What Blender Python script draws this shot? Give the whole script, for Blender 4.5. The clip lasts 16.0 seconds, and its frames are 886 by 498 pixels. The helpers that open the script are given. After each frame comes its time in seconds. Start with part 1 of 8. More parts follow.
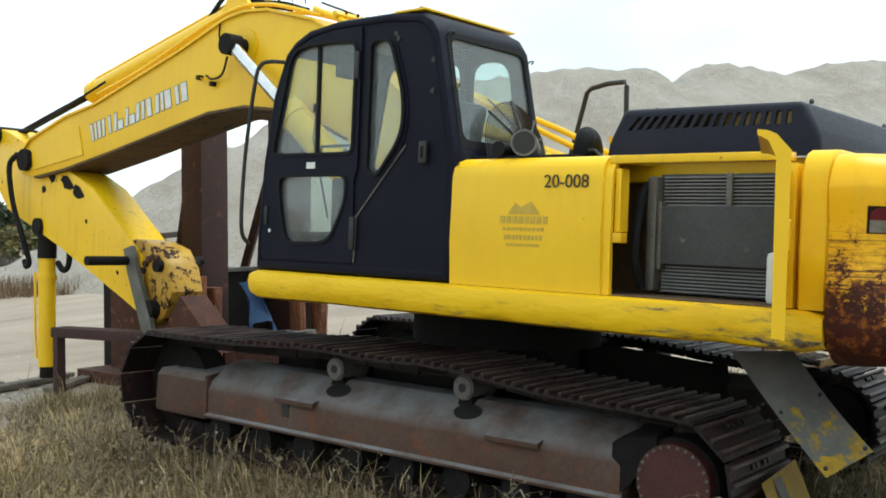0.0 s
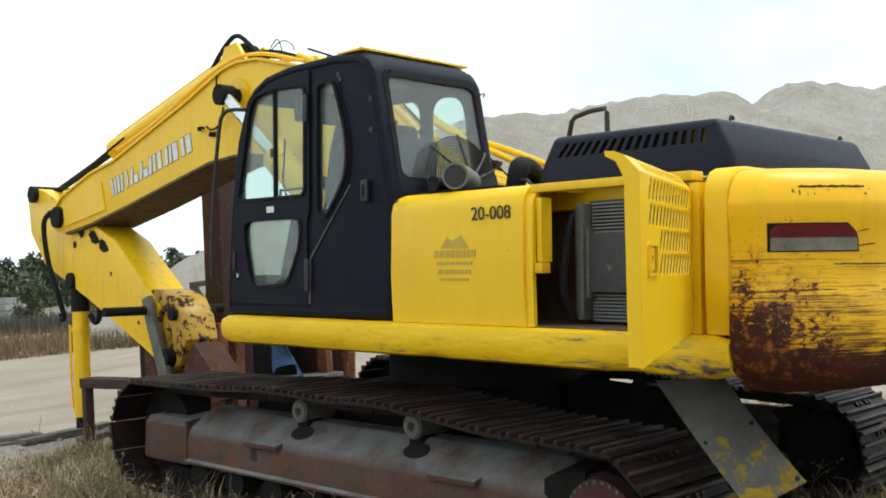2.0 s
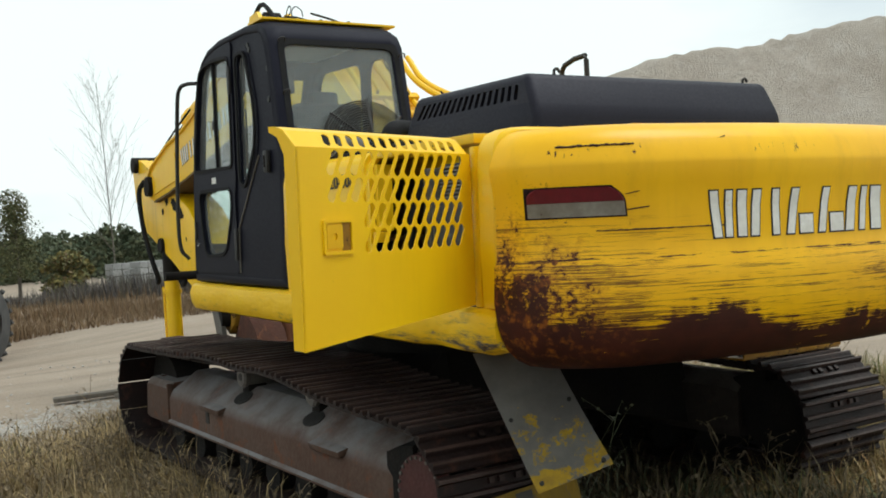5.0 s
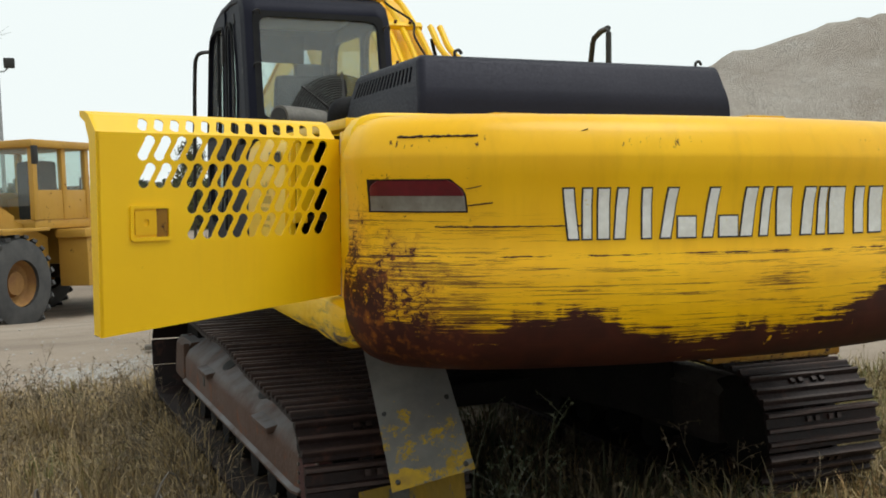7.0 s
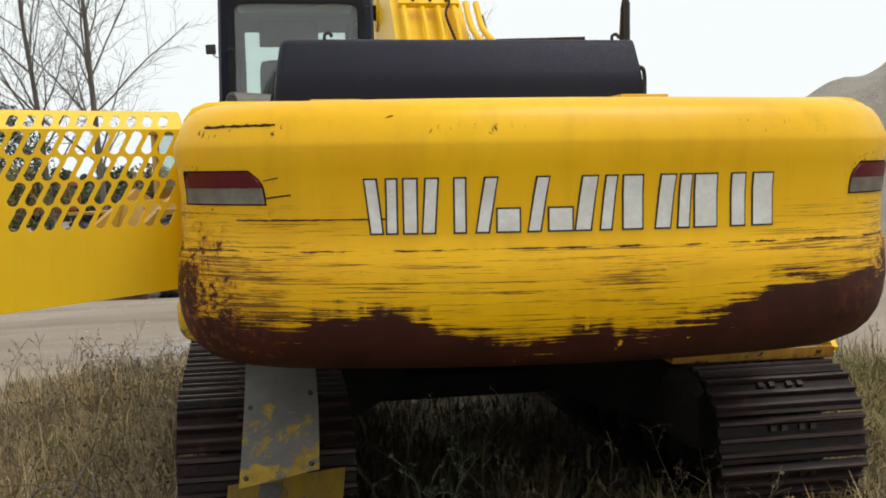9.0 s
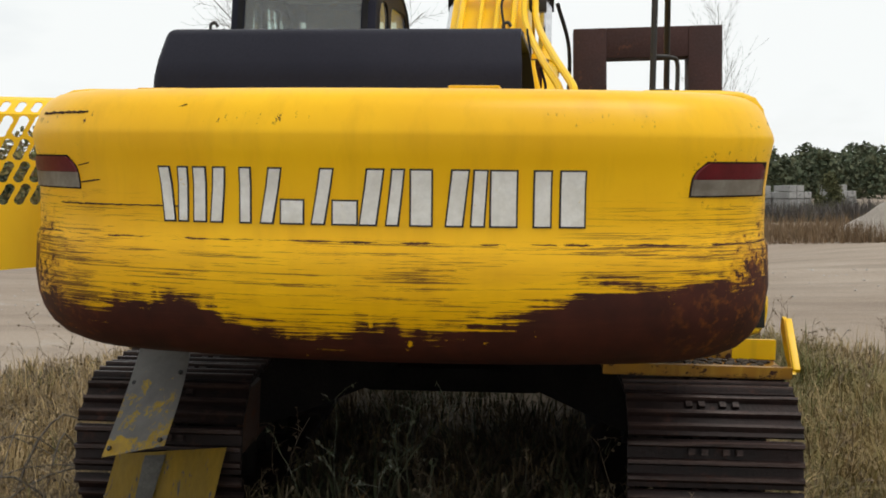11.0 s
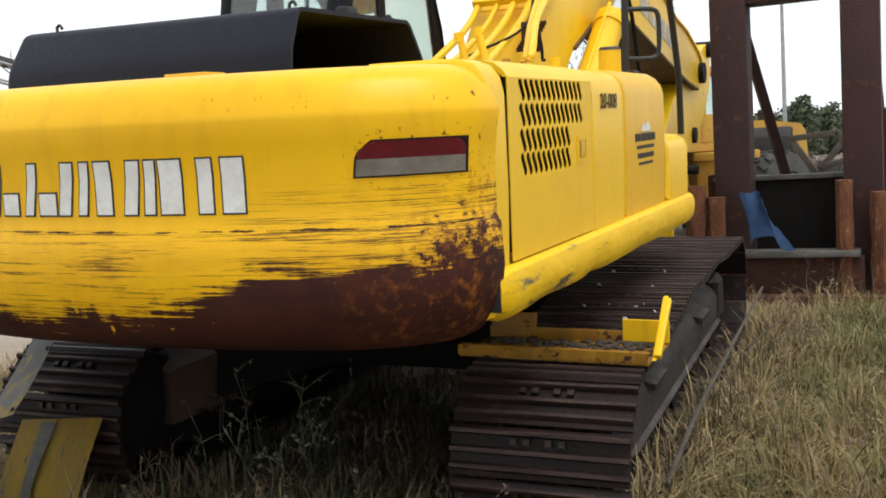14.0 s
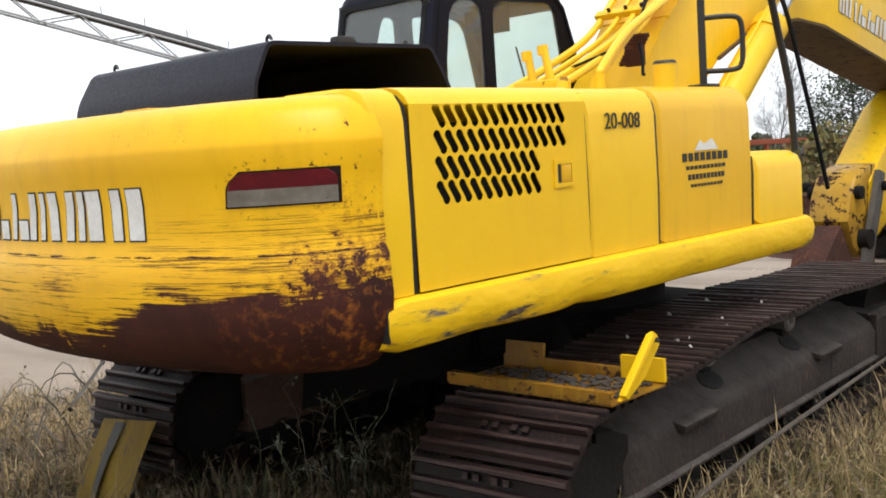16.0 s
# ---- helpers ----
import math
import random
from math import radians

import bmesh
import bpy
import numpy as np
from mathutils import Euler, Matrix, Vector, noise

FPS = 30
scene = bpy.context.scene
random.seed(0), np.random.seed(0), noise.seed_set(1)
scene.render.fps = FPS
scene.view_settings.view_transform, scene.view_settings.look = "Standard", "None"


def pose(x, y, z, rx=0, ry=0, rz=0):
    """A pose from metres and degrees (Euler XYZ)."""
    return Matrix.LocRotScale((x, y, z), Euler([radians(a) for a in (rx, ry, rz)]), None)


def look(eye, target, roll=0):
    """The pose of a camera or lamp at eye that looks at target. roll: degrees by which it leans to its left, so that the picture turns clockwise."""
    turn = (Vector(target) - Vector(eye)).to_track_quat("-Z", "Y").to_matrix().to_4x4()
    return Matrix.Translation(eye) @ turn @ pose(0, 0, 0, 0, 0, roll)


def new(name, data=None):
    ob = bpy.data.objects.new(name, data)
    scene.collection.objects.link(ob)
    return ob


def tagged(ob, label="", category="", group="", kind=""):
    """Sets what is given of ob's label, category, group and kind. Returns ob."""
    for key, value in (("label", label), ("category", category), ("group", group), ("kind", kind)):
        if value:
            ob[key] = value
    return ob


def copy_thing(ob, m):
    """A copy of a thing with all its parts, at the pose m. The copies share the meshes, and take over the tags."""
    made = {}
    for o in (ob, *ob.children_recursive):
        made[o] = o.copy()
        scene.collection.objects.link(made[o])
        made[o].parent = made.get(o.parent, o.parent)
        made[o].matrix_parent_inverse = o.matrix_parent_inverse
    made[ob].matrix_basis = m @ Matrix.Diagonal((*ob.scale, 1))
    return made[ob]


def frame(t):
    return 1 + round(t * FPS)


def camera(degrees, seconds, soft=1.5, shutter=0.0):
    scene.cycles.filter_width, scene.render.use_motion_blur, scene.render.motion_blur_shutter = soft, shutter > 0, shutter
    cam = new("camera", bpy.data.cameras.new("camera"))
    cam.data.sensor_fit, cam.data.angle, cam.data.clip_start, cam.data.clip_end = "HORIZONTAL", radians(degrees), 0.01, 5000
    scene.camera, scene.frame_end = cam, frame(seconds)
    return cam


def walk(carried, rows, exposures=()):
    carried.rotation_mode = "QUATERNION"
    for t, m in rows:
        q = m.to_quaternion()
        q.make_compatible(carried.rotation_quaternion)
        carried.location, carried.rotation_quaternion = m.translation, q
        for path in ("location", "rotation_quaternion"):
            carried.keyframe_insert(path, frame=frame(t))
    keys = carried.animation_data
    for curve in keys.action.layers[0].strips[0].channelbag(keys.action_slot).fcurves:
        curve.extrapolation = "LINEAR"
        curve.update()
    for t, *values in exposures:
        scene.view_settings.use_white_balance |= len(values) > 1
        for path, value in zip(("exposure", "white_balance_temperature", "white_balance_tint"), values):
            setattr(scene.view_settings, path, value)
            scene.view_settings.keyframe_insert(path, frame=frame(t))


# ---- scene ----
cam = camera(46.7, 16.0, soft=1.8)
PATH = [
    (0, (-5.792, -4.333, 1.669), (-4.262, -3.045, 1.629), -0.19),
    (0.5, (-5.637, -4.452, 1.658), (-4.146, -3.120, 1.635), -1.30),
    (1, (-5.606, -4.696, 1.609), (-4.162, -3.313, 1.568), 0.50),
    (1.5, (-5.410, -4.846, 1.610), (-3.981, -3.450, 1.517), -1.21),
    (2, (-5.147, -4.964, 1.640), (-3.750, -3.534, 1.678), -2.80),
    (2.5, (-4.996, -5.209, 1.646), (-3.692, -3.693, 1.647), -1.21),
    (3, (-4.758, -5.374, 1.580), (-3.412, -3.898, 1.674), -0.31),
    (3.5, (-4.496, -5.514, 1.641), (-3.166, -4.021, 1.689), -3.51),
    (4, (-4.259, -5.759, 1.624), (-3.006, -4.200, 1.611), -0.95),
    (4.2, (-4.131, -5.808, 1.640), (-2.906, -4.227, 1.609), -2.00),
    (6.3, (-2.797, -6.401, 1.615), (-2.019, -4.560, 1.553), -3.38),
    (6.5, (-2.722, -6.416, 1.703), (-1.889, -4.602, 1.584), -3.41),
    (7, (-2.351, -6.472, 1.674), (-1.646, -4.602, 1.579), -2.26),
    (7.5, (-2.003, -6.570, 1.625), (-1.383, -4.670, 1.531), -3.30),
    (8, (-1.671, -6.617, 1.671), (-1.134, -4.692, 1.588), -3.48),
    (8.5, (-1.323, -6.581, 1.702), (-0.795, -4.653, 1.627), -3.17),
    (9, (-0.912, -6.639, 1.670), (-0.628, -4.664, 1.545), -2.64),
    (9.2, (-0.769, -6.626, 1.669), (-0.510, -4.646, 1.573), -3.12),
    (11.3, (0.883, -6.582, 1.630), (0.548, -4.615, 1.485), -1.49),
    (11.5, (1.028, -6.550, 1.637), (0.634, -4.596, 1.471), -1.94),
    (12, (1.337, -6.421, 1.713), (0.921, -4.487, 1.422), -1.33),
    (12.5, (1.745, -6.354, 1.694), (1.153, -4.460, 1.446), -2.86),
    (13, (2.016, -6.259, 1.675), (1.358, -4.378, 1.507), -0.59),
    (13.5, (2.440, -6.098, 1.643), (1.598, -4.291, 1.480), -3.00),
    (13.7, (2.534, -6.092, 1.678), (1.782, -4.253, 1.445), -2.10),
    (14, (2.682, -5.960, 1.622), (1.846, -4.151, 1.443), -3.41),
    (14.5, (3.055, -5.791, 1.611), (2.031, -4.081, 1.449), -2.30),
    (14.9, (3.336, -5.645, 1.607), (2.205, -4.003, 1.453), -2.96),
    (15, (3.389, -5.604, 1.617), (2.186, -4.015, 1.453), -3.47),
    (15.5, (3.718, -5.393, 1.675), (2.418, -3.882, 1.503), -1.10),
    (16, (3.885, -5.091, 1.590), (2.512, -3.642, 1.473), -3.84),
]
EXPOSURES = [(0.0, 0.47, 5850, 0), (1.0, 0.45, 5850, 0), (2.0, 0.39, 5950, 1), (2.5, 0.34, 4950, 7), (3.0, 0.19, 5000, 10), (3.5, 0.15, 6200, 4), (4.2, 0.10, 6250, 3), (6.5, -0.06, 6300, 4),
             (7.5, -0.11, 6350, 7), (9.2, -0.06, 6400, 9), (11.5, -0.08, 6500, 11), (12.5, 0.25, 6350, 8), (14.0, 0.24, 6200, 10), (15.0, 0.31, 6150, 12), (16.0, 0.36, 6200, 13)]
walk(cam, [(t, look(eye, target, roll)) for t, eye, target, roll in PATH], EXPOSURES)

from mathutils.geometry import tessellate_polygon
# ---- light ----
world = bpy.data.worlds.new("overcast_sky")
world.use_nodes = True
scene.world = world
wt = world.node_tree
wt.nodes.clear()
SUN_EL, SUN_ROT = 66.0, 118.0   # degrees: height, and compass turn from +y towards +x


def build_sky():
    out = wt.nodes.new("ShaderNodeOutputWorld")
    bg = wt.nodes.new("ShaderNodeBackground")
    sky = wt.nodes.new("ShaderNodeTexSky")
    sky.sky_type = 'NISHITA'
    sky.sun_disc = False
    sky.sun_elevation = radians(SUN_EL)
    sky.sun_rotation = radians(SUN_ROT)
    sky.air_density, sky.dust_density, sky.ozone_density = 1.0, 3.0, 1.0
    tc = wt.nodes.new("ShaderNodeTexCoord")
    mp = wt.nodes.new("ShaderNodeMapping")
    mp.inputs["Scale"].default_value = (1.0, 1.0, 3.2)
    nz = wt.nodes.new("ShaderNodeTexNoise")
    nz.inputs["Scale"].default_value = 1.7
    nz.inputs["Detail"].default_value = 6
    ramp = wt.nodes.new("ShaderNodeValToRGB")
    ramp.color_ramp.elements[0].position, ramp.color_ramp.elements[1].position = 0.30, 0.52
    ramp.color_ramp.elements[0].color = (0.55, 0.55, 0.55, 1)
    ramp.color_ramp.elements[1].color = (1, 1, 1, 1)
    mix = wt.nodes.new("ShaderNodeMixRGB")
    cloud = wt.nodes.new("ShaderNodeRGB")
    cloud.outputs[0].default_value = (8.6, 8.9, 8.8, 1)
    wt.links.new(tc.outputs["Generated"], mp.inputs["Vector"])
    wt.links.new(mp.outputs[0], nz.inputs["Vector"])
    wt.links.new(nz.outputs["Fac"], ramp.inputs[0])
    wt.links.new(ramp.outputs[0], mix.inputs[0])
    wt.links.new(sky.outputs[0], mix.inputs[1])
    wt.links.new(cloud.outputs[0], mix.inputs[2])
    wt.links.new(mix.outputs[0], bg.inputs[0])
    bg.inputs[1].default_value = 0.115
    wt.links.new(bg.outputs[0], out.inputs[0])


build_sky()
sun_lamp = bpy.data.lights.new("sun", 'SUN')
sun_lamp.energy, sun_lamp.angle, sun_lamp.color = 1.8, radians(30), (1.0, 0.95, 0.88)
sun = new("sun", sun_lamp)
_az, _el = radians(SUN_ROT), radians(SUN_EL)
sun.matrix_world = look((0, 0, 30), Vector((0, 0, 30)) - Vector((math.sin(_az) * math.cos(_el), math.cos(_az) * math.cos(_el), math.sin(_el))))


# ---- materials ----
def node(nt, kind, **props):
    n = nt.nodes.new("ShaderNode" + kind)
    for k, v in props.items():
        if k == "op":
            n.operation = v
        elif k == "blend":
            n.blend_type = v
        else:
            n.inputs[k.replace("_", " ")].default_value = v
    return n


def base_mat(name):
    m = bpy.data.materials.new(name)
    m.use_nodes = True
    nt = m.node_tree
    return m, nt, nt.nodes["Principled BSDF"]


def coords(nt, scale=(1, 1, 1), shift_by_object=False):
    tc = node(nt, "TexCoord")
    mp = node(nt, "Mapping")
    mp.inputs["Scale"].default_value = scale
    nt.links.new(tc.outputs["Object"], mp.inputs["Vector"])
    if shift_by_object:
        oi = node(nt, "ObjectInfo")
        mu = node(nt, "Math", op='MULTIPLY')
        mu.inputs[1].default_value = 37.0
        nt.links.new(oi.outputs["Random"], mu.inputs[0])
        nt.links.new(mu.outputs[0], mp.inputs["Location"])
    return mp.outputs[0]


def noise_fac(nt, vec, scale, detail=5, lo=0.35, hi=0.65, rough=0.6):
    nz = node(nt, "TexNoise", Scale=scale, Detail=detail, Roughness=rough)
    nt.links.new(vec, nz.inputs["Vector"])
    mr = node(nt, "MapRange")
    mr.inputs["From Min"].default_value, mr.inputs["From Max"].default_value = lo, hi
    nt.links.new(nz.outputs["Fac"], mr.inputs["Value"])
    return mr.outputs["Result"]


def mixed(nt, fac, a, b):
    mx = node(nt, "MixRGB")
    for i, c in ((1, a), (2, b)):
        if isinstance(c, tuple):
            mx.inputs[i].default_value = (*c, 1)
        else:
            nt.links.new(c, mx.inputs[i])
    if isinstance(fac, float):
        mx.inputs[0].default_value = fac
    else:
        nt.links.new(fac, mx.inputs[0])
    return mx.outputs[0]


def maths(nt, op, a, b=None, c=None):
    n = node(nt, "Math", op=op)
    for i, v in enumerate((a, b, c)):
        if v is None:
            continue
        if isinstance(v, (int, float)):
            n.inputs[i].default_value = v
        else:
            nt.links.new(v, n.inputs[i])
    return n.outputs[0]


def relief(nt, bsdf, height, strength, dist=0.01):
    b = node(nt, "Bump", Strength=strength, Distance=dist)
    nt.links.new(height, b.inputs["Height"])
    nt.links.new(b.outputs[0], bsdf.inputs["Normal"])


def surface(name, a, b, scale=4.0, rough=0.6, rough2=None, metal=0.0, bump=0.15, fine=60.0, spots=None, spot_at=0.62,
            stretch=(1, 1, 1), vary=False, dist=0.006, spec=0.5, dust=None, sheen=None):
    """Two colours mixed by coarse noise, grain by fine noise, and spots of a third colour."""
    m, nt, bsdf = base_mat(name)
    v = coords(nt, stretch, vary)
    col = mixed(nt, noise_fac(nt, v, scale), a, b)
    fg = noise_fac(nt, v, fine, 3, 0.3, 0.7)
    dark = mixed(nt, 0.5, tuple(c * 0.72 for c in a), tuple(c * 0.72 for c in b))
    col = mixed(nt, maths(nt, 'MULTIPLY', fg, 0.45), col, dark)
    if spots:
        sp = noise_fac(nt, v, scale * 3.1, 8, spot_at, spot_at + 0.06, 0.7)
        col = mixed(nt, sp, col, spots)
    # faces turned upwards are mixed towards this colour, patchily
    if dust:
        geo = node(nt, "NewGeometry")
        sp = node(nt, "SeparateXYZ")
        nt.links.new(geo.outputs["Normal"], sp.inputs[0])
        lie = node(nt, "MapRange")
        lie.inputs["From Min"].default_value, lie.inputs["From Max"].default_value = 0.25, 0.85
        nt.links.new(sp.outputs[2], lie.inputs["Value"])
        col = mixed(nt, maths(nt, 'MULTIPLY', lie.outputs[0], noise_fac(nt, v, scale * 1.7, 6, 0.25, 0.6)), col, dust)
    nt.links.new(col, bsdf.inputs["Base Color"])
    bsdf.inputs["Metallic"].default_value = metal
    bsdf.inputs["Specular IOR Level"].default_value = spec
    if sheen:
        bsdf.inputs["Specular Tint"].default_value = (*sheen, 1)
    rr = node(nt, "MapRange")
    rr.inputs["To Min"].default_value, rr.inputs["To Max"].default_value = rough, rough2 or min(1, rough + 0.15)
    nt.links.new(fg, rr.inputs["Value"])
    nt.links.new(rr.outputs[0], bsdf.inputs["Roughness"])
    relief(nt, bsdf, fg, bump, dist)
    return m


RUST_DARK = (0.035, 0.012, 0.008)
YEL, YEL2 = (0.86, 0.535, 0.003), (0.80, 0.475, 0.003)
CW_YEL, CW_YEL2 = (0.86, 0.490, 0.001), (0.78, 0.415, 0.001)


def paint_mat(name, rust_from=0.66, yellow=YEL, yellow2=YEL2, grime=0.5):
    """Sun-worn machine paint with chips of rust and streaks of grime."""
    m, nt, bsdf = base_mat(name)
    v = coords(nt)
    col = mixed(nt, noise_fac(nt, v, 1.6, 4, 0.3, 0.7), yellow, yellow2)
    streak = noise_fac(nt, coords(nt, (9, 9, 0.8)), 1.5, 5, 0.52, 0.75)
    col = mixed(nt, maths(nt, 'MULTIPLY', streak, grime * 0.5), col, (0.42, 0.24, 0.02))
    chips = noise_fac(nt, v, 9, 9, rust_from, rust_from + 0.03, 0.72)
    col = mixed(nt, chips, col, RUST_DARK)
    nt.links.new(col, bsdf.inputs["Base Color"])
    rr = node(nt, "MapRange")
    bsdf.inputs["Specular IOR Level"].default_value = 0.35
    rr.inputs["To Min"].default_value, rr.inputs["To Max"].default_value = 0.38, 0.85
    nt.links.new(chips, rr.inputs["Value"])
    nt.links.new(rr.outputs[0], bsdf.inputs["Roughness"])
    relief(nt, bsdf, maths(nt, 'ADD', noise_fac(nt, v, 2.2, 2), maths(nt, 'MULTIPLY', chips, -0.2)), 0.12, 0.012)
    return m


def ramp01(nt, v, lo, hi):
    mr = node(nt, "MapRange")
    mr.inputs["From Min"].default_value, mr.inputs["From Max"].default_value = lo, hi
    nt.links.new(v, mr.inputs["Value"])
    return mr.outputs[0]


def counterweight_mat():
    """Yellow paint scraped off in level scratches towards a rusted lower edge, blotchy at the corners."""
    m, nt, bsdf = base_mat("scraped_yellow_paint")
    tc = node(nt, "TexCoord")
    sep = node(nt, "SeparateXYZ")
    nt.links.new(tc.outputs["Object"], sep.inputs[0])
    x, y, z = sep.outputs
    v = tc.outputs["Object"]
    ax = maths(nt, 'ABSOLUTE', x)

    def both(*fs):
        r = fs[0]
        for f in fs[1:]:
            r = maths(nt, 'MULTIPLY', r, f)
        return r

    def either(*fs):
        r = fs[0]
        for f in fs[1:]:
            r = maths(nt, 'MAXIMUM', r, f)
        return r

    def band(lo0, lo1, hi1, hi0):
        return both(ramp01(nt, z, lo0, lo1), ramp01(nt, z, hi0, hi1))
    # height of the ragged border: low in the middle, where the paint hangs down in tongues
    q = maths(nt, 'POWER', maths(nt, 'DIVIDE', maths(nt, 'SUBTRACT', x, 0.03), 0.46), 2.0)
    bell = maths(nt, 'POWER', 2.718, maths(nt, 'MULTIPLY', q, -1.0))
    edge = maths(nt, 'MULTIPLY_ADD', bell, -0.155, 1.348)
    edge = maths(nt, 'ADD', edge, maths(nt, 'MULTIPLY', x, 0.030))
    steps = noise_fac(nt, coords(nt, (3.4, 1.0, 0.4)), 1.0, 4, 0.3, 0.7)
    edge = maths(nt, 'ADD', edge, maths(nt, 'MULTIPLY_ADD', steps, 0.13, -0.065))
    scr = noise_fac(nt, coords(nt, (2.2, 2.2, 60)), 1.0, 8, 0.3, 0.7, 0.75)
    edge = maths(nt, 'ADD', edge, maths(nt, 'MULTIPLY_ADD', scr, 0.16, -0.08))
    drip = noise_fac(nt, coords(nt, (17, 17, 1.5)), 1.0, 3, 0.66, 0.74, 0.5)
    edge = maths(nt, 'SUBTRACT', edge, maths(nt, 'MULTIPLY', drip, 0.10))
    rust = ramp01(nt, maths(nt, 'SUBTRACT', edge, z), -0.004, 0.006)
    lowc = ramp01(nt, z, 1.79, 1.33)
    cor = ramp01(nt, ax, 0.96, 1.34)
    cz = both(cor, lowc)
    wide = both(ramp01(nt, ax, 0.55, 1.22), ramp01(nt, z, 1.72, 1.48))
    # thin level scratches, some of them slanting, in patches
    where = ramp01(nt, noise_fac(nt, coords(nt, (1.3, 1.3, 3.0)), 1.4, 4, 0.3, 0.7), 0.42, 0.92)
    lows = band(1.20, 1.26, 1.42, 1.545)
    for turn, sc, lo in ((0.0, 90, 0.600), (4.0, 70, 0.630), (-6.0, 60, 0.640), (1.5, 150, 0.598)):
        mp = node(nt, "Mapping")
        mp.inputs["Rotation"].default_value = (0, radians(turn), 0)
        mp.inputs["Scale"].default_value = (1.7, 1.7, sc)
        nt.links.new(v, mp.inputs["Vector"])
        nz = node(nt, "TexNoise", Scale=1.0, Detail=7, Roughness=0.74)
        nt.links.new(mp.outputs[0], nz.inputs["Vector"])
        lim = maths(nt, 'SUBTRACT', lo, maths(nt, 'MULTIPLY_ADD', both(where, lows), 0.085, maths(nt, 'MULTIPLY', wide, 0.050)))
        hitv = ramp01(nt, maths(nt, 'SUBTRACT', nz.outputs["Fac"], lim), 0.0, 0.02)
        rust = either(rust, maths(nt, 'MULTIPLY', both(hitv, either(ramp01(nt, lows, 0.02, 0.2), ramp01(nt, wide, 0.05, 0.3))), 0.82))
    # chipped crease across the middle
    wav = maths(nt, 'MULTIPLY_ADD', noise_fac(nt, coords(nt, (2.5, 2.5, 0.1)), 1.0, 5, 0.2, 0.8), 0.012, 1.516)
    near = maths(nt, 'LESS_THAN', maths(nt, 'ABSOLUTE', maths(nt, 'SUBTRACT', z, wav)), maths(nt, 'MULTIPLY', noise_fac(nt, coords(nt, (7, 7, 30)), 1.0, 8, 0.46, 0.78, 0.75), 0.011))
    rust = either(rust, near)
    # specks and worm-like scratches at the two corners
    fine = noise_fac(nt, coords(nt, (1.0, 1.0, 1.5)), 30, 10, 0.28, 0.72, 0.8)
    mid = noise_fac(nt, v, 8, 6, 0.3, 0.7, 0.7)
    blot = maths(nt, 'ADD', maths(nt, 'MULTIPLY', fine, 0.55), maths(nt, 'MULTIPLY_ADD', mid, 0.35, maths(nt, 'MULTIPLY', cz, 0.52)))
    rust = either(rust, both(ramp01(nt, blot, 0.775, 0.81), maths(nt, 'GREATER_THAN', cz, 0.01)))
    halo = both(ramp01(nt, blot, 0.62, 0.84), maths(nt, 'GREATER_THAN', cz, 0.01))
    # flaking round the lamps, spots below the top edge
    lampz = both(ramp01(nt, ax, 1.0, 1.05), band(1.63, 1.67, 1.80, 1.86))
    rust = either(rust, both(ramp01(nt, noise_fac(nt, v, 34, 8, 0.3, 0.7, 0.75), 0.76, 0.80), lampz))
    topz = both(band(1.90, 1.915, 1.93, 1.95), ramp01(nt, noise_fac(nt, coords(nt, (2, 2, 1)), 1.3, 2), 0.45, 0.6))
    rust = either(rust, both(noise_fac(nt, coords(nt, (60, 60, 16)), 1.0, 4, 0.62, 0.65, 0.6), topz))
    chips = noise_fac(nt, v, 13, 9, 0.70, 0.715, 0.75)
    rust = either(rust, chips)
    rcol = mixed(nt, noise_fac(nt, v, 6, 6, 0.35, 0.7), (0.030, 0.0068, 0.0045), (0.068, 0.0150, 0.0080))
    lines = noise_fac(nt, coords(nt, (2, 2, 45)), 1.0, 6, 0.55, 0.8, 0.7)
    rcol = mixed(nt, maths(nt, 'MULTIPLY', lines, 0.5), rcol, (0.085, 0.028, 0.012))
    rcol = mixed(nt, both(noise_fac(nt, v, 26, 6, 0.52, 0.75), ramp01(nt, ax, 0.9, 1.3)), rcol, (0.30, 0.095, 0.010))
    ycol = mixed(nt, noise_fac(nt, v, 1.5, 4, 0.3, 0.7), CW_YEL, CW_YEL2)
    ycol = mixed(nt, maths(nt, 'MULTIPLY', noise_fac(nt, coords(nt, (7, 7, 0.8)), 1.3, 5, 0.5, 0.8), 0.35), ycol, (0.48, 0.25, 0.006))
    ycol = mixed(nt, maths(nt, 'MULTIPLY', halo, 0.8), ycol, (0.40, 0.15, 0.008))
    stain = noise_fac(nt, coords(nt, (3.0, 3.0, 26)), 1.2, 7, 0.42, 0.75, 0.72)
    ycol = mixed(nt, maths(nt, 'MULTIPLY', both(stain, ramp01(nt, z, 1.545, 1.44)), 0.30), ycol, (0.44, 0.19, 0.006))
    nt.links.new(mixed(nt, rust, ycol, rcol), bsdf.inputs["Base Color"])
    rr = node(nt, "MapRange")
    rr.inputs["To Min"].default_value, rr.inputs["To Max"].default_value = 0.36, 0.60
    nt.links.new(rust, rr.inputs["Value"])
    nt.links.new(rr.outputs[0], bsdf.inputs["Roughness"])
    bsdf.inputs["Specular IOR Level"].default_value = 0.27
    relief(nt, bsdf, maths(nt, 'SUBTRACT', noise_fac(nt, v, 2.5, 2), maths(nt, 'MULTIPLY', rust, 0.35)), 0.14, 0.01)
    return m


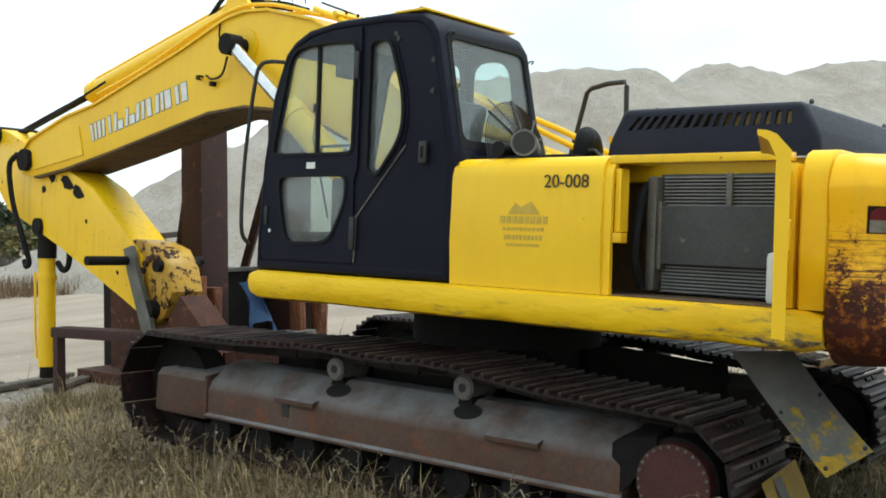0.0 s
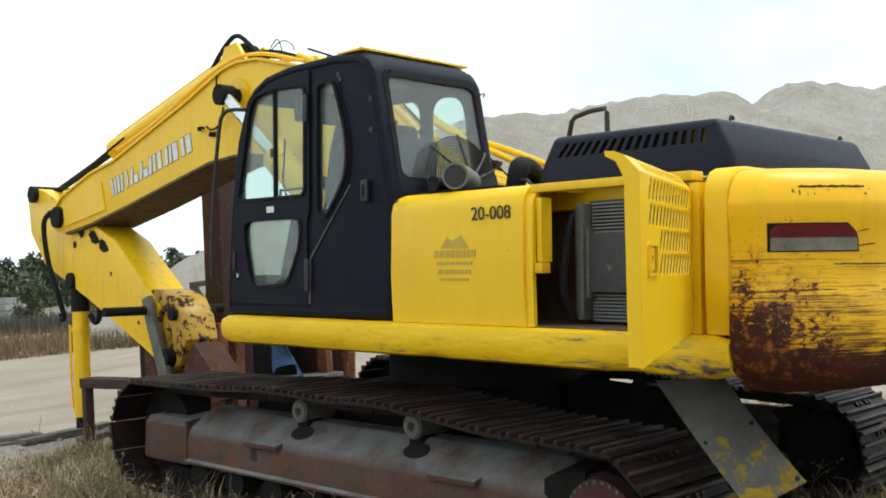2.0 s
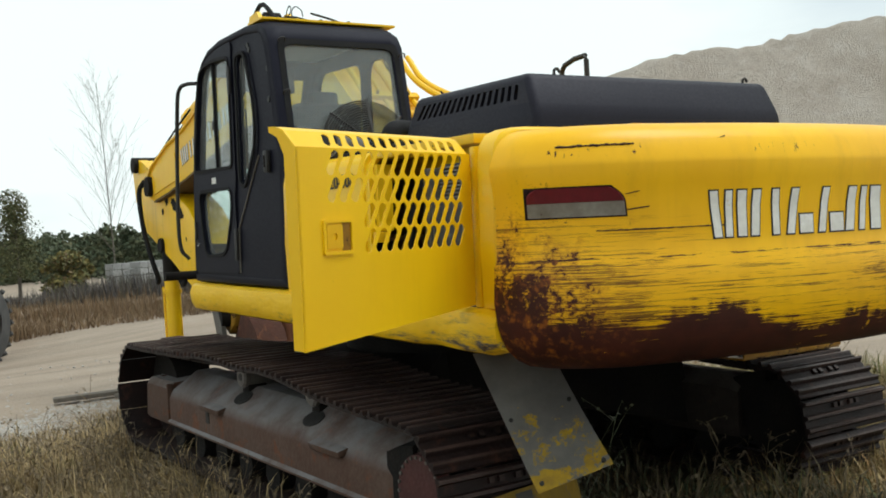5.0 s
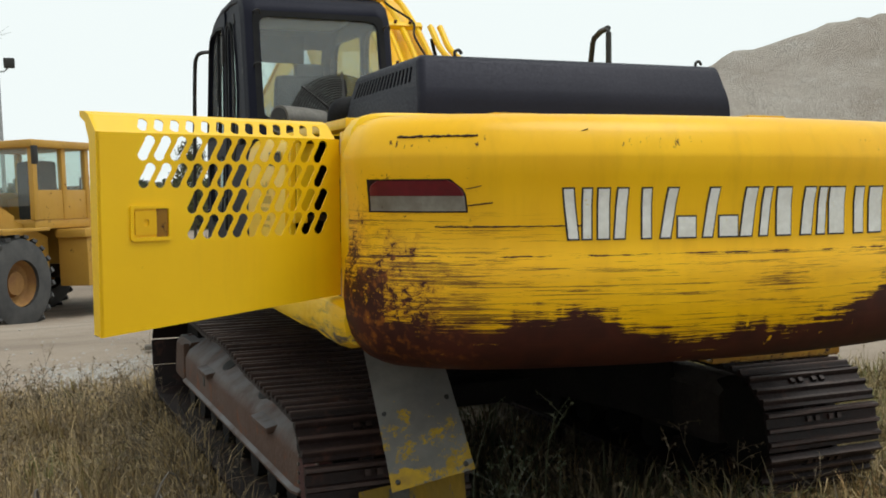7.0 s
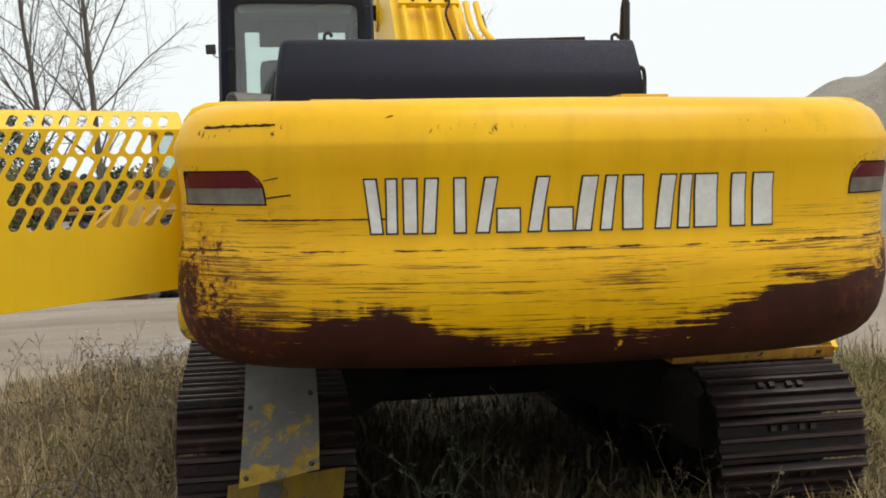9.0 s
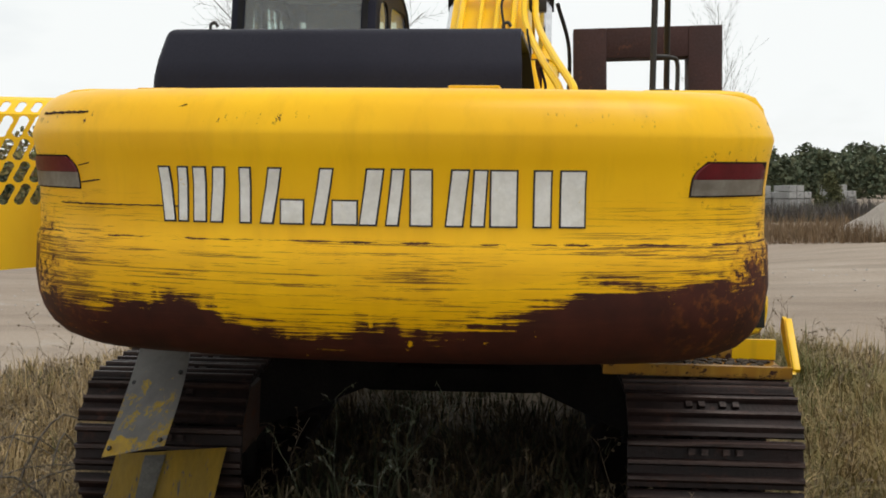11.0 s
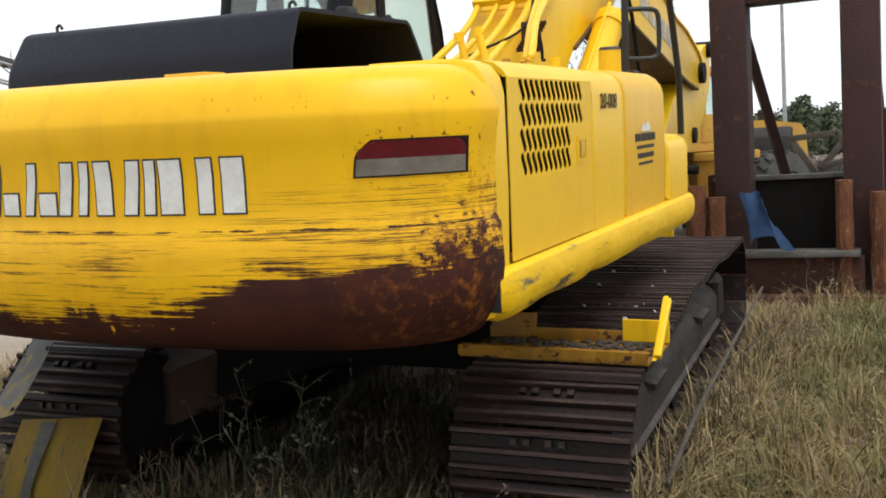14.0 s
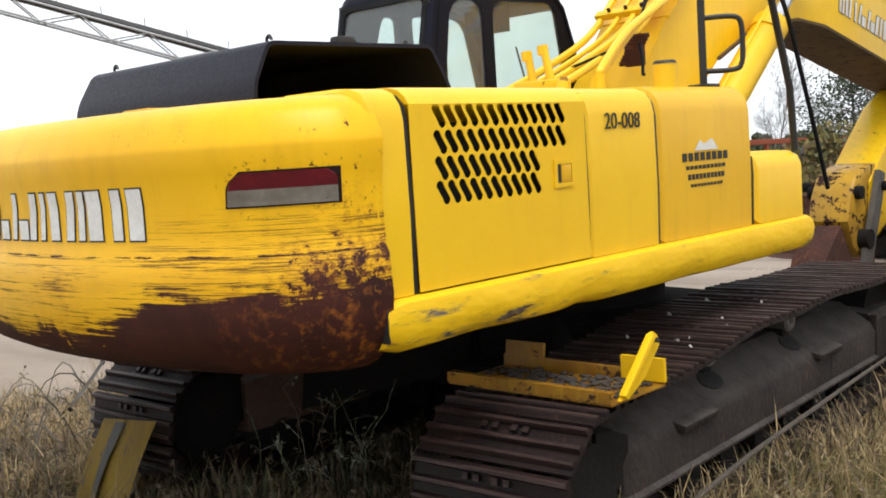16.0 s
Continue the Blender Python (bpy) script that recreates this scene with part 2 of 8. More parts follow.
def glass_mat(name, tint=(0.8, 0.9, 0.86), rough=0.02):
    """Thin window glass: mostly clear, with the gloss of a pane and a film of dust that also paints pale reflection."""
    m, nt, bsdf = base_mat(name)
    out = nt.nodes["Material Output"]
    tr = node(nt, "BsdfTransparent")
    tr.inputs[0].default_value = (*tint, 1)
    gl = node(nt, "BsdfGlossy", Roughness=rough)
    gl.inputs["Color"].default_value = (0.9, 0.95, 0.95, 1)
    fr = node(nt, "LayerWeight", Blend=0.5)
    mx = node(nt, "MixShader")
    nt.links.new(maths(nt, 'MULTIPLY_ADD', maths(nt, 'POWER', fr.outputs[1], 4.0), 0.7, 0.07), mx.inputs[0])
    nt.links.new(tr.outputs[0], mx.inputs[1])
    nt.links.new(gl.outputs[0], mx.inputs[2])
    df = node(nt, "BsdfDiffuse")
    df.inputs[0].default_value = (0.55, 0.56, 0.54, 1)
    mx2 = node(nt, "MixShader")
    # film of dust, thickened to whiten the panes in place of sky reflection
    dust = noise_fac(nt, coords(nt), 3.0, 6, 0.3, 0.9)
    nt.links.new(maths(nt, 'MULTIPLY_ADD', dust, 0.17, 0.09), mx2.inputs[0])
    nt.links.new(mx.outputs[0], mx2.inputs[1])
    nt.links.new(df.outputs[0], mx2.inputs[2])
    nt.links.new(mx2.outputs[0], out.inputs[0])
    nt.nodes.remove(bsdf)
    return m


M_YEL = paint_mat("yellow_machine_paint", 0.70, grime=0.22)
M_YEL_WORN = paint_mat("worn_yellow_paint", 0.635, grime=0.9)


def sill_mat():
    """Yellow sill paint rubbed and dented, with dark smears along it."""
    m, nt, bsdf = base_mat("scuffed_sill_paint")
    v = coords(nt)
    tc = node(nt, "TexCoord")
    sep = node(nt, "SeparateXYZ")
    nt.links.new(tc.outputs["Object"], sep.inputs[0])
    col = mixed(nt, noise_fac(nt, v, 1.6, 4, 0.3, 0.7), YEL, YEL2)
    rear = ramp01(nt, sep.outputs[1], -0.9, -2.5)
    low = ramp01(nt, sep.outputs[2], 1.27, 1.17)
    rub = noise_fac(nt, coords(nt, (3, 1.6, 9)), 2.0, 8, 0.3, 0.7, 0.72)
    k = maths(nt, 'ADD', rub, maths(nt, 'ADD', maths(nt, 'MULTIPLY', rear, 0.20), maths(nt, 'MULTIPLY', low, 0.18)))
    col = mixed(nt, maths(nt, 'MULTIPLY', ramp01(nt, k, 0.80, 1.05), 0.75), col, (0.30, 0.20, 0.05))
    bare = ramp01(nt, k, 1.02, 1.06)
    col = mixed(nt, bare, col, mixed(nt, noise_fac(nt, v, 20), (0.05, 0.025, 0.015), (0.20, 0.17, 0.14)))
    nt.links.new(col, bsdf.inputs["Base Color"])
    bsdf.inputs["Roughness"].default_value = 0.5
    bsdf.inputs["Specular IOR Level"].default_value = 0.3
    relief(nt, bsdf, maths(nt, 'ADD', noise_fac(nt, coords(nt, (2, 1, 2)), 2.5, 3), maths(nt, 'MULTIPLY', bare, -0.2)), 0.35, 0.02)
    return m


M_SILL = sill_mat()
# dirty yellow, darkened further for the shade on the step and latch
M_YEL_DIRTY_SHADED = paint_mat("dirty_shaded_paint", 0.57, (0.36, 0.17, 0.006), (0.085, 0.042, 0.014), 1.6)
M_YEL_DARK = paint_mat("older_yellow_paint", 0.70, (0.78, 0.45, 0.003), (0.70, 0.39, 0.003))
M_CW = counterweight_mat()
M_BLACK = surface("satin_black_panel", (0.0048, 0.0048, 0.0095), (0.0075, 0.0075, 0.0130), 2.5, 0.5, 0.65, bump=0.05, fine=120, spots=(0.016, 0.015, 0.017), spot_at=0.66, spec=0.17, sheen=(0.72, 0.76, 1.0))
M_HOOD = surface("matt_black_hood", (0.0075, 0.0072, 0.0115), (0.012, 0.0115, 0.017), 2.0, 0.42, 0.6, bump=0.04, fine=90, spec=0.24, sheen=(0.75, 0.78, 1.0))
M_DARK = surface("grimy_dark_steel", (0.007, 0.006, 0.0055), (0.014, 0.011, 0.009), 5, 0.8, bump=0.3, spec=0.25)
M_CAP = surface("dusty_grey_cap", (0.15, 0.135, 0.125), (0.21, 0.195, 0.18), 14, 0.8, bump=0.2, spots=(0.10, 0.05, 0.03), spot_at=0.60)
M_RUBBER = surface("black_rubber", (0.007, 0.007, 0.0085), (0.012, 0.012, 0.013), 8, 0.7, bump=0.1, spec=0.22)
M_RUST = surface("rusted_steel", (0.085, 0.026, 0.012), (0.045, 0.016, 0.010), 3.5, 0.82, bump=0.45, fine=45, spots=(0.17, 0.06, 0.02), spot_at=0.58)
M_FLAKE = surface("flaking_orange_rust", (0.20, 0.070, 0.027), (0.095, 0.034, 0.017), 5, 0.85, bump=0.7, fine=22, spots=(0.30, 0.15, 0.07), spot_at=0.57, stretch=(1, 1, 0.4), dist=0.02)
M_GANTRY = surface("red_brown_primer_steel", (0.050, 0.016, 0.013), (0.032, 0.012, 0.010), 1.6, 0.7, bump=0.25, fine=40, spots=(0.09, 0.032, 0.015), spot_at=0.6)


def shoe_mat():
    """Dark rusted track steel, rubbed brighter along the tips of the grousers."""
    m, nt, bsdf = base_mat("rusted_track_steel")
    v = coords(nt, (1, 1, 1), True)
    tc = node(nt, "TexCoord")
    sep = node(nt, "SeparateXYZ")
    nt.links.new(tc.outputs["Object"], sep.inputs[0])
    col = mixed(nt, noise_fac(nt, v, 5), (0.0150, 0.0062, 0.0052), (0.0070, 0.0038, 0.0036))
    col = mixed(nt, noise_fac(nt, v, 9, 8, 0.56, 0.68, 0.7), col, (0.045, 0.017, 0.010))
    tip = maths(nt, 'MULTIPLY', ramp01(nt, sep.outputs[2], 0.024, 0.036), noise_fac(nt, coords(nt, (2.2, 30, 4), True), 1.6, 6, 0.34, 0.62))
    col = mixed(nt, tip, col, (0.062, 0.038, 0.032))
    nt.links.new(col, bsdf.inputs["Base Color"])
    rr = node(nt, "MapRange")
    rr.inputs["To Min"].default_value, rr.inputs["To Max"].default_value = 0.62, 0.36
    nt.links.new(tip, rr.inputs["Value"])
    nt.links.new(rr.outputs[0], bsdf.inputs["Roughness"])
    bsdf.inputs["Specular IOR Level"].default_value = 0.28
    relief(nt, bsdf, noise_fac(nt, v, 42, 5, 0.3, 0.7), 0.4, 0.006)
    return m


M_SHOE = shoe_mat()
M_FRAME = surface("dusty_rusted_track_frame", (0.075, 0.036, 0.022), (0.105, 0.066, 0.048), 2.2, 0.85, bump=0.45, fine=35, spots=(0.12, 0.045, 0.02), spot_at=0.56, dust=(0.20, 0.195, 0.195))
# right frame: greyer, greasy, and darkened to put that side's shade into it
M_FRAME_GREY = surface("greasy_shaded_track_frame", (0.019, 0.0145, 0.0125), (0.048, 0.037, 0.031), 3.0, 0.7, bump=0.6, fine=30, spots=(0.080, 0.042, 0.026), spot_at=0.60, spec=0.25, dust=(0.085, 0.074, 0.066))
M_DRIVE = surface("dark_red_primer", (0.075, 0.018, 0.015), (0.055, 0.014, 0.012), 6, 0.6, bump=0.2)
M_CHROME = surface("cylinder_chrome", (0.75, 0.75, 0.76), (0.62, 0.62, 0.63), 6, 0.16, 0.3, metal=1.0, bump=0.02)
M_STEEL = surface("bare_grey_steel", (0.20, 0.19, 0.17), (0.13, 0.12, 0.105), 5, 0.5, 0.7, metal=0.6, bump=0.15)
M_RADIATOR = surface("dusty_radiator_core", (0.040, 0.038, 0.036), (0.075, 0.072, 0.066), 4, 0.7, bump=0.2, stretch=(1, 1, 1))
M_CONDENSER = surface("grey_condenser_core", (0.050, 0.050, 0.051), (0.075, 0.075, 0.076), 3, 0.7, bump=0.2, spots=(0.19, 0.19, 0.18), spot_at=0.64)
M_FIN = surface("grey_radiator_fins", (0.17, 0.17, 0.165), (0.25, 0.25, 0.24), 3, 0.7, bump=0.1)
M_RED = surface("faded_red_lens", (0.25, 0.010, 0.020), (0.17, 0.008, 0.014), 9, 0.28, 0.4, bump=0.05)
M_WHITE_LENS = surface("dirty_clear_lens", (0.42, 0.38, 0.32), (0.27, 0.23, 0.18), 11, 0.3, 0.45, bump=0.05, spots=(0.14, 0.09, 0.06), spot_at=0.62)
M_LETTER = surface("white_sign_paint", (0.80, 0.79, 0.75), (0.68, 0.66, 0.60), 14, 0.45, bump=0.05, fine=50, spots=(0.62, 0.50, 0.22), spot_at=0.64)
M_INK = surface("black_sign_paint", (0.014, 0.013, 0.012), (0.02, 0.018, 0.016), 12, 0.5, bump=0.03)
M_FADED = surface("faded_decal_paint", (0.52, 0.33, 0.03), (0.60, 0.40, 0.05), 20, 0.5, bump=0.03)
M_GLASS = glass_mat("cab_window_glass")
M_SEAT = surface("worn_dark_seat_cloth", (0.030, 0.031, 0.034), (0.05, 0.05, 0.052), 9, 0.9, bump=0.3)
M_INSIDE = surface("grey_cab_lining", (0.16, 0.16, 0.155), (0.22, 0.22, 0.21), 3, 0.8, bump=0.1)
M_BOTTLE = surface("milky_plastic", (0.72, 0.71, 0.66), (0.60, 0.59, 0.55), 6, 0.45, bump=0.03)
M_TARP = surface("blue_plastic_tarp", (0.035, 0.09, 0.22), (0.06, 0.13, 0.28), 7, 0.45, bump=0.3, fine=25, spots=(0.35, 0.38, 0.42), spot_at=0.64)
M_RIM = surface("dark_flaking_rust", (0.020, 0.009, 0.008), (0.040, 0.013, 0.010), 30, 0.8, bump=0.4, fine=120)


def plate_mat():
    """Bare grey plate with patches of yellow paint left at its lower end."""
    m, nt, bsdf = base_mat("half_stripped_plate")
    v = coords(nt)
    tc = node(nt, "TexCoord")
    sep = node(nt, "SeparateXYZ")
    nt.links.new(tc.outputs["Object"], sep.inputs[0])
    grey = mixed(nt, noise_fac(nt, v, 5), (0.17, 0.16, 0.15), (0.25, 0.24, 0.22))
    left = maths(nt, 'MULTIPLY_ADD', sep.outputs[2], -1.1, 1.215)
    k = ramp01(nt, maths(nt, 'ADD', left, noise_fac(nt, v, 11, 9, 0.2, 0.8, 0.72)), 0.90, 0.97)
    nt.links.new(mixed(nt, k, grey, mixed(nt, noise_fac(nt, v, 18), (0.62, 0.40, 0.02), (0.40, 0.26, 0.03))), bsdf.inputs["Base Color"])
    bsdf.inputs["Roughness"].default_value = 0.5
    relief(nt, bsdf, noise_fac(nt, v, 14), 0.15)
    return m


M_PLATE = plate_mat()
M_PLATE_LOW = surface("scuffed_plate_yellow", (0.44, 0.265, 0.012), (0.27, 0.18, 0.03), 4.0, 0.55, bump=0.2, fine=40, spots=(0.10, 0.10, 0.11), spot_at=0.585, stretch=(1.9, 1, 0.28))


# ---- mesh helpers ----
def part(name, bm, material, parent, label="", smooth=38):
    """Link a bmesh as one mesh object, under a thing or a part."""
    me = bpy.data.meshes.new(name)
    bmesh.ops.recalc_face_normals(bm, faces=bm.faces)
    bm.to_mesh(me)
    bm.free()
    if smooth:
        for p in me.polygons:
            p.use_smooth = True
        me.set_sharp_from_angle(angle=radians(smooth))
    me.materials.append(material)
    ob = new(name, me)
    if parent is not None and parent.parent is not None and parent.parent.parent is not None:
        parent = parent.parent      # no deeper than thing, part, piece
    ob.parent = parent
    if label:
        ob["label"] = label
    return ob


def box(bm, x0, x1, y0, y1, z0, z1, bevel=0.0, m=None):
    r = bmesh.ops.create_cube(bm, size=1)
    vs = r["verts"]
    t = Matrix.Translation(((x0 + x1) / 2, (y0 + y1) / 2, (z0 + z1) / 2)) @ Matrix.Diagonal((x1 - x0, y1 - y0, z1 - z0, 1))
    bmesh.ops.transform(bm, matrix=(m @ t) if m else t, verts=vs)
    if bevel:
        es = list({e for v in vs for e in v.link_edges})
        bmesh.ops.bevel(bm, geom=es, offset=bevel, segments=2, profile=0.6, affect='EDGES')
    return bm


def boxed(x0, x1, y0, y1, z0, z1, bevel=0.0, m=None):
    return box(bmesh.new(), x0, x1, y0, y1, z0, z1, bevel, m)


def cyl(bm, a, b, r, r2=None, n=20):
    a, b = Vector(a), Vector(b)
    q = (b - a).to_track_quat("Z", "Y").to_matrix().to_4x4()
    bmesh.ops.create_cone(bm, cap_ends=True, cap_tris=False, segments=n, radius1=r, radius2=r if r2 is None else r2, depth=(b - a).length,
                          matrix=Matrix.Translation((a + b) / 2) @ q)
    return bm


def tube(bm, pts, r, n=8, r2=None):
    """A round bar or hose along points."""
    pts = [Vector(p) for p in pts]
    rings = []
    up = Vector((0.13, 0.31, 0.94))
    for i, p in enumerate(pts):
        d = (pts[min(i + 1, len(pts) - 1)] - pts[max(i - 1, 0)]).normalized()
        s = d.cross(up)
        if s.length < 0.05:
            s = d.cross(Vector((1, 0, 0)))
        s.normalize()
        u = s.cross(d)
        k = r if r2 is None else r + (r2 - r) * i / (len(pts) - 1)
        rings.append([bm.verts.new(p + s * math.cos(a) * k + u * math.sin(a) * k) for a in [math.tau * j / n for j in range(n)]])
    for a, b in zip(rings, rings[1:]):
        for j in range(n):
            bm.faces.new((a[j], a[(j + 1) % n], b[(j + 1) % n], b[j]))
    bm.faces.new(rings[0])
    bm.faces.new(rings[-1][::-1])
    return bm


def curve_pts(ctrl, n=6):
    """Points of a smooth line through the control points."""
    c = [Vector(p) for p in ctrl]
    c = [c[0] * 2 - c[1]] + c + [c[-1] * 2 - c[-2]]
    out = []
    for i in range(1, len(c) - 2):
        for k in range(n):
            t = k / n
            a, b, d, e = c[i - 1], c[i], c[i + 1], c[i + 2]
            out.append(0.5 * (2 * b + (d - a) * t + (2 * a - 5 * b + 4 * d - e) * t * t + (3 * b - a - 3 * d + e) * t ** 3))
    return out + [c[-2]]


def prism(bm, poly, x0, x1):
    """A solid with the outline poly, of (y, z), from x0 to x1."""
    a = [bm.verts.new((x0, y, z)) for y, z in poly]
    b = [bm.verts.new((x1, y, z)) for y, z in poly]
    bm.faces.new(a)
    bm.faces.new(b[::-1])
    n = len(poly)
    for i in range(n):
        bm.faces.new((a[i], b[i], b[(i + 1) % n], a[(i + 1) % n]))
    return bm


def loft(bm, rings, closed=True, caps=True):
    vs = [[bm.verts.new(p) for p in r] for r in rings]
    n = len(vs[0])
    for a, b in zip(vs, vs[1:]):
        for j in range(n if closed else n - 1):
            bm.faces.new((a[j], a[(j + 1) % n], b[(j + 1) % n], b[j]))
    if caps:
        bm.faces.new(vs[0])
        bm.faces.new(vs[-1][::-1])
    return bm


def rounded(pts, r, n=4):
    """The outline with its corners rounded; r is one radius or one for each corner."""
    out = []
    k = len(pts)
    for i in range(k):
        p, a, b = Vector(pts[i]), Vector(pts[i - 1]), Vector(pts[(i + 1) % k])
        q = r[i] if isinstance(r, (list, tuple)) else r
        q = min(q, (a - p).length * 0.48, (b - p).length * 0.48)
        s, e = p + (a - p).normalized() * q, p + (b - p).normalized() * q
        for j in range(n + 1):
            t = j / n
            out.append(tuple((1 - t) ** 2 * s + 2 * t * (1 - t) * p + t * t * e))
    return out


def slot(cx, cy, w, h, lean=0.0, n=5):
    """A slot with round ends, leaning sideways by lean over its height."""
    pts = []
    for k in range(n + 1):
        a = math.pi * k / n
        pts.append((cx + lean / 2 + math.cos(a) * w / 2, cy + h / 2 - w / 2 + math.sin(a) * w / 2))
    for k in range(n + 1):
        a = math.pi + math.pi * k / n
        pts.append((cx - lean / 2 + math.cos(a) * w / 2, cy - h / 2 + w / 2 + math.sin(a) * w / 2))
    return pts


def holed(bm, outer, holes, place, thick):
    """A sheet with real holes. place(u, v, d) maps the sheet into space, d is the depth."""
    loops = [[Vector((u, v, 0)) for u, v in lp] for lp in [outer, *holes]]
    flat = [p for lp in loops for p in lp]
    tris = tessellate_polygon(loops)
    front = [bm.verts.new(place(p.x, p.y, 0)) for p in flat]
    back = [bm.verts.new(place(p.x, p.y, thick)) for p in flat]
    for t in tris:
        for vs in ([front[i] for i in t], [back[i] for i in t[::-1]]):
            try:
                bm.faces.new(vs)
            except ValueError:
                pass
    i = 0
    for lp in loops:
        n = len(lp)
        for j in range(n):
            a, b = i + j, i + (j + 1) % n
            bm.faces.new((front[a], front[b], back[b], back[a]))
        i += n
    return bm


# ---- the excavator ----
# its own axes: x to its right, y to its front, z up from the soil under its tracks; it stands a little out of level
excavator = new("excavator")
excavator.matrix_world = Vector((-0.027, 0.025, 1.0)).rotation_difference(Vector((0, 0, 1))).to_matrix().to_4x4()
tagged(excavator, "worn yellow and black crawler excavator with a rusted scraped counterweight", "excavator")

CW_HALF = [(0, -3.29), (0.35, -3.277), (0.71, -3.225), (0.95, -3.168), (1.10, -3.105), (1.22, -3.02), (1.31, -2.925), (1.365, -2.83), (1.388, -2.71)]
_c = curve_pts([(x, y, 0) for x, y in CW_HALF], 4)
CW_LINE = [Vector((-p.x, p.y, 0)) for p in _c[::-1]] + [p.copy() for p in _c[1:]]


def cw_normal(i):
    a, b = CW_LINE[max(i - 1, 0)], CW_LINE[min(i + 1, len(CW_LINE) - 1)]
    d = (b - a).normalized()
    return Vector((d.y, -d.x, 0))


def cw_at(x, out=0.0):
    """The point of the rear face at x, moved outwards."""
    best = min(range(len(CW_LINE) - 1), key=lambda i: 0 if CW_LINE[i].x <= x <= CW_LINE[i + 1].x else min(abs(CW_LINE[i].x - x), abs(CW_LINE[i + 1].x - x)) + 1)
    a, b = CW_LINE[best], CW_LINE[best + 1]
    t = (x - a.x) / (b.x - a.x)
    return a.lerp(b, t) + cw_normal(best).lerp(cw_normal(best + 1), t).normalized() * out


def cw_inset(z):
    ks = [(1.085, 0.24), (1.10, 0.16), (1.13, 0.10), (1.17, 0.058), (1.22, 0.028), (1.28, 0.010), (1.36, 0.0), (1.50, 0.008), (1.525, 0.022), (1.70, 0.024), (1.80, 0.013),
          (1.87, 0.0), (1.89, 0.004), (1.96, 0.035), (1.995, 0.062), (2.018, 0.10), (2.03, 0.15), (2.033, 0.22)]
    for (z0, a), (z1, b) in zip(ks, ks[1:]):
        if z0 <= z <= z1:
            return a + (b - a) * (z - z0) / (z1 - z0)
    return 0.2


def counterweight():
    bm = bmesh.new()
    zs = [1.085, 1.10, 1.13, 1.17, 1.22, 1.28, 1.36, 1.43, 1.50, 1.525, 1.60, 1.70, 1.80, 1.87, 1.89, 1.925, 1.96, 1.995, 2.018, 2.03, 2.033]
    rings = []
    for z in zs:
        k = cw_inset(z)
        ring = [p + cw_normal(i) * -k for i, p in enumerate(CW_LINE)]
        ring[0].y = ring[-1].y = -2.71
        rings.append([(p.x, min(p.y, -2.71), z) for p in ring])
    loft(bm, rings)
    cw = part("counterweight", bm, M_CW, excavator, "scraped yellow counterweight rusted brown below", 50)
    for side in (-1, 1):
        def inner(z):
            t = max(0.0, (z - 1.72) / 0.07)
            return 1.060 + 0.010 * (z - 1.684) / 0.106 + 0.045 * t ** 3

        def patch(grow, z0, z1, out, name, mat, lab):
            g = bmesh.new()
            rows = []
            for i in range(8):
                z = z0 + (z1 - z0) * i / 7
                a, b = inner(min(z, 1.79)) - grow, 1.343 + grow - 0.02 * max(0.0, (z - 1.76) / 0.03) ** 2 * (0 if grow else 1)
                row = []
                for t in (0.0, 0.02, 0.1, 0.25, 0.4, 0.5, 0.6, 0.75, 0.9, 0.98, 1.0):
                    p = cw_at(side * (a + (b - a) * t), out - cw_inset(z) - (0.005 if grow == 0 and t in (0.0, 1.0) else 0.0))
                    row.append((p.x, p.y, z))
                rows.append(row)
            loft(g, rows, closed=False, caps=False)
            bmesh.ops.solidify(g, geom=g.faces[:], thickness=0.012)
            return part(name, g, mat, cw, lab)
        patch(0.006, 1.6775, 1.7960, 0.002, "lamp_bezel", M_RIM, "dark rusted lamp rim")
        patch(0.0, 1.737, 1.790, 0.008, "red_lens", M_RED, "faded red tail lamp lens")
        patch(0.0, 1.683, 1.736, 0.008, "white_lens", M_WHITE_LENS, "dirty clear reversing lamp lens")
    # deep level gouges
    rg = random.Random(44)
    for x0, x1, z, w in ((-1.27, -1.02, 1.945, 0.0050), (-1.16, -0.62, 1.628, 0.0030), (-1.055, -0.97, 1.707, 0.0028), (-1.06, -1.01, 1.765, 0.0022), (-0.66, -0.63, 1.965, 0.0022)):
        n = 40
        pts = []
        for k in range(n + 1):
            t = k / n
            p = cw_at(x0 + (x1 - x0) * t, 0.0006 - cw_inset(z))
            pts.append(p + Vector((0, 0, z + 0.010 * (t - 0.5) * (1 if w < 0.003 else 0.15) + rg.uniform(-1, 1) * w * 0.35)))
        g = bmesh.new()
        for a, b in zip(pts, pts[1:]):
            r = w * rg.uniform(0.55, 1.25)
            tube(g, [a, b], r, 5)
        part("gouge", g, M_RIM, cw, "rusted gouge in the paint")
    # slots and lifting eyes on the top
    for x, h in ((-0.80, 2.038), (0.32, 2.050)):
        g = boxed(x - 0.09, x + 0.09, -2.98, -2.86, 2.028, h, 0.006)
        part("lifting_lug", g, M_YEL_DARK, cw)
    return cw


cw = counterweight()


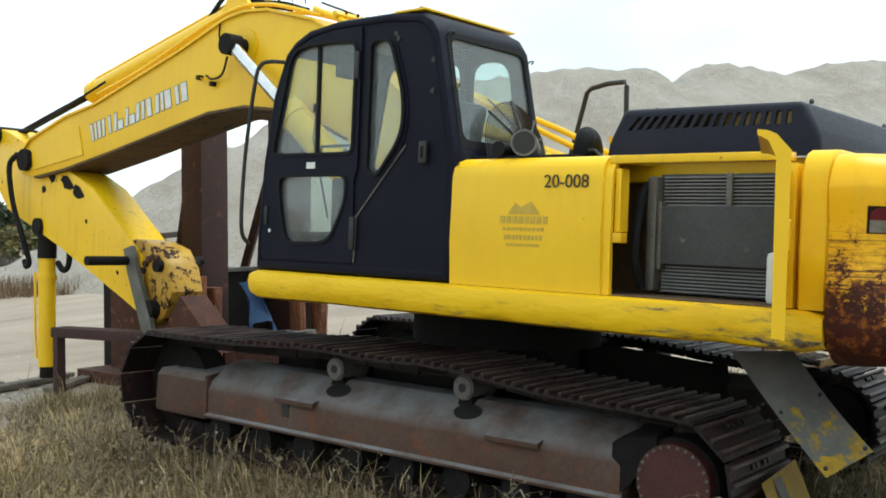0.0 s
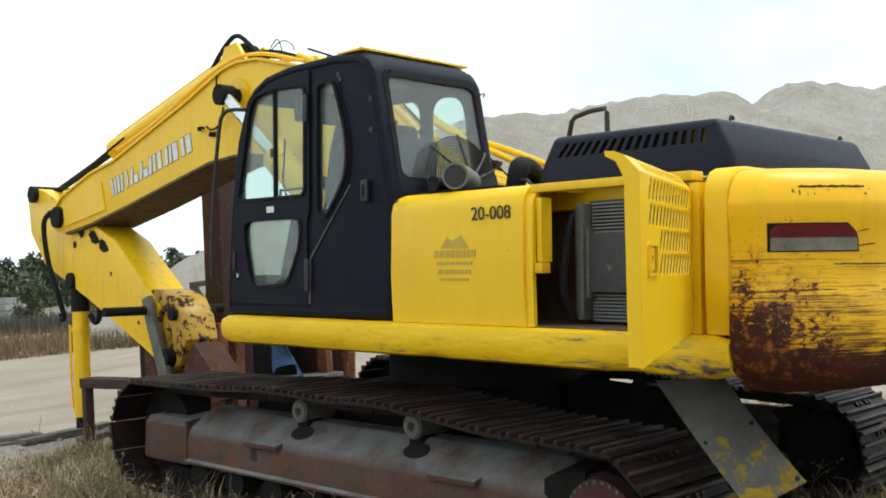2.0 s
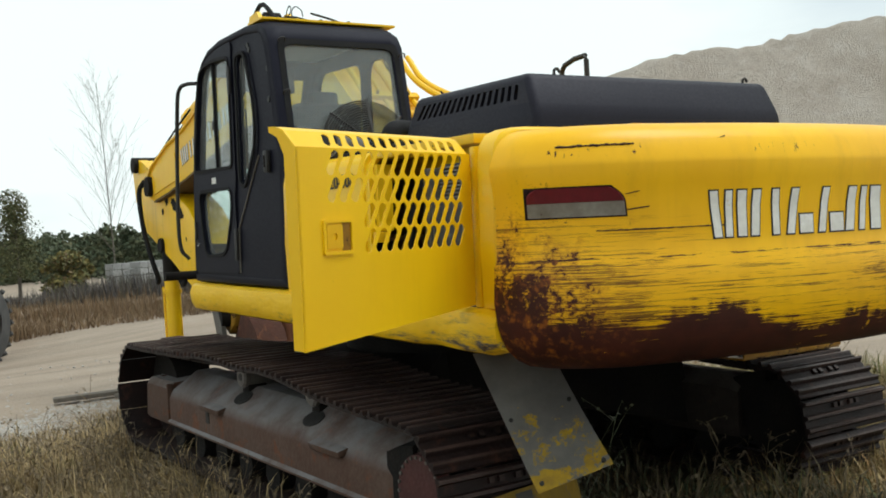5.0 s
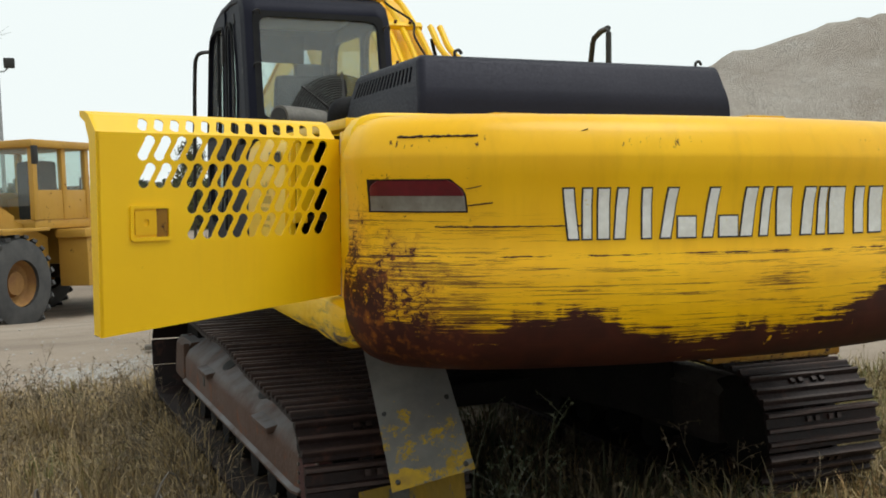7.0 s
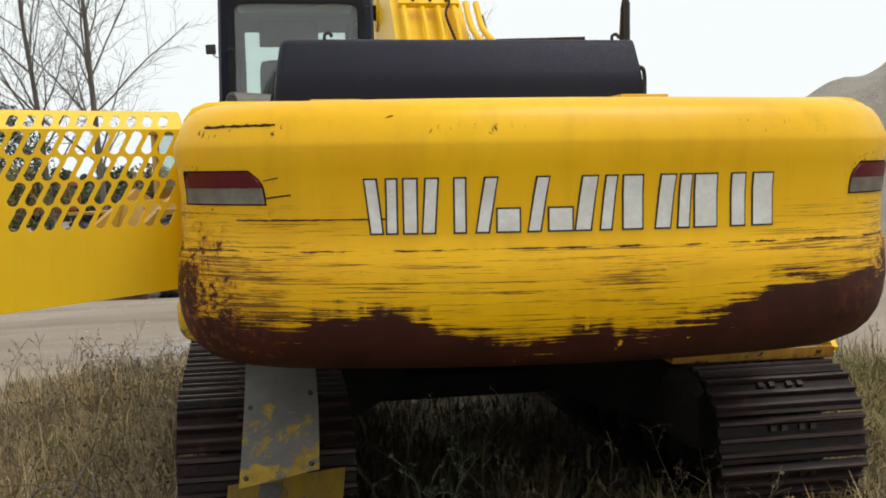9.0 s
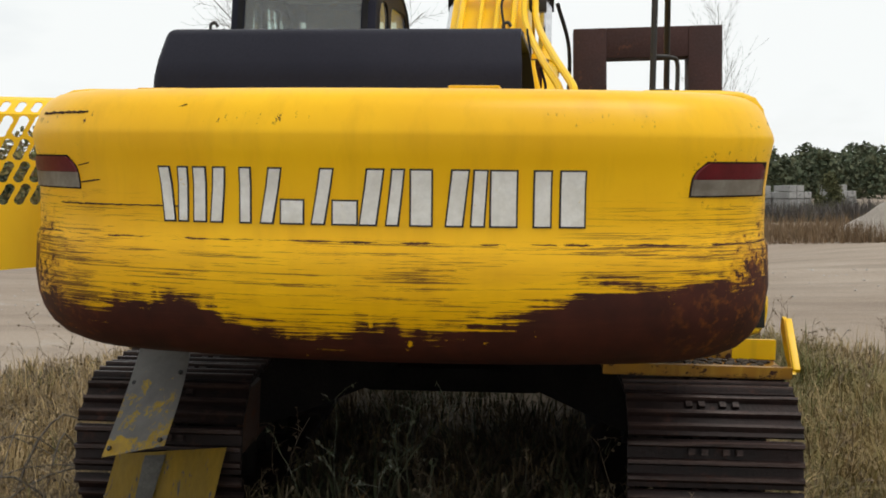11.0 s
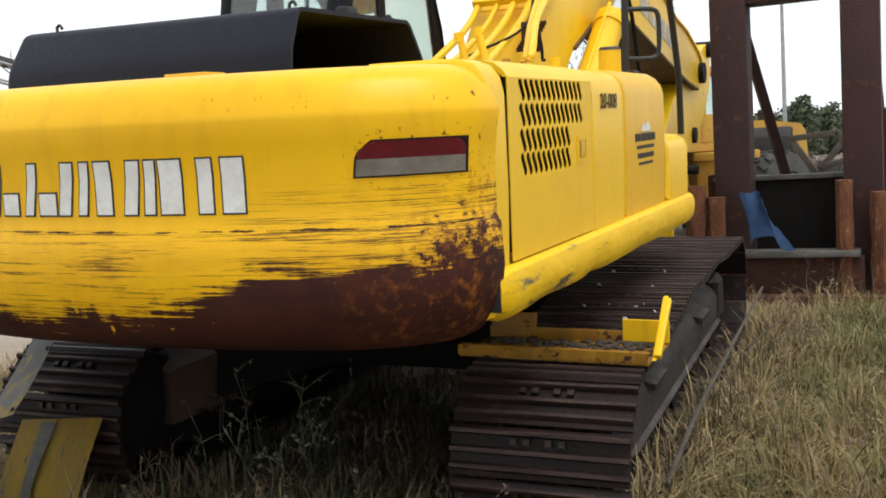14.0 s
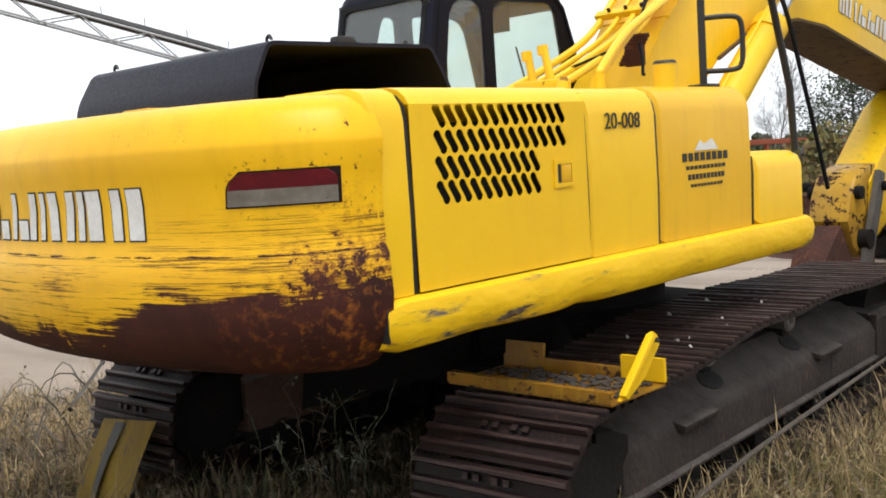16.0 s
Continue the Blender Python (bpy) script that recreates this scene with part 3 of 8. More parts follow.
def sign_block(cx0, cx1, z0, z1, lean, surf, parent, border=0.006, proud=0.002):
    """A plain white upright block with a dark border; surf(u, v, d) is the surface that it is painted on."""
    for grow, mat, d, name in ((border, M_INK, proud, "sign_border"), (0.0, M_LETTER, proud * 2.2, "sign_stroke")):
        g = bmesh.new()
        rows = []
        for k in range(7):
            t = k / 6
            v = z0 - grow + (z1 - z0 + 2 * grow) * t
            s = lean * (t - 0.5)
            rows.append([surf(cx0 - grow + s + (cx1 - cx0 + 2 * grow) * j / 4, v, d) for j in range(5)])
        loft(g, rows, closed=False, caps=False)
        part(name, g, mat, parent)


SIGN_W = [(0.00, 0.035, -0.02), (0.062, 0.092, 0.0), (0.118, 0.158, 0.0), (0.185, 0.222, 0.012), (0.285, 0.318, 0.0), (0.372, 0.41, 0.03),
          (0.427, 0.50, 0.0), (0.547, 0.585, 0.03), (0.602, 0.68, 0.0), (0.705, 0.755, 0.025), (0.79, 0.825, 0.02), (0.86, 0.925, 0.0), (0.985, 1.035, 0.02),
          (1.062, 1.10, 0.01), (1.12, 1.20, 0.0), (1.26, 1.31, 0.0), (1.345, 1.42, 0.0)]


def rear_sign():
    def surf(u, v, d):
        p = cw_at(u, d - cw_inset(v))
        return (p.x, p.y, v)
    for i, (a, b, lean) in enumerate(SIGN_W):
        z0, z1 = 1.582, 1.758
        if i in (6, 8):
            z1 = 1.655
        sign_block(-0.715 + a, -0.715 + b, z0, z1, lean, surf, cw)


rear_sign()


# the upper body
def section(s, top=2.05):
    return [(s * 1.355, 1.335), (s * 1.362, 1.60), (s * 1.358, 1.93), (s * 1.345, 1.985), (s * 1.315, 2.025), (s * 1.265, top - 0.005), (s * 1.20, top), (s * 0.92, top), (s * 0.92, 1.335)]


def along(sec, y0, y1, edge=0.012):
    """A body panel: a cross section swept along y, with eased ends."""
    bm = bmesh.new()
    cx = sum(p[0] for p in sec) / len(sec)
    cz = sum(p[1] for p in sec) / len(sec)

    def shrink(e):
        return [(x - e * (1 if x > cx else -1), z - e * (1 if z > cz else -1)) for x, z in sec]
    d = 1 if y1 > y0 else -1
    loft(bm, [[(x, y, z) for x, z in q] for y, q in ((y0, shrink(edge)), (y0 + d * edge, sec), (y1 - d * edge, sec), (y1, shrink(edge)))])
    return bm


SKIN = [(-1.355, 1.335), (-1.362, 1.60), (-1.358, 1.93), (-1.345, 1.985), (-1.315, 2.025), (-1.265, 2.045), (-1.20, 2.05), (-0.92, 2.05),
        (-0.92, 2.026), (-1.20, 2.026), (-1.255, 2.022), (-1.298, 2.006), (-1.322, 1.976), (-1.333, 1.93), (-1.337, 1.60), (-1.330, 1.335)]
g = bmesh.new()
loft(g, [[(x, y, z) for x, z in SKIN] for y in (-1.565, -1.07, -0.575)])
es = [e for e in g.edges if all(abs(v.co.y + 1.565) < 1e-4 or abs(v.co.y + 0.575) < 1e-4 for v in e.verts) and e.verts[0].co.x < -1.34 and e.verts[1].co.x < -1.34]
bmesh.ops.bevel(g, geom=es, offset=0.010, segments=3, profile=0.5, affect='EDGES')
side_panel = part("engine_side_panel", g, M_YEL, excavator)
g = bmesh.new()
loft(g, [[(x + 0.016 if x < -1.2 else x, y, z - (0.012 if z > 1.95 else 0)) for x, z in SKIN] for y in (-1.612, -1.563)])
part("panel_lip", g, M_YEL_WORN, side_panel)
M_BAY = surface("oily_brown_bay", (0.070, 0.042, 0.022), (0.14, 0.085, 0.036), 5, 0.8, bump=0.4, fine=40, spots=(0.13, 0.075, 0.02), spot_at=0.63)
part("bay_front_wall", boxed(-1.33, -0.83, -0.600, -0.578, 1.335, 2.02), M_BAY, excavator)
part("bay_shelf", boxed(-1.325, -0.83, -1.40, -0.602, 1.60, 1.63, 0.006), M_BAY, excavator)
part("shoulder_panel", along(section(-1), -2.705, -2.575), M_YEL, excavator)
part("shoulder_panel", along(section(1), -2.745, -2.572), M_YEL, excavator)
part("pump_door", along(section(1), -1.520, -0.985), M_YEL, excavator)
part("fuel_tank", along(section(1, 2.06), -0.970, -0.055, 0.03), M_YEL_DARK, excavator, "duller yellow fuel tank with a painted sign")
# black strips just under the skin paint the shade of the panel gaps
for y0, y1 in ((-1.538, -1.518), (-0.987, -0.968), (-0.058, -0.042), (-2.575, -2.553)):
    inner_sec = [(x - 0.008 if x > 1 else x, z - 0.008 if z > 1.4 else z) for x, z in section(1)]
    part("seam", along(inner_sec if y1 < -0.1 else [(x, min(z, 1.69)) for x, z in inner_sec], y0, y1, 0.001), M_INK, excavator, "black strip drawn as the gap between panels")
tool = [(1.37, 1.335), (1.37, 1.62), (1.35, 1.67), (1.30, 1.70), (1.20, 1.705), (0.9, 1.705), (0.9, 1.335)]
part("tool_box", along(tool, -0.045, 0.53, 0.03), M_YEL, excavator)

# sills
SILL = [(1.26, 1.150), (1.335, 1.146), (1.375, 1.160), (1.394, 1.190), (1.402, 1.235), (1.402, 1.285), (1.392, 1.318), (1.368, 1.332), (1.05, 1.332), (1.05, 1.16)]


def sill(side, y0, y1, dents):
    """A pressed sill: the section swept along y, with shallow dents at (y, depth, width)."""
    bm = bmesh.new()
    n = 48
    rings = []
    for k in range(n + 1):
        y = y0 + (y1 - y0) * k / n
        e = 0.018 if k in (0, n) else 0.0
        push = sum(d * math.exp(-((y - c) / w) ** 2) for c, d, w in dents)
        ring = []
        for x, z in SILL:
            low = max(0.0, min(1.0, (1.30 - z) / 0.12)) if x > 1.3 else 0.0
            ring.append((side * (x - e - push * low * 0.8), y, z + (push * 0.9 if low > 0.5 else 0.0) + (e if z < 1.25 else -e)))
        rings.append(ring)
    return loft(bm, rings)


part("sill_left", sill(-1, -2.70, 1.16, [(-0.9, 0.006, 0.12), (-2.2, 0.009, 0.10), (0.4, 0.003, 0.2)]), M_SILL, excavator)
part("sill_right", sill(1, -2.735, 0.62, [(-2.25, 0.008, 0.18), (-1.62, 0.012, 0.09), (-0.75, 0.004, 0.2)]), M_SILL, excavator)
# the sill is closed here; a black patch paints its shaded opening
part("sill_opening", boxed(1.27, 1.378, -2.7385, -2.730, 1.19, 1.312, 0.003), M_INK, excavator, "black patch drawn for the sill's open end")
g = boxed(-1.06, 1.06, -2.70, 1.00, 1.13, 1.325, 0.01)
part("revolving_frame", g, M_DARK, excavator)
# closed inside, behind the panels
part("engine_cover", boxed(-0.915, 0.915, -2.705, -0.60, 1.93, 2.045, 0.008), M_YEL, excavator)
# plain dark box filling the bay, so the louvre slots look shaded
part("engine_block", boxed(-0.80, 1.24, -2.56, -0.64, 1.33, 1.925), M_DARK, excavator)

# right engine door with louvres cut through
SLOTS_FULL, SLOTS_SHORT = 13, 10


def louvre_holes(u0, du, rows, first=0):
    hs = []
    for z, skip in rows:
        for k in range(SLOTS_FULL):
            if k < skip[0] or k >= SLOTS_FULL - skip[1]:
                continue
            hs.append(slot(u0 + k * du, z, 0.041, 0.087, skip[2]))
    return hs


def right_door():
    bm = bmesh.new()
    rows = [(1.944, (0, 0, -0.030)), (1.852, (0, 0, -0.030)), (1.760, (0, 3, -0.030)), (1.674, (0, 3, -0.030))]
    hs = louvre_holes(-2.408, 0.0587, rows)
    outer = [(-2.556, 1.340), (-1.536, 1.340), (-1.536, 1.986), (-2.556, 1.986)]
    holed(bm, outer, hs, lambda u, v, d: (1.360 - d, u, v), 0.004)
    top = [(1.360, 1.986), (1.343, 2.012), (1.312, 2.036), (1.262, 2.050), (1.20, 2.052), (0.93, 2.052), (0.93, 2.04), (1.20, 2.04), (1.30, 2.02), (1.345, 1.986)]
    loft(bm, [[(x, y, z) for x, z in top] for y in (-2.556, -1.536)])
    ob = part("engine_door", bm, M_YEL, excavator, "closed louvred engine door")
    g = bmesh.new()
    holed(g, [(-1.765, 1.645), (-1.63, 1.645), (-1.63, 1.757), (-1.765, 1.757)], [[(-1.745, 1.663), (-1.65, 1.663), (-1.65, 1.738), (-1.745, 1.738)]], lambda u, v, d: (1.367 - d, u, v), 0.010)
    part("latch_rim", g, M_YEL, ob)
    part("latch", boxed(1.355, 1.366, -1.715, -1.652, 1.666, 1.735, 0.003), M_YEL_DARK, ob)
    # flat black patch in the rim paints the recess's shade
    part("latch_recess", boxed(1.350, 1.3625, -1.745, -1.718, 1.663, 1.738), M_INK, ob)
    return ob


right_door()


# left engine door, swung open
HINGE, OUTER = Vector((-1.345, -2.515, 0)), Vector((-2.262, -2.885, 0))


def left_door():
    d = (OUTER - HINGE)
    w = d.length
    d.normalize()
    nrm = Vector((d.y, -d.x, 0))          # away from the camera's start: the outer skin looks to the rear
    if nrm.y > 0:
        nrm = -nrm

    def place(u, v, t):
        p = HINGE + d * u - nrm * t
        return (p.x, p.y, v)
    bm = bmesh.new()
    rows = [(1.905, (0, 0, -0.026)), (1.812, (0, 0, -0.026)), (1.722, (0, 3, -0.026)), (1.632, (0, 3, -0.026))]
    hs = [[(u, v) for u, v in h] for h in louvre_holes(0.092, 0.0600, rows)]
    holed(bm, [(0.0, 1.345), (w, 1.275), (w, 1.955), (0.0, 1.955)], hs, place, 0.004)
    # the rolled top, with one more row of slots

    def roll(angle, d0, z0):
        s_, c_ = math.sin(radians(angle)), math.cos(radians(angle))

        def f(u, v, t):
            p = HINGE + d * u - nrm * (d0 + s_ * v + t * c_)
            return (p.x, p.y, z0 + c_ * v - t * s_)
        return f
    holed(bm, [(0.02, 0.0), (w, 0.0), (w, 0.078), (0.02, 0.078)], [slot(0.092 + k * 0.0600, 0.040, 0.034, 0.060, -0.012) for k in range(SLOTS_FULL)], roll(42, 0.0, 1.955), 0.004)
    holed(bm, [(0.02, 0.0), (w, 0.0), (w, 0.035), (0.02, 0.035)], [], roll(68, 0.0522, 2.0130), 0.004)
    holed(bm, [(0.02, 0.0), (w, 0.0), (w, 0.035), (0.02, 0.035)], [], roll(86, 0.0846, 2.0261), 0.004)
    cap = [(0.0, 1.278), (0.0, 1.955), (0.0522, 2.0130), (0.0846, 2.0261), (0.1195, 2.0285), (0.118, 2.010), (0.080, 1.990), (0.052, 1.93), (0.046, 1.282)]
    rings = []
    for u in (w - 0.010, w + 0.002):
        rings.append([tuple(HINGE + d * u - nrm * q + Vector((0, 0, z))) for q, z in cap])
    loft(bm, rings)
    ob = part("engine_door", bm, M_YEL, excavator, "open louvred engine door swung out on its hinges")
    g = bmesh.new()
    for quad in ([(0.0, 1.347), (0.012, 1.347), (0.012, 1.955), (0.0, 1.955)], [(0.0, 1.347), (w, 1.277), (w, 1.287), (0.0, 1.357)]):
        holed(g, quad, [], lambda u, v, t: place(u, v, t + 0.0145), 0.030)
    part("edge_flange", g, M_STEEL, ob, "worn bare door edge")
    g = bmesh.new()
    holed(g, rounded([(w - 0.262, 1.590), (w - 0.110, 1.590), (w - 0.110, 1.712), (w - 0.262, 1.712)], 0.012), [rounded([(w - 0.250, 1.602), (w - 0.122, 1.602), (w - 0.122, 1.700), (w - 0.250, 1.700)], 0.008)],
          lambda u, v, t: place(u, v, t - 0.008), 0.012)
    part("latch_rim", g, M_YEL, ob)
    g = bmesh.new()
    holed(g, rounded([(w - 0.205, 1.612), (w - 0.127, 1.612), (w - 0.127, 1.692), (w - 0.205, 1.692)], 0.006), [slot(w - 0.166, 1.652, 0.024, 0.026)], lambda u, v, t: place(u, v, t - 0.006), 0.008)
    part("latch", g, M_YEL_DARK, ob)
    # no recess is cut: darker paint in the rim stands for its shade
    g = bmesh.new()
    holed(g, [(w - 0.249, 1.603), (w - 0.207, 1.603), (w - 0.207, 1.699), (w - 0.249, 1.699)], [], lambda u, v, t: place(u, v, t - 0.0015), 0.002)
    part("latch_recess", g, M_YEL_DIRTY_SHADED, ob)
    for z in (1.50, 1.85):
        part("hinge", cyl(bmesh.new(), (-1.335, -2.49, z - 0.05), (-1.335, -2.49, z + 0.05), 0.016, n=10), M_YEL, ob)
    return ob


left_door()


def engine_bay():
    """What shows through the open door: frame, radiator, condenser and bottle."""
    part("bay_rail", boxed(-1.315, -1.22, -2.50, -1.575, 2.000, 2.042, 0.008), M_YEL_WORN, excavator)
    part("bay_post", boxed(-1.34, -1.18, -2.55, -2.50, 1.335, 1.985, 0.006), M_YEL, excavator)
    part("bay_jamb", boxed(-1.318, -1.235, -1.648, -1.614, 1.655, 1.975, 0.006), M_YEL_WORN, excavator)
    part("bay_catch", boxed(-1.338, -1.275, -1.668, -1.616, 1.600, 1.652, 0.006), M_YEL_DARK, excavator)
    part("bay_floor", boxed(-1.33, -0.81, -2.50, -0.602, 1.325, 1.338), M_BAY, excavator)
    part("bay_wall", boxed(-0.82, -0.805, -2.56, -0.60, 1.335, 2.02), M_BAY, excavator)
    rad = part("radiator", boxed(-1.00, -0.90, -2.44, -1.70, 1.345, 1.965, 0.01), M_RADIATOR, excavator, "dusty finned radiator")
    mesh = None
    for k in range(34):
        z = 1.36 + k * 0.0178
        if mesh is None:
            f = part("fin", boxed(-1.018, -0.999, -2.42, -1.73, -0.0035, 0.0035), M_FIN, rad, smooth=0)
            mesh = f.data
        else:
            f = new("fin", mesh)
            f.parent = rad
        f.location = (0, 0, z)
    con = part("condenser", boxed(-1.06, -1.03, -2.36, -1.74, 1.50, 1.80, 0.006), M_CONDENSER, excavator, "grey condenser core before the radiator")
    for y in (-2.375, -1.735):
        part("condenser_tank", boxed(-1.07, -1.02, y - 0.012, y + 0.012, 1.47, 1.82, 0.004), M_STEEL, con)
    part("radiator_strut", boxed(-1.04, -1.02, -2.11, -2.08, 1.80, 1.965, 0.003), M_STEEL, rad)
    part("shroud", boxed(-1.08, -0.92, -1.72, -1.665, 1.36, 1.95, 0.015), M_STEEL, excavator)
    bo = bmesh.new()
    box(bo, -1.22, -1.10, -2.47, -2.37, 1.338, 1.58, 0.025)
    bottle = part("coolant_bottle", bo, M_BOTTLE, excavator, "milky plastic coolant bottle")
    part("cap", cyl(bmesh.new(), (-1.16, -2.42, 1.578), (-1.16, -2.42, 1.612), 0.028, n=14), M_INK, bottle)
    part("bay_hose", tube(bmesh.new(), curve_pts([(-1.10, -1.66, 1.37), (-1.16, -1.65, 1.55), (-1.08, -1.64, 1.85), (-0.95, -1.63, 1.93)], 6), 0.022, 8), M_RUBBER, excavator)


engine_bay()


def hood():
    """The raised engine hood: a shell, open at its right end, with slots in its left slope."""
    lv = [[(0.47, -2.535, 2.045), (-1.02, -2.535, 2.045), (-1.01, -1.36, 2.045), (0.50, -1.36, 2.045)],
          [(0.47, -2.525, 2.145), (-1.015, -2.525, 2.145), (-1.00, -1.37, 2.145), (0.50, -1.40, 2.135)],
          [(0.46, -2.435, 2.312), (-0.988, -2.435, 2.312), (-0.965, -1.44, 2.322), (0.47, -1.48, 2.322)]]
    bm = bmesh.new()
    vs = [[bm.verts.new(p) for p in l] for l in lv]
    for a, b in zip(vs, vs[1:]):
        for j in range(3):
            bm.faces.new((a[j], a[j + 1], b[j + 1], b[j]))
    bm.faces.new(vs[2])
    es = [e for e in bm.edges if not e.is_boundary]
    bmesh.ops.bevel(bm, geom=es, offset=0.034, segments=4, profile=0.5, affect='EDGES')
    bmesh.ops.recalc_face_normals(bm, faces=bm.faces)
    slope = max((f for f in bm.faces if abs(f.normal.x) > 0.5 and f.calc_center_median().z > 2.16), key=lambda f: f.calc_area())
    cs = sorted((v.co.copy() for v in slope.verts), key=lambda p: p.z)
    lower, upper = sorted(cs[:2], key=lambda p: p.y), sorted(cs[-2:], key=lambda p: p.y)
    bmesh.ops.delete(bm, geom=[slope], context='FACES')
    bmesh.ops.solidify(bm, geom=bm.faces[:], thickness=0.018)
    ob = part("hood", bm, M_HOOD, excavator, "matt black engine hood", 30)
    a, b, c, d = lower[0], lower[1], upper[1], upper[0]

    def place(u, v, t):
        p = a.lerp(b, u).lerp(d.lerp(c, u), v)
        return p + Vector((1, 0, -0.20)).normalized() * t
    g = bmesh.new()
    hs = [slot(0.07 + k * 0.0530, 0.55, 0.028, 0.66, -0.03) for k in range(17)]
    holed(g, [(-0.004, -0.01), (1.004, -0.01), (1.004, 1.01), (-0.004, 1.01)], hs, place, 0.018)
    part("hood_louvre", g, M_HOOD, ob)
    part("bar_behind_slots", tube(bmesh.new(), [(-0.90, -2.35, 2.205), (-0.90, -1.55, 2.205)], 0.012, 6), M_STEEL, ob)
    for x, y in ((-0.80, -1.55), (-0.80, -2.40), (0.40, -2.38), (0.42, -1.60)):
        h = tube(bmesh.new(), curve_pts([(x - 0.012, y, 2.305), (x - 0.012, y, 2.330), (x + 0.006, y, 2.338), (x + 0.018, y, 2.322)], 4), 0.007, 6)
        part("hook", h, M_INK, ob)
    part("latch_bracket", boxed(0.40, 0.46, -2.05, -1.95, 2.305, 2.345, 0.01), M_INK, ob)
    part("hood_stay", tube(bmesh.new(), [(-1.02, -1.36, 2.05), (-1.02, -1.30, 2.10), (-1.02, -1.22, 2.10), (-1.02, -1.20, 2.05)], 0.010, 6), M_INK, ob)
    return ob


hood()


# ---- the cab ----
CAB = [(-0.560, 1.345), (-0.585, 2.05), (-0.565, 2.14), (-0.435, 2.775), (-0.385, 2.85), (-0.29, 2.90), (-0.06, 2.925), (0.42, 2.925), (0.66, 2.895), (0.80, 2.835),
       (0.885, 2.76), (0.995, 2.50), (1.08, 2.05), (1.12, 1.60), (1.13, 1.345)]
XL, XR = -1.345, -0.465


def inset_poly(poly, k):
    n = len(poly)
    if sum(poly[i - 1][0] * poly[i][1] - poly[i][0] * poly[i - 1][1] for i in range(n)) > 0:
        k = -k
    out = []
    for i in range(n):
        a, p, b = Vector(poly[i - 1]), Vector(poly[i]), Vector(poly[(i + 1) % n])
        d1, d2 = (p - a).normalized(), (b - p).normalized()
        n1, n2 = Vector((d1.y, -d1.x)), Vector((d2.y, -d2.x))
        nn = (n1 + n2).normalized()
        out.append(tuple(p + nn * k / max(0.5, nn.dot(n1))))
    return out


def cab():
    p0, p1, p2 = CAB, inset_poly(CAB, 0.014), inset_poly(CAB, 0.05)
    bm = bmesh.new()
    n = len(CAB)
    openings = {2, 10, 11, 12}
    for side, x0, s in ((0, XL, 1), (1, XR, -1)):
        rows = [[bm.verts.new((x0 + s * dx, y, z)) for y, z in q] for dx, q in ((0.0, p2), (0.014, p1), (0.05, p0), (0.085, p0))]
        for a, b in zip(rows, rows[1:]):
            for j in range(n):
                bm.faces.new((a[j], a[(j + 1) % n], b[(j + 1) % n], b[j]))
        if side == 0:
            keep = rows[-1]
        else:
            for j in range(n):
                if j not in openings:
                    bm.faces.new((keep[j], keep[(j + 1) % n], rows[-1][(j + 1) % n], rows[-1][j]))
    bmesh.ops.recalc_face_normals(bm, faces=bm.faces)
    root = shell = part("cab", bm, M_BLACK, excavator, "black operator cab with dusty windows", 40)
    md = shell.modifiers.new("thickness", 'SOLIDIFY')
    md.thickness, md.offset = 0.028, 0

    win = rounded([(0.975, 2.105), (0.235, 2.100), (0.225, 2.775), (0.50, 2.80), (0.805, 2.78)], [0.05, 0.05, 0.05, 0.3, 0.12])
    low = rounded([(0.906, 1.958), (0.278, 1.955), (0.285, 1.80), (0.42, 1.545), (0.82, 1.525), (0.89, 1.78)], [0.07, 0.07, 0.12, 0.08, 0.08, 0.2])
    qwin = rounded([(0.092, 2.765), (-0.060, 2.770), (-0.182, 2.42), (-0.178, 2.195), (0.020, 1.955), (0.102, 1.99)], [0.05, 0.07, 0.2, 0.12, 0.04, 0.04])
    door = rounded([(1.075, 1.415), (1.035, 2.05), (0.945, 2.51), (0.845, 2.735), (0.66, 2.835), (0.42, 2.872), (0.175, 2.872), (0.185, 2.0), (0.215, 1.93), (0.20, 1.415)],
                   [0.05, 0.3, 0.3, 0.1, 0.1, 0.1, 0.03, 0.06, 0.06, 0.04])
    quarter = rounded([(0.150, 2.82), (-0.085, 2.82), (-0.222, 2.42), (-0.216, 2.17), (0.02, 1.89), (0.150, 1.92)], [0.04, 0.08, 0.2, 0.12, 0.05, 0.04])
    side = bmesh.new()
    holed(side, p2[::-1], [win, low, qwin], lambda u, v, d: (XL + d, u, v), 0.03)
    part("side_panel", side, M_BLACK, root, smooth=30)
    dm = bmesh.new()
    holed(dm, door, [win, low], lambda u, v, d: (XL - 0.014 + d, u, v), 0.013)
    dr = part("door", dm, M_BLACK, root, "black cab door with two windows", 30)
    qm = bmesh.new()
    holed(qm, quarter, [qwin], lambda u, v, d: (XL - 0.006 + d, u, v), 0.005)
    part("quarter_frame", qm, M_BLACK, root)
    # diagonal seam of the lower rear panel
    part("seam", tube(bmesh.new(), [(XL - 0.004, -0.205, 2.13), (XL - 0.004, 0.19, 1.70), (XL - 0.004, 0.20, 1.42)], 0.006, 6), M_STEEL, root)
    for poly, host, name in ((win, dr, "upper_window"), (low, dr, "lower_window"), (qwin, root, "quarter_window")):
        rim = bmesh.new()
        holed(rim, inset_poly(poly, -0.016)[::1], [inset_poly(poly, 0.004)], lambda u, v, d: (XL - 0.022 + d, u, v), 0.010)
        fr = part(name, rim, M_RUBBER, host)
        gm = bmesh.new()
        vs = [gm.verts.new((XL + 0.012, u, v)) for u, v in poly]
        gm.faces.new(vs)
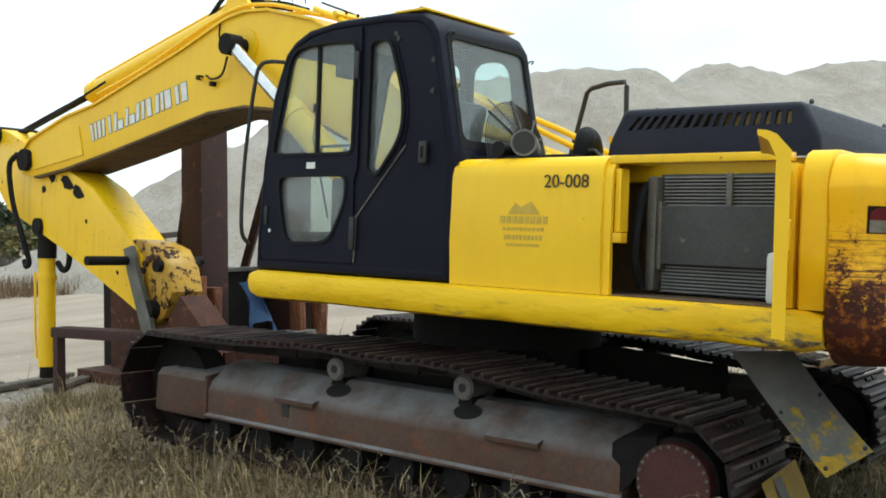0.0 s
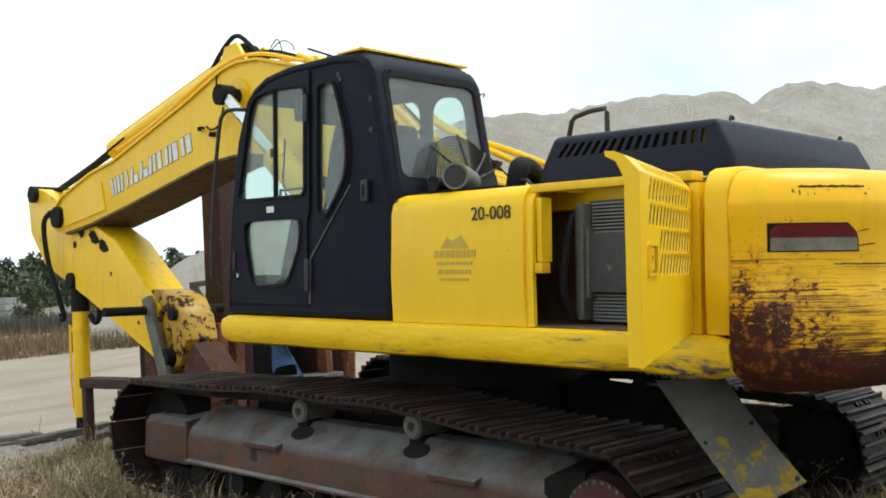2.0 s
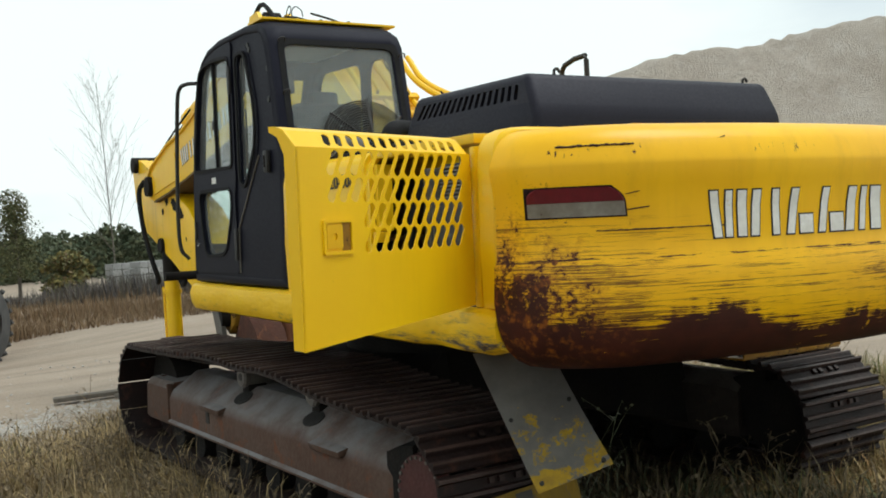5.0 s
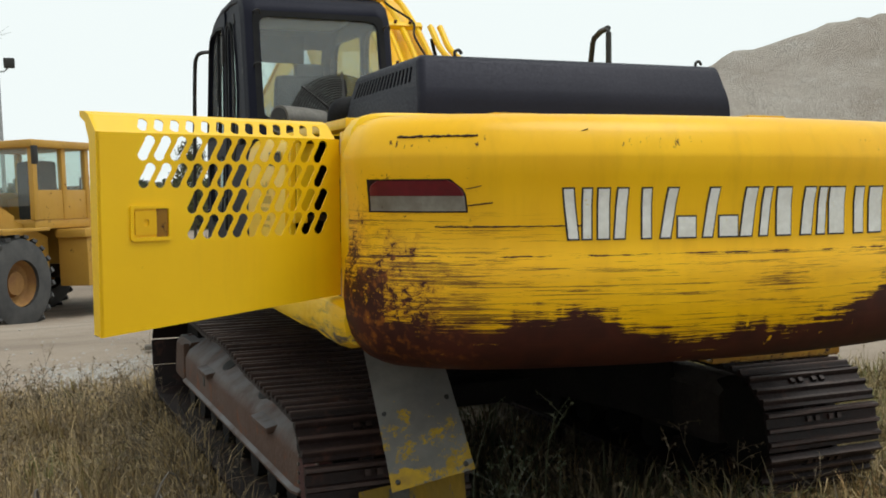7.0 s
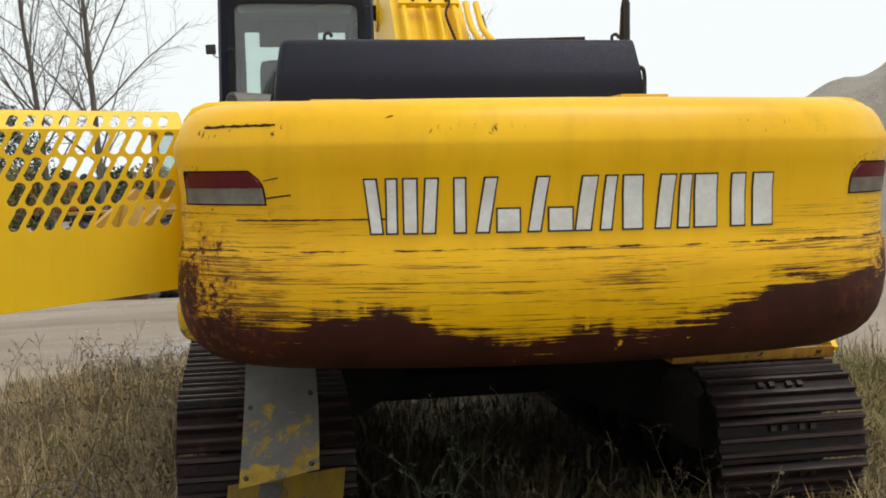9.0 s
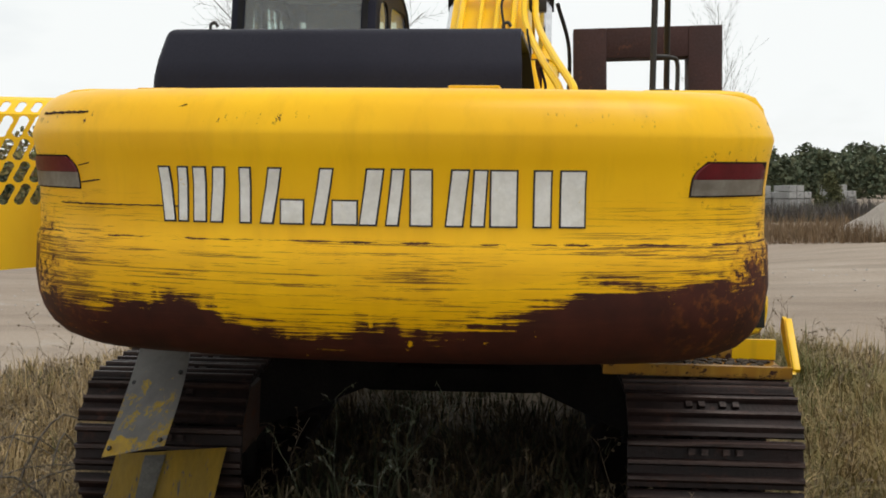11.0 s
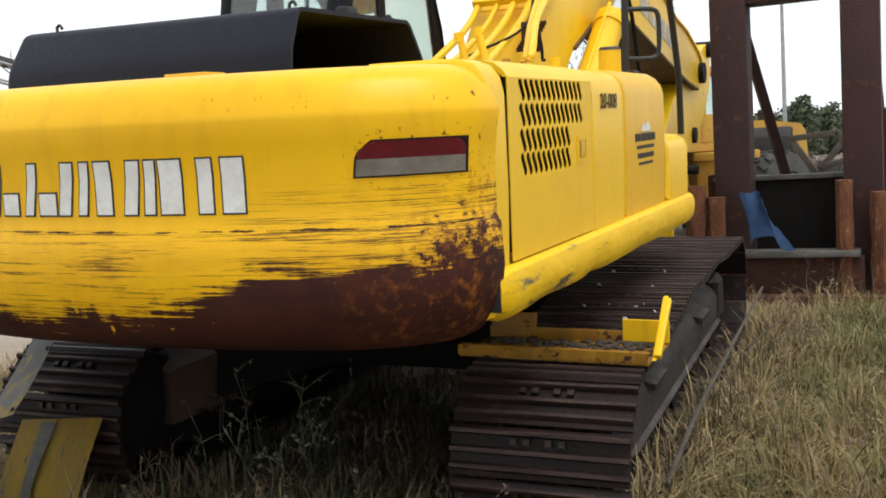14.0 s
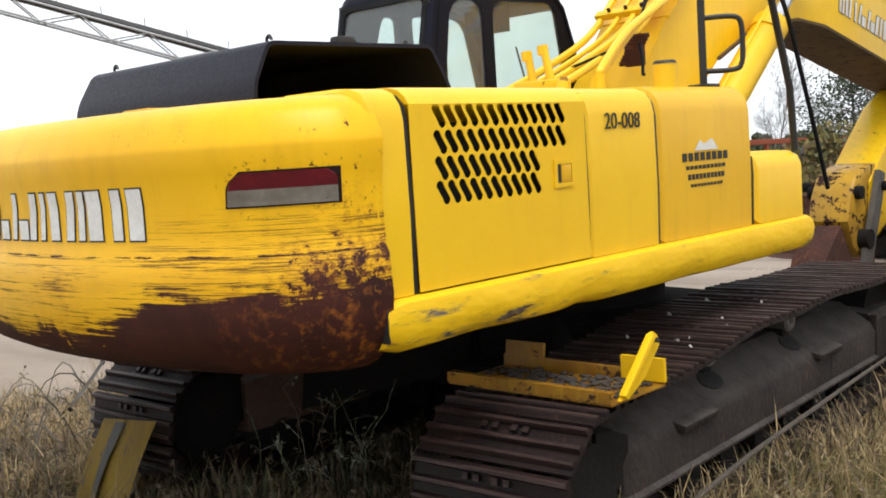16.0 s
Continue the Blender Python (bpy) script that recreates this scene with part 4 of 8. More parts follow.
        gl = part("pane", gm, M_GLASS, fr, smooth=0)
        gl.visible_shadow = False
    part("slider_frame", boxed(XL - 0.004, XL + 0.02, 0.555, 0.58, 2.10, 2.79, 0.003), M_RUBBER, dr)
    part("slider_latch", boxed(XL - 0.012, XL + 0.0, 0.56, 0.60, 2.36, 2.42, 0.004), M_INK, dr)
    # grab rail inside the window, lock, handle and stickers
    part("window_rail", tube(bmesh.new(), [(XL + 0.05, 0.58, 2.11), (XL + 0.05, 0.57, 2.15), (XL + 0.05, 0.29, 2.15), (XL + 0.05, 0.28, 2.11)], 0.010, 6), M_INK, dr)
    part("door_handle", boxed(XL - 0.026, XL - 0.010, 1.005, 1.03, 1.64, 1.76, 0.006), M_INK, dr, "black pull handle")
    part("lock", cyl(bmesh.new(), (XL - 0.024, 0.975, 1.60), (XL - 0.008, 0.975, 1.60), 0.014, n=12), M_CHROME, dr, "chrome key lock")
    part("sticker", boxed(XL - 0.0165, XL - 0.0145, 0.56, 0.64, 2.005, 2.045), M_LETTER, dr, "small white sticker")
    part("hinge", boxed(XL - 0.03, XL - 0.012, 0.185, 0.225, 2.55, 2.72, 0.006), M_INK, dr)
    part("hinge", boxed(XL - 0.03, XL - 0.012, 0.185, 0.225, 1.50, 1.70, 0.006), M_INK, dr)
    ca = boxed(XL - 0.03, XL + 0.0, -0.385, -0.325, 2.02, 2.15, 0.012)
    cb = part("catch", ca, M_INK, root)
    part("catch_slot", boxed(XL - 0.034, XL - 0.029, -0.362, -0.347, 2.05, 2.12), M_DARK, cb)
    # right wall
    rw1 = rounded([(0.90, 2.05), (0.10, 2.02), (0.10, 2.76), (0.76, 2.78)], 0.1)
    rw2 = rounded([(0.0, 2.05), (-0.40, 2.10), (-0.30, 2.74), (0.0, 2.76)], 0.12)
    rs = bmesh.new()
    holed(rs, p2[::-1], [rw1, rw2], lambda u, v, d: (XR - d, u, v), 0.03)
    part("side_panel", rs, M_BLACK, root, smooth=30)
    for poly in (rw1, rw2):
        gm = bmesh.new()
        gm.faces.new([gm.verts.new((XR - 0.012, u, v)) for u, v in poly])
        gl = part("side_pane", gm, M_GLASS, root, smooth=0)
        gl.visible_shadow = False
    # rear and front glass
    for (y0, z0), (y1, z1), name in ((CAB[2], CAB[3], "rear_pane"), (CAB[13], CAB[10], "windscreen")):
        gm = bmesh.new()
        gm.faces.new([gm.verts.new(p) for p in ((XL + 0.05, y0, z0), (XR - 0.05, y0, z0), (XR - 0.05, y1, z1), (XL + 0.05, y1, z1))])
        gl = part(name, gm, M_GLASS, root, smooth=0)
        gl.visible_shadow = False
    (y0, z0), (y1, z1) = CAB[2], CAB[3]

    def rear(u, v, d):
        t = (v - z0) / (z1 - z0)
        return (u, y0 + (y1 - y0) * t - 0.016 + d, v)
    seal = bmesh.new()
    holed(seal, rounded([(XL + 0.045, z0 - 0.03), (XR - 0.045, z0 - 0.03), (XR - 0.045, z1 + 0.015), (XL + 0.045, z1 + 0.015)], 0.05),
          [rounded([(XL + 0.078, z0 + 0.02), (XR - 0.078, z0 + 0.02), (XR - 0.078, z1 - 0.018), (XL + 0.078, z1 - 0.018)], 0.07)], rear, 0.02)
    part("rear_window_seal", seal, M_RUBBER, root)
    for x, z in ((XL + 0.06, 2.76), (XR - 0.04, 2.70), (XL + 0.05, 2.45)):
        y = y0 + (y1 - y0) * (z - z0) / (z1 - z0)
        part("wire_clip", tube(bmesh.new(), curve_pts([(x, y, z), (x - 0.01, y - 0.03, z + 0.02), (x + 0.02, y - 0.04, z + 0.03), (x + 0.03, y - 0.02, z + 0.01)], 3), 0.005, 5), M_INK, root)
    # roof sheet with a yellow edge
    part("roof_board", boxed(-1.325, -0.435, -0.30, -0.06, 2.926, 2.940, 0.003, None), M_YEL_WORN, root, "thin yellow board on the roof")
    part("roof_hook", tube(bmesh.new(), curve_pts([(-1.27, -0.22, 2.91), (-1.27, -0.20, 2.945), (-1.27, -0.23, 2.955), (-1.27, -0.25, 2.93)], 4), 0.006, 5), M_INK, root)
    for y, z in ((-0.10, 2.80), (-0.12, 2.77), (-0.40, 2.62), (-0.40, 2.44)):
        part("bolt", cyl(bmesh.new(), (XL - 0.006, y, z), (XL + 0.004, y, z), 0.018, n=8), M_INK, root)
    # inside
    part("floor", boxed(XL + 0.03, XR - 0.03, -0.52, 1.08, 1.36, 1.40), M_DARK, root)
    part("lining", boxed(XL + 0.06, XR - 0.06, -0.30, 0.70, 2.86, 2.885), M_INSIDE, root)
    part("console_rear", boxed(XL + 0.08, XR - 0.08, -0.54, -0.22, 1.40, 2.08, 0.03), M_DARK, root)
    seat = bmesh.new()
    box(seat, -1.15, -0.66, -0.12, 0.42, 1.72, 1.88, 0.05)
    st = part("seat", seat, M_SEAT, root, "worn dark operator seat")
    back = bmesh.new()
    box(back, -1.13, -0.68, -0.10, 0.03, 0.0, 0.62, 0.05, Matrix.Translation((0, -0.10, 1.84)) @ pose(0, 0, 0, 10, 0, 0))
    part("backrest", back, M_SEAT, st)
    part("headrest", boxed(-1.00, -0.82, -0.24, -0.16, 2.40, 2.52, 0.03), M_SEAT, st)
    part("seat_base", boxed(-1.08, -0.74, -0.06, 0.34, 1.40, 1.72, 0.02), M_DARK, st)
    for x in (-1.21, -0.60):
        part("lever_console", boxed(x - 0.06, x + 0.06, 0.0, 0.50, 1.40, 1.95, 0.02), M_DARK, root)
        part("lever", tube(bmesh.new(), curve_pts([(x, 0.42, 1.95), (x, 0.46, 2.05), (x, 0.44, 2.14)], 4), 0.014, 6), M_INK, root)
    part("monitor", boxed(-0.62, -0.53, 0.85, 0.92, 2.0, 2.2, 0.01), M_INK, root)
    part("visor", boxed(-1.15, -0.75, 0.60, 0.62, 2.62, 2.80, 0.004), M_SEAT, root)
    part("wiper", tube(bmesh.new(), [(-0.72, 1.10, 1.70), (-0.95, 1.03, 2.25), (-0.98, 0.96, 2.55)], 0.008, 5), M_INK, root)
    return root


cab()
# cab grab rail at the front corner
part("grab_rail", tube(bmesh.new(), curve_pts([(-1.37, 1.18, 1.50), (-1.43, 1.19, 1.62), (-1.43, 1.17, 2.1), (-1.43, 1.09, 2.58), (-1.42, 1.05, 2.69), (-1.39, 0.99, 2.715), (-1.35, 0.90, 2.71)], 5), 0.014, 8), M_INK, excavator)


def fan_guard():
    """The loose wire fan guard that leans on the rear window."""
    c, r = Vector((-0.82, -0.63, 2.13)), 0.30
    ax = Vector((1, 0, 0))
    up = Vector((0, 0.22, 0.975)).normalized()
    out = ax.cross(up)
    rings = []
    for k in range(17):
        rr = r * (0.22 + 0.78 * k / 16)
        dome = -0.05 * (1 - (rr / r) ** 2)
        g = tube(bmesh.new(), [c + ax * math.cos(a) * rr + up * math.sin(a) * rr + out * -dome for a in [math.pi * (-0.12 + 1.24 * j / 26) for j in range(27)]], 0.0048, 4)
        rings.append(g)
    ob = part("fan_guard", rings.pop(), M_INK, excavator, "loose black wire fan guard leaning on the cab")
    for g in rings:
        part("guard_ring", g, M_INK, ob)
    for a in (0.35, 0.72, 1.5, 2.35):
        part("guard_spoke", tube(bmesh.new(), [c + ax * math.cos(a) * r * q + up * math.sin(a) * r * q + out * 0.05 * (1 - q * q) for q in (0.15, 0.5, 1.06)], 0.010, 4), M_INK, ob)


fan_guard()


def pipe():
    """The loose steel elbow behind the cab."""
    bm = bmesh.new()
    tube(bm, curve_pts([(-1.265, -1.00, 2.130), (-1.14, -0.925, 2.128), (-1.00, -0.84, 2.12)], 5), 0.074, 20)
    ob = part("exhaust_pipe", bm, M_STEEL, excavator, "loose grey steel exhaust pipe")
    # black disc over the end, painting the dark inside of the pipe
    part("bore", cyl(bmesh.new(), (-1.2685, -1.0021, 2.130), (-1.262, -0.998, 2.130), 0.062, n=20), M_INK, ob)
    b2 = tube(bmesh.new(), curve_pts([(-1.00, -1.20, 2.06), (-1.00, -1.22, 2.15), (-0.95, -1.20, 2.185), (-0.80, -1.14, 2.18), (-0.62, -1.05, 2.13)], 6), 0.055, 14)
    part("air_hose", b2, M_RUBBER, excavator)
    part("hose_stub", cyl(bmesh.new(), (-1.27, -0.83, 2.10), (-1.05, -0.80, 2.10), 0.042, n=14), M_RUBBER, excavator)
    part("battery_cover", boxed(-1.25, -0.62, -1.30, -0.62, 2.046, 2.062, 0.005), M_BLACK, excavator)


pipe()


# ---- boom, arm and cylinders ----
BOOM = [(6.60, 2.12), (6.72, 2.28), (6.42, 2.50), (5.72, 2.71), (5.15, 2.81), (4.40, 3.03), (3.68, 3.24), (3.05, 3.455), (2.80, 3.485), (2.50, 3.465), (1.93, 3.32), (1.35, 3.00),
        (0.85, 2.58), (0.45, 2.12), (0.15, 1.72), (0.12, 1.50), (0.32, 1.38), (0.60, 1.52), (1.00, 1.93), (1.50, 2.33), (2.10, 2.58), (2.76, 2.655), (3.27, 2.625), (3.90, 2.50), (4.85, 2.31), (5.70, 2.155), (6.30, 2.08)]
BX0, BX1 = -0.15, 0.35


# darker brown for the flange below the boom
M_UNDER = surface("dark_brown_underside", (0.075, 0.045, 0.020), (0.13, 0.075, 0.022), 3.0, 0.75, bump=0.2, spots=(0.03, 0.016, 0.010), spot_at=0.55)


def boom():
    bm = bmesh.new()
    prism(bm, BOOM, BX0, BX1)
    es = [e for e in bm.edges if abs(e.verts[0].co.x - e.verts[1].co.x) < 1e-4]
    bmesh.ops.bevel(bm, geom=es, offset=0.012, segments=2, profile=0.5, affect='EDGES')
    ob = part("boom", bm, M_YEL, excavator, "yellow boom", 25)
    # top and bottom plates stand out past the webs
    for lo, hi in ((1, 12), (19, 26)):
        pts = BOOM[lo:hi + 1]
        g = bmesh.new()
        rings = []
        for y, z in pts:
            s = 0.012
            rings.append([(BX0 - 0.025, y, z - s), (BX1 + 0.025, y, z - s), (BX1 + 0.025, y, z + s), (BX0 - 0.025, y, z + s)])
        loft(g, rings)
        part("flange", g, M_YEL if lo == 1 else M_UNDER, ob, "" if lo == 1 else "dark brown underside of the boom", 25)
    # pins and bosses
    for y, z, r, x0, x1 in ((2.80, 3.17, 0.070, BX0 - 0.17, BX1 + 0.17), (6.50, 2.27, 0.12, BX0 - 0.06, BX1 + 0.06), (0.30, 1.55, 0.10, BX0 - 0.10, BX1 + 0.10)):
        part("pin", cyl(bmesh.new(), (x0, y, z), (x1, y, z), r, n=22), M_DARK, ob, "greasy dark pin")
    part("pin_boss", cyl(bmesh.new(), (BX0 - 0.02, 2.80, 3.17), (BX0 + 0.02, 2.80, 3.17), 0.17, n=24), M_YEL_WORN, ob)
    g = bmesh.new()
    prism(g, [(5.35, 2.30), (6.35, 2.16), (6.40, 2.42), (5.95, 2.56), (5.45, 2.60)], BX0 - 0.014, BX0 - 0.001)
    part("doubler_plate", g, M_YEL, ob)
    for dy in (0.0, 0.14):
        part("grease_block", boxed(BX0 - 0.05, BX0, 3.38 - dy * 1.4, 3.43 - dy * 1.4, 2.93 - dy * 0.5, 2.97 - dy * 0.5, 0.006), M_DARK, ob)
    part("grease_line", tube(bmesh.new(), [(BX0 - 0.03, 3.40, 2.95), (BX0 - 0.03, 3.21, 2.88)], 0.006, 5), M_YEL_WORN, ob)
    part("work_lamp", boxed(BX1 + 0.02, BX1 + 0.16, 2.30, 2.42, 3.02, 3.13, 0.012), M_INK, ob)
    # sign on the left web and on the right web
    for sx, flip in ((BX0 - 0.001, 1), (BX1 + 0.001, -1)):
        a, b = Vector((5.20, 2.435)), Vector((3.60, 2.765))
        if flip < 0:
            a, b = b, a
        u = (b - a).normalized()
        w = Vector((-u.y, u.x)) * (1 if u.x < 0 else 1)
        if w.y < 0:
            w = -w
        k = (b - a).length / 1.42

        def surf(p, v, d, sx=sx, a=a, u=u, w=w, k=k, flip=flip):
            q = a + u * p * k + w * v
            return (sx - flip * d, q.x, q.y)
        for i, (p0, p1, lean) in enumerate(SIGN_W):
            sign_block(p0, p1, 0.0, 0.09 if i in (6, 8) else 0.175, lean, surf, ob, 0.006, 0.002)
    return ob


def ram(name, a, b, split, r_barrel, r_rod, lab, rod_mat=None):
    """A hydraulic cylinder: barrel from a, rod on to b."""
    a, b = Vector(a), Vector(b)
    m = a.lerp(b, split)
    d = (b - a).normalized()
    ob = part(name, cyl(bmesh.new(), a, m, r_barrel, n=20), M_YEL, excavator, lab)
    part("gland", cyl(bmesh.new(), m - d * 0.10, m + d * 0.03, r_barrel * 1.12, n=20), M_YEL_WORN, ob)
    part("rod", cyl(bmesh.new(), m, b, r_rod, n=16), rod_mat or M_CHROME, ob, "bright rod")
    for p, q in ((a, 1.1), (b, 0.80)):
        part("eye", cyl(bmesh.new(), p - Vector((0.07, 0, 0)), p + Vector((0.07, 0, 0)), r_barrel * q, n=18), M_DARK, ob)
    part("oil_pipe", tube(bmesh.new(), [a + Vector((0, 0, r_barrel + 0.03)), m + Vector((0, 0, r_barrel + 0.03))], 0.018, 8), M_YEL, ob)
    return ob


bo = boom()
ram("boom_cylinder", (-0.30, 0.60, 1.45), (-0.30, 2.80, 3.17), 0.636, 0.115, 0.055, "yellow boom cylinder with a chromed rod")
ram("boom_cylinder", (0.50, 0.60, 1.45), (0.50, 2.80, 3.17), 0.636, 0.115, 0.055, "yellow boom cylinder with a chromed rod")
ram("arm_cylinder", (0.10, 3.05, 3.60), (0.10, 7.28, 2.58), 0.60, 0.105, 0.038, "yellow arm cylinder along the boom", M_DARK)
for x in (BX0 + 0.10, BX1 - 0.10):
    g = bmesh.new()
    prism(g, [(2.75, 3.44), (3.35, 3.34), (3.16, 3.68), (2.98, 3.70)], x - 0.02, x + 0.02)
    part("cylinder_bracket", g, M_YEL_WORN, bo)

ARM = [(7.36, 2.68), (7.02, 2.60), (6.47, 2.40), (5.95, 2.24), (5.25, 1.97), (4.52, 1.44), (4.34, 1.30), (4.30, 0.92), (4.22, 0.68), (4.68, 0.88), (5.88, 1.345), (7.00, 1.72), (7.42, 2.12), (7.52, 2.56)]
ARM_END = [(4.56, 1.46), (4.38, 1.45), (4.08, 1.38), (3.93, 1.20), (3.86, 0.98), (3.97, 0.74), (4.14, 0.63), (4.40, 0.76), (4.44, 1.10)]
M_ARM_END = paint_mat("half_rusted_yellow_paint", 0.535, (0.56, 0.32, 0.02), (0.26, 0.125, 0.025), 1.6)


def arm():
    bm = bmesh.new()
    prism(bm, ARM, -0.10, 0.30)
    es = [e for e in bm.edges if abs(e.verts[0].co.x - e.verts[1].co.x) < 1e-4]
    bmesh.ops.bevel(bm, geom=es, offset=0.015, segments=2, profile=0.5, affect='EDGES')
    ob = part("arm", bm, M_YEL_WORN, excavator, "worn yellow dipper arm with its bucket taken off", 25)
    g = bmesh.new()
    prism(g, ARM_END, -0.085, 0.285)
    bmesh.ops.bevel(g, geom=[e for e in g.edges if abs(e.verts[0].co.x - e.verts[1].co.x) < 1e-4], offset=0.03, segments=2, profile=0.5, affect='EDGES')
    part("arm_end", g, M_ARM_END, ob, "rust-eaten end of the arm")
    rp = random.Random(31)
    for cy, cz, sy, sz in ((5.75, 2.02, 0.16, 0.07), (5.52, 1.92, 0.13, 0.06), (6.05, 2.08, 0.07, 0.06), (6.22, 1.95, 0.05, 0.05), (5.35, 1.62, 0.03, 0.025), (4.75, 1.12, 0.03, 0.02)):
        g = bmesh.new()
        g.faces.new([g.verts.new((-0.103, cy + sy * math.cos(a) * rp.uniform(0.55, 1.1) - 0.35 * sz * math.sin(a), cz + sz * math.sin(a) * rp.uniform(0.55, 1.1) + 0.4 * sy * math.cos(a))) for a in [math.tau * k / 14 for k in range(14)]])
        part("grease_stain", g, M_DARK, ob, "black grease and bare rust", 0)
    for y, z, r, x0, x1 in ((7.28, 2.58, 0.10, -0.16, 0.36), (4.46, 1.25, 0.045, -0.62, 0.70), (4.12, 0.80, 0.09, -0.18, 0.38), (4.05, 1.22, 0.06, -0.14, 0.34), (6.30, 1.55, 0.09, -0.14, 0.34)):
        part("pin", cyl(bmesh.new(), (x0, y, z), (x1, y, z), r, n=18), M_DARK, ob, "greasy dark pin")
    for x in (-0.16, 0.34):
        g = bmesh.new()
        prism(g, [(4.53, 1.36), (4.40, 1.40), (4.34, 1.25), (4.05, 0.70), (4.02, 0.58), (4.14, 0.54), (4.20, 0.62), (4.46, 1.15)], x - 0.025, x + 0.025)
        part("link", g, M_STEEL, ob, "worn grey bucket link")
    for k in range(5):
        a = 0.4 + k * 0.35
        part("rusty_boss", cyl(bmesh.new(), (-0.125, 4.12 + 0.20 * math.cos(a), 1.08 + 0.22 * math.sin(a)), (-0.095, 4.12 + 0.20 * math.cos(a), 1.08 + 0.22 * math.sin(a)), 0.03, n=10), M_RUST, ob)
    # torn skid of the end
    g = bmesh.new()
    prism(g, [(4.02, 0.60), (3.78, 0.95), (3.45, 0.70), (3.30, 0.45), (3.62, 0.46)], -0.05, 0.25)
    part("end_casting", g, M_RUST, ob, "rusted end of the arm")
    # bucket cylinder, hanging loose
    b2 = part("bucket_cylinder", cyl(bmesh.new(), (-0.02, 6.26, 1.22), (-0.02, 6.20, 0.02), 0.092, n=20), M_YEL, excavator, "yellow bucket cylinder hanging loose")
    part("gland", cyl(bmesh.new(), (-0.02, 6.27, 1.55), (-0.02, 6.26, 1.20), 0.10, n=20), M_DARK, b2)
    part("clamp", cyl(bmesh.new(), (-0.02, 6.25, 1.02), (-0.02, 6.25, 0.97), 0.108, n=20), M_YEL_WORN, b2)
    part("foot", cyl(bmesh.new(), (-0.02, 6.20, 0.03), (-0.02, 6.20, -0.10), 0.075, n=16), M_DARK, b2)
    part("oil_pipe", tube(bmesh.new(), [(-0.10, 6.36, 1.05), (-0.10, 6.33, 0.5), (-0.09, 6.30, 0.10)], 0.014, 6), M_YEL, b2)
    return ob


arm()


def hoses():
    def hose(pts, r, name="hose", mat=None, lab=""):
        part(name, tube(bmesh.new(), curve_pts(pts, 6), r, 8), mat or M_RUBBER, excavator, lab)
    hose([(-0.20, 6.62, 2.34), (-0.24, 6.72, 2.20), (-0.24, 6.62, 1.80), (-0.20, 6.45, 1.40), (-0.14, 6.42, 1.16), (-0.12, 6.52, 1.10), (-0.10, 6.60, 1.16)], 0.030, lab="dark blue hydraulic hose")
    hose([(0.04, 6.14, 1.16), (0.04, 6.02, 1.08), (0.04, 5.92, 1.14), (0.04, 5.90, 1.30)], 0.032)
    hose([(0.06, 3.70, 3.42), (0.06, 3.517, 3.62), (0.06, 3.294, 3.775), (0.06, 3.141, 3.805), (0.06, 2.981, 3.717), (0.06, 2.794, 3.584), (0.06, 2.45, 3.50)], 0.022)
    hose([(0.12, 2.80, 3.56), (0.12, 2.635, 3.635), (0.10, 2.48, 3.655), (0.10, 2.354, 3.60), (0.10, 2.32, 3.54)], 0.005, "wire")
    hose([(0.16, 3.30, 3.50), (0.16, 2.98, 3.62), (0.16, 2.70, 3.60), (0.16, 2.35, 3.50)], 0.020)
    hose([(0.10, 2.75, 3.52), (0.08, 2.62, 3.64), (0.06, 2.50, 3.66), (0.04, 2.40, 3.50)], 0.005)
    for x in (-0.10, 0.30):
        hose([(x, 1.9, 3.36), (x, 2.6, 3.53), (x, 3.2, 3.50), (x, 4.4, 3.12), (x, 5.2, 2.92)], 0.018, "boom_pipe", M_YEL)
    for x in (-0.05, 0.22):
        hose([(x, 5.15, 3.05), (x, 5.8, 2.86), (x, 6.5, 2.64), (x, 6.9, 2.62)], 0.012)
    # the thin wire looped over the pin
    hose([(-0.16, 3.15, 3.42), (-0.18, 3.13, 3.30), (-0.24, 3.02, 3.22)], 0.008)
    hose([(-0.20, 2.98, 3.10), (-0.20, 3.05, 2.95), (-0.19, 3.20, 2.92), (-0.18, 3.30, 2.96)], 0.010)
    # oil pipes from the valves up the back of the boom, held by clamps
    line = [(-0.50, 2.10), (0.02, 2.27), (0.62, 2.50), (1.05, 2.86), (1.55, 3.22), (2.0, 3.42)]
    for k, x in enumerate((-0.09, 0.05, 0.17, 0.29)):
        hose([(x + 0.10, *line[0]), (x + 0.06, *line[1])] + [(x, y, z + 0.006) for y, z in line[2:]], 0.024 if k != 1 else 0.018, "boom_pipe", M_YEL)
    for y, z in ((0.78, 2.63), (1.22, 3.00), (1.72, 3.33)):
        g = bmesh.new()
        m = Matrix.Translation((0.10, y, z + 0.012)) @ pose(0, 0, 0, 40, 0, 0)
        box(g, -0.23, 0.23, -0.03, 0.03, -0.018, 0.026, 0.006, m)
        cl = part("pipe_clamp", g, M_YEL_WORN, excavator)
        for x in (-0.12, 0.01, 0.13):
            part("clamp_bolt", cyl(bmesh.new(), m @ Vector((x, 0, 0.02)), m @ Vector((x, 0, 0.05)), 0.012, n=8), M_RUST, cl)
    hose([(0.24, 0.75, 2.66), (0.20, 1.0, 2.90), (0.25, 1.2, 3.05), (0.12, 1.45, 3.22), (0.17, 1.75, 3.38), (0.08, 2.1, 3.52)], 0.009, "wire")
    hose([(0.08, -0.35, 2.12), (0.22, -0.10, 2.24), (0.42, 0.25, 2.40), (0.40, 0.55, 2.66)], 0.008, "wire")
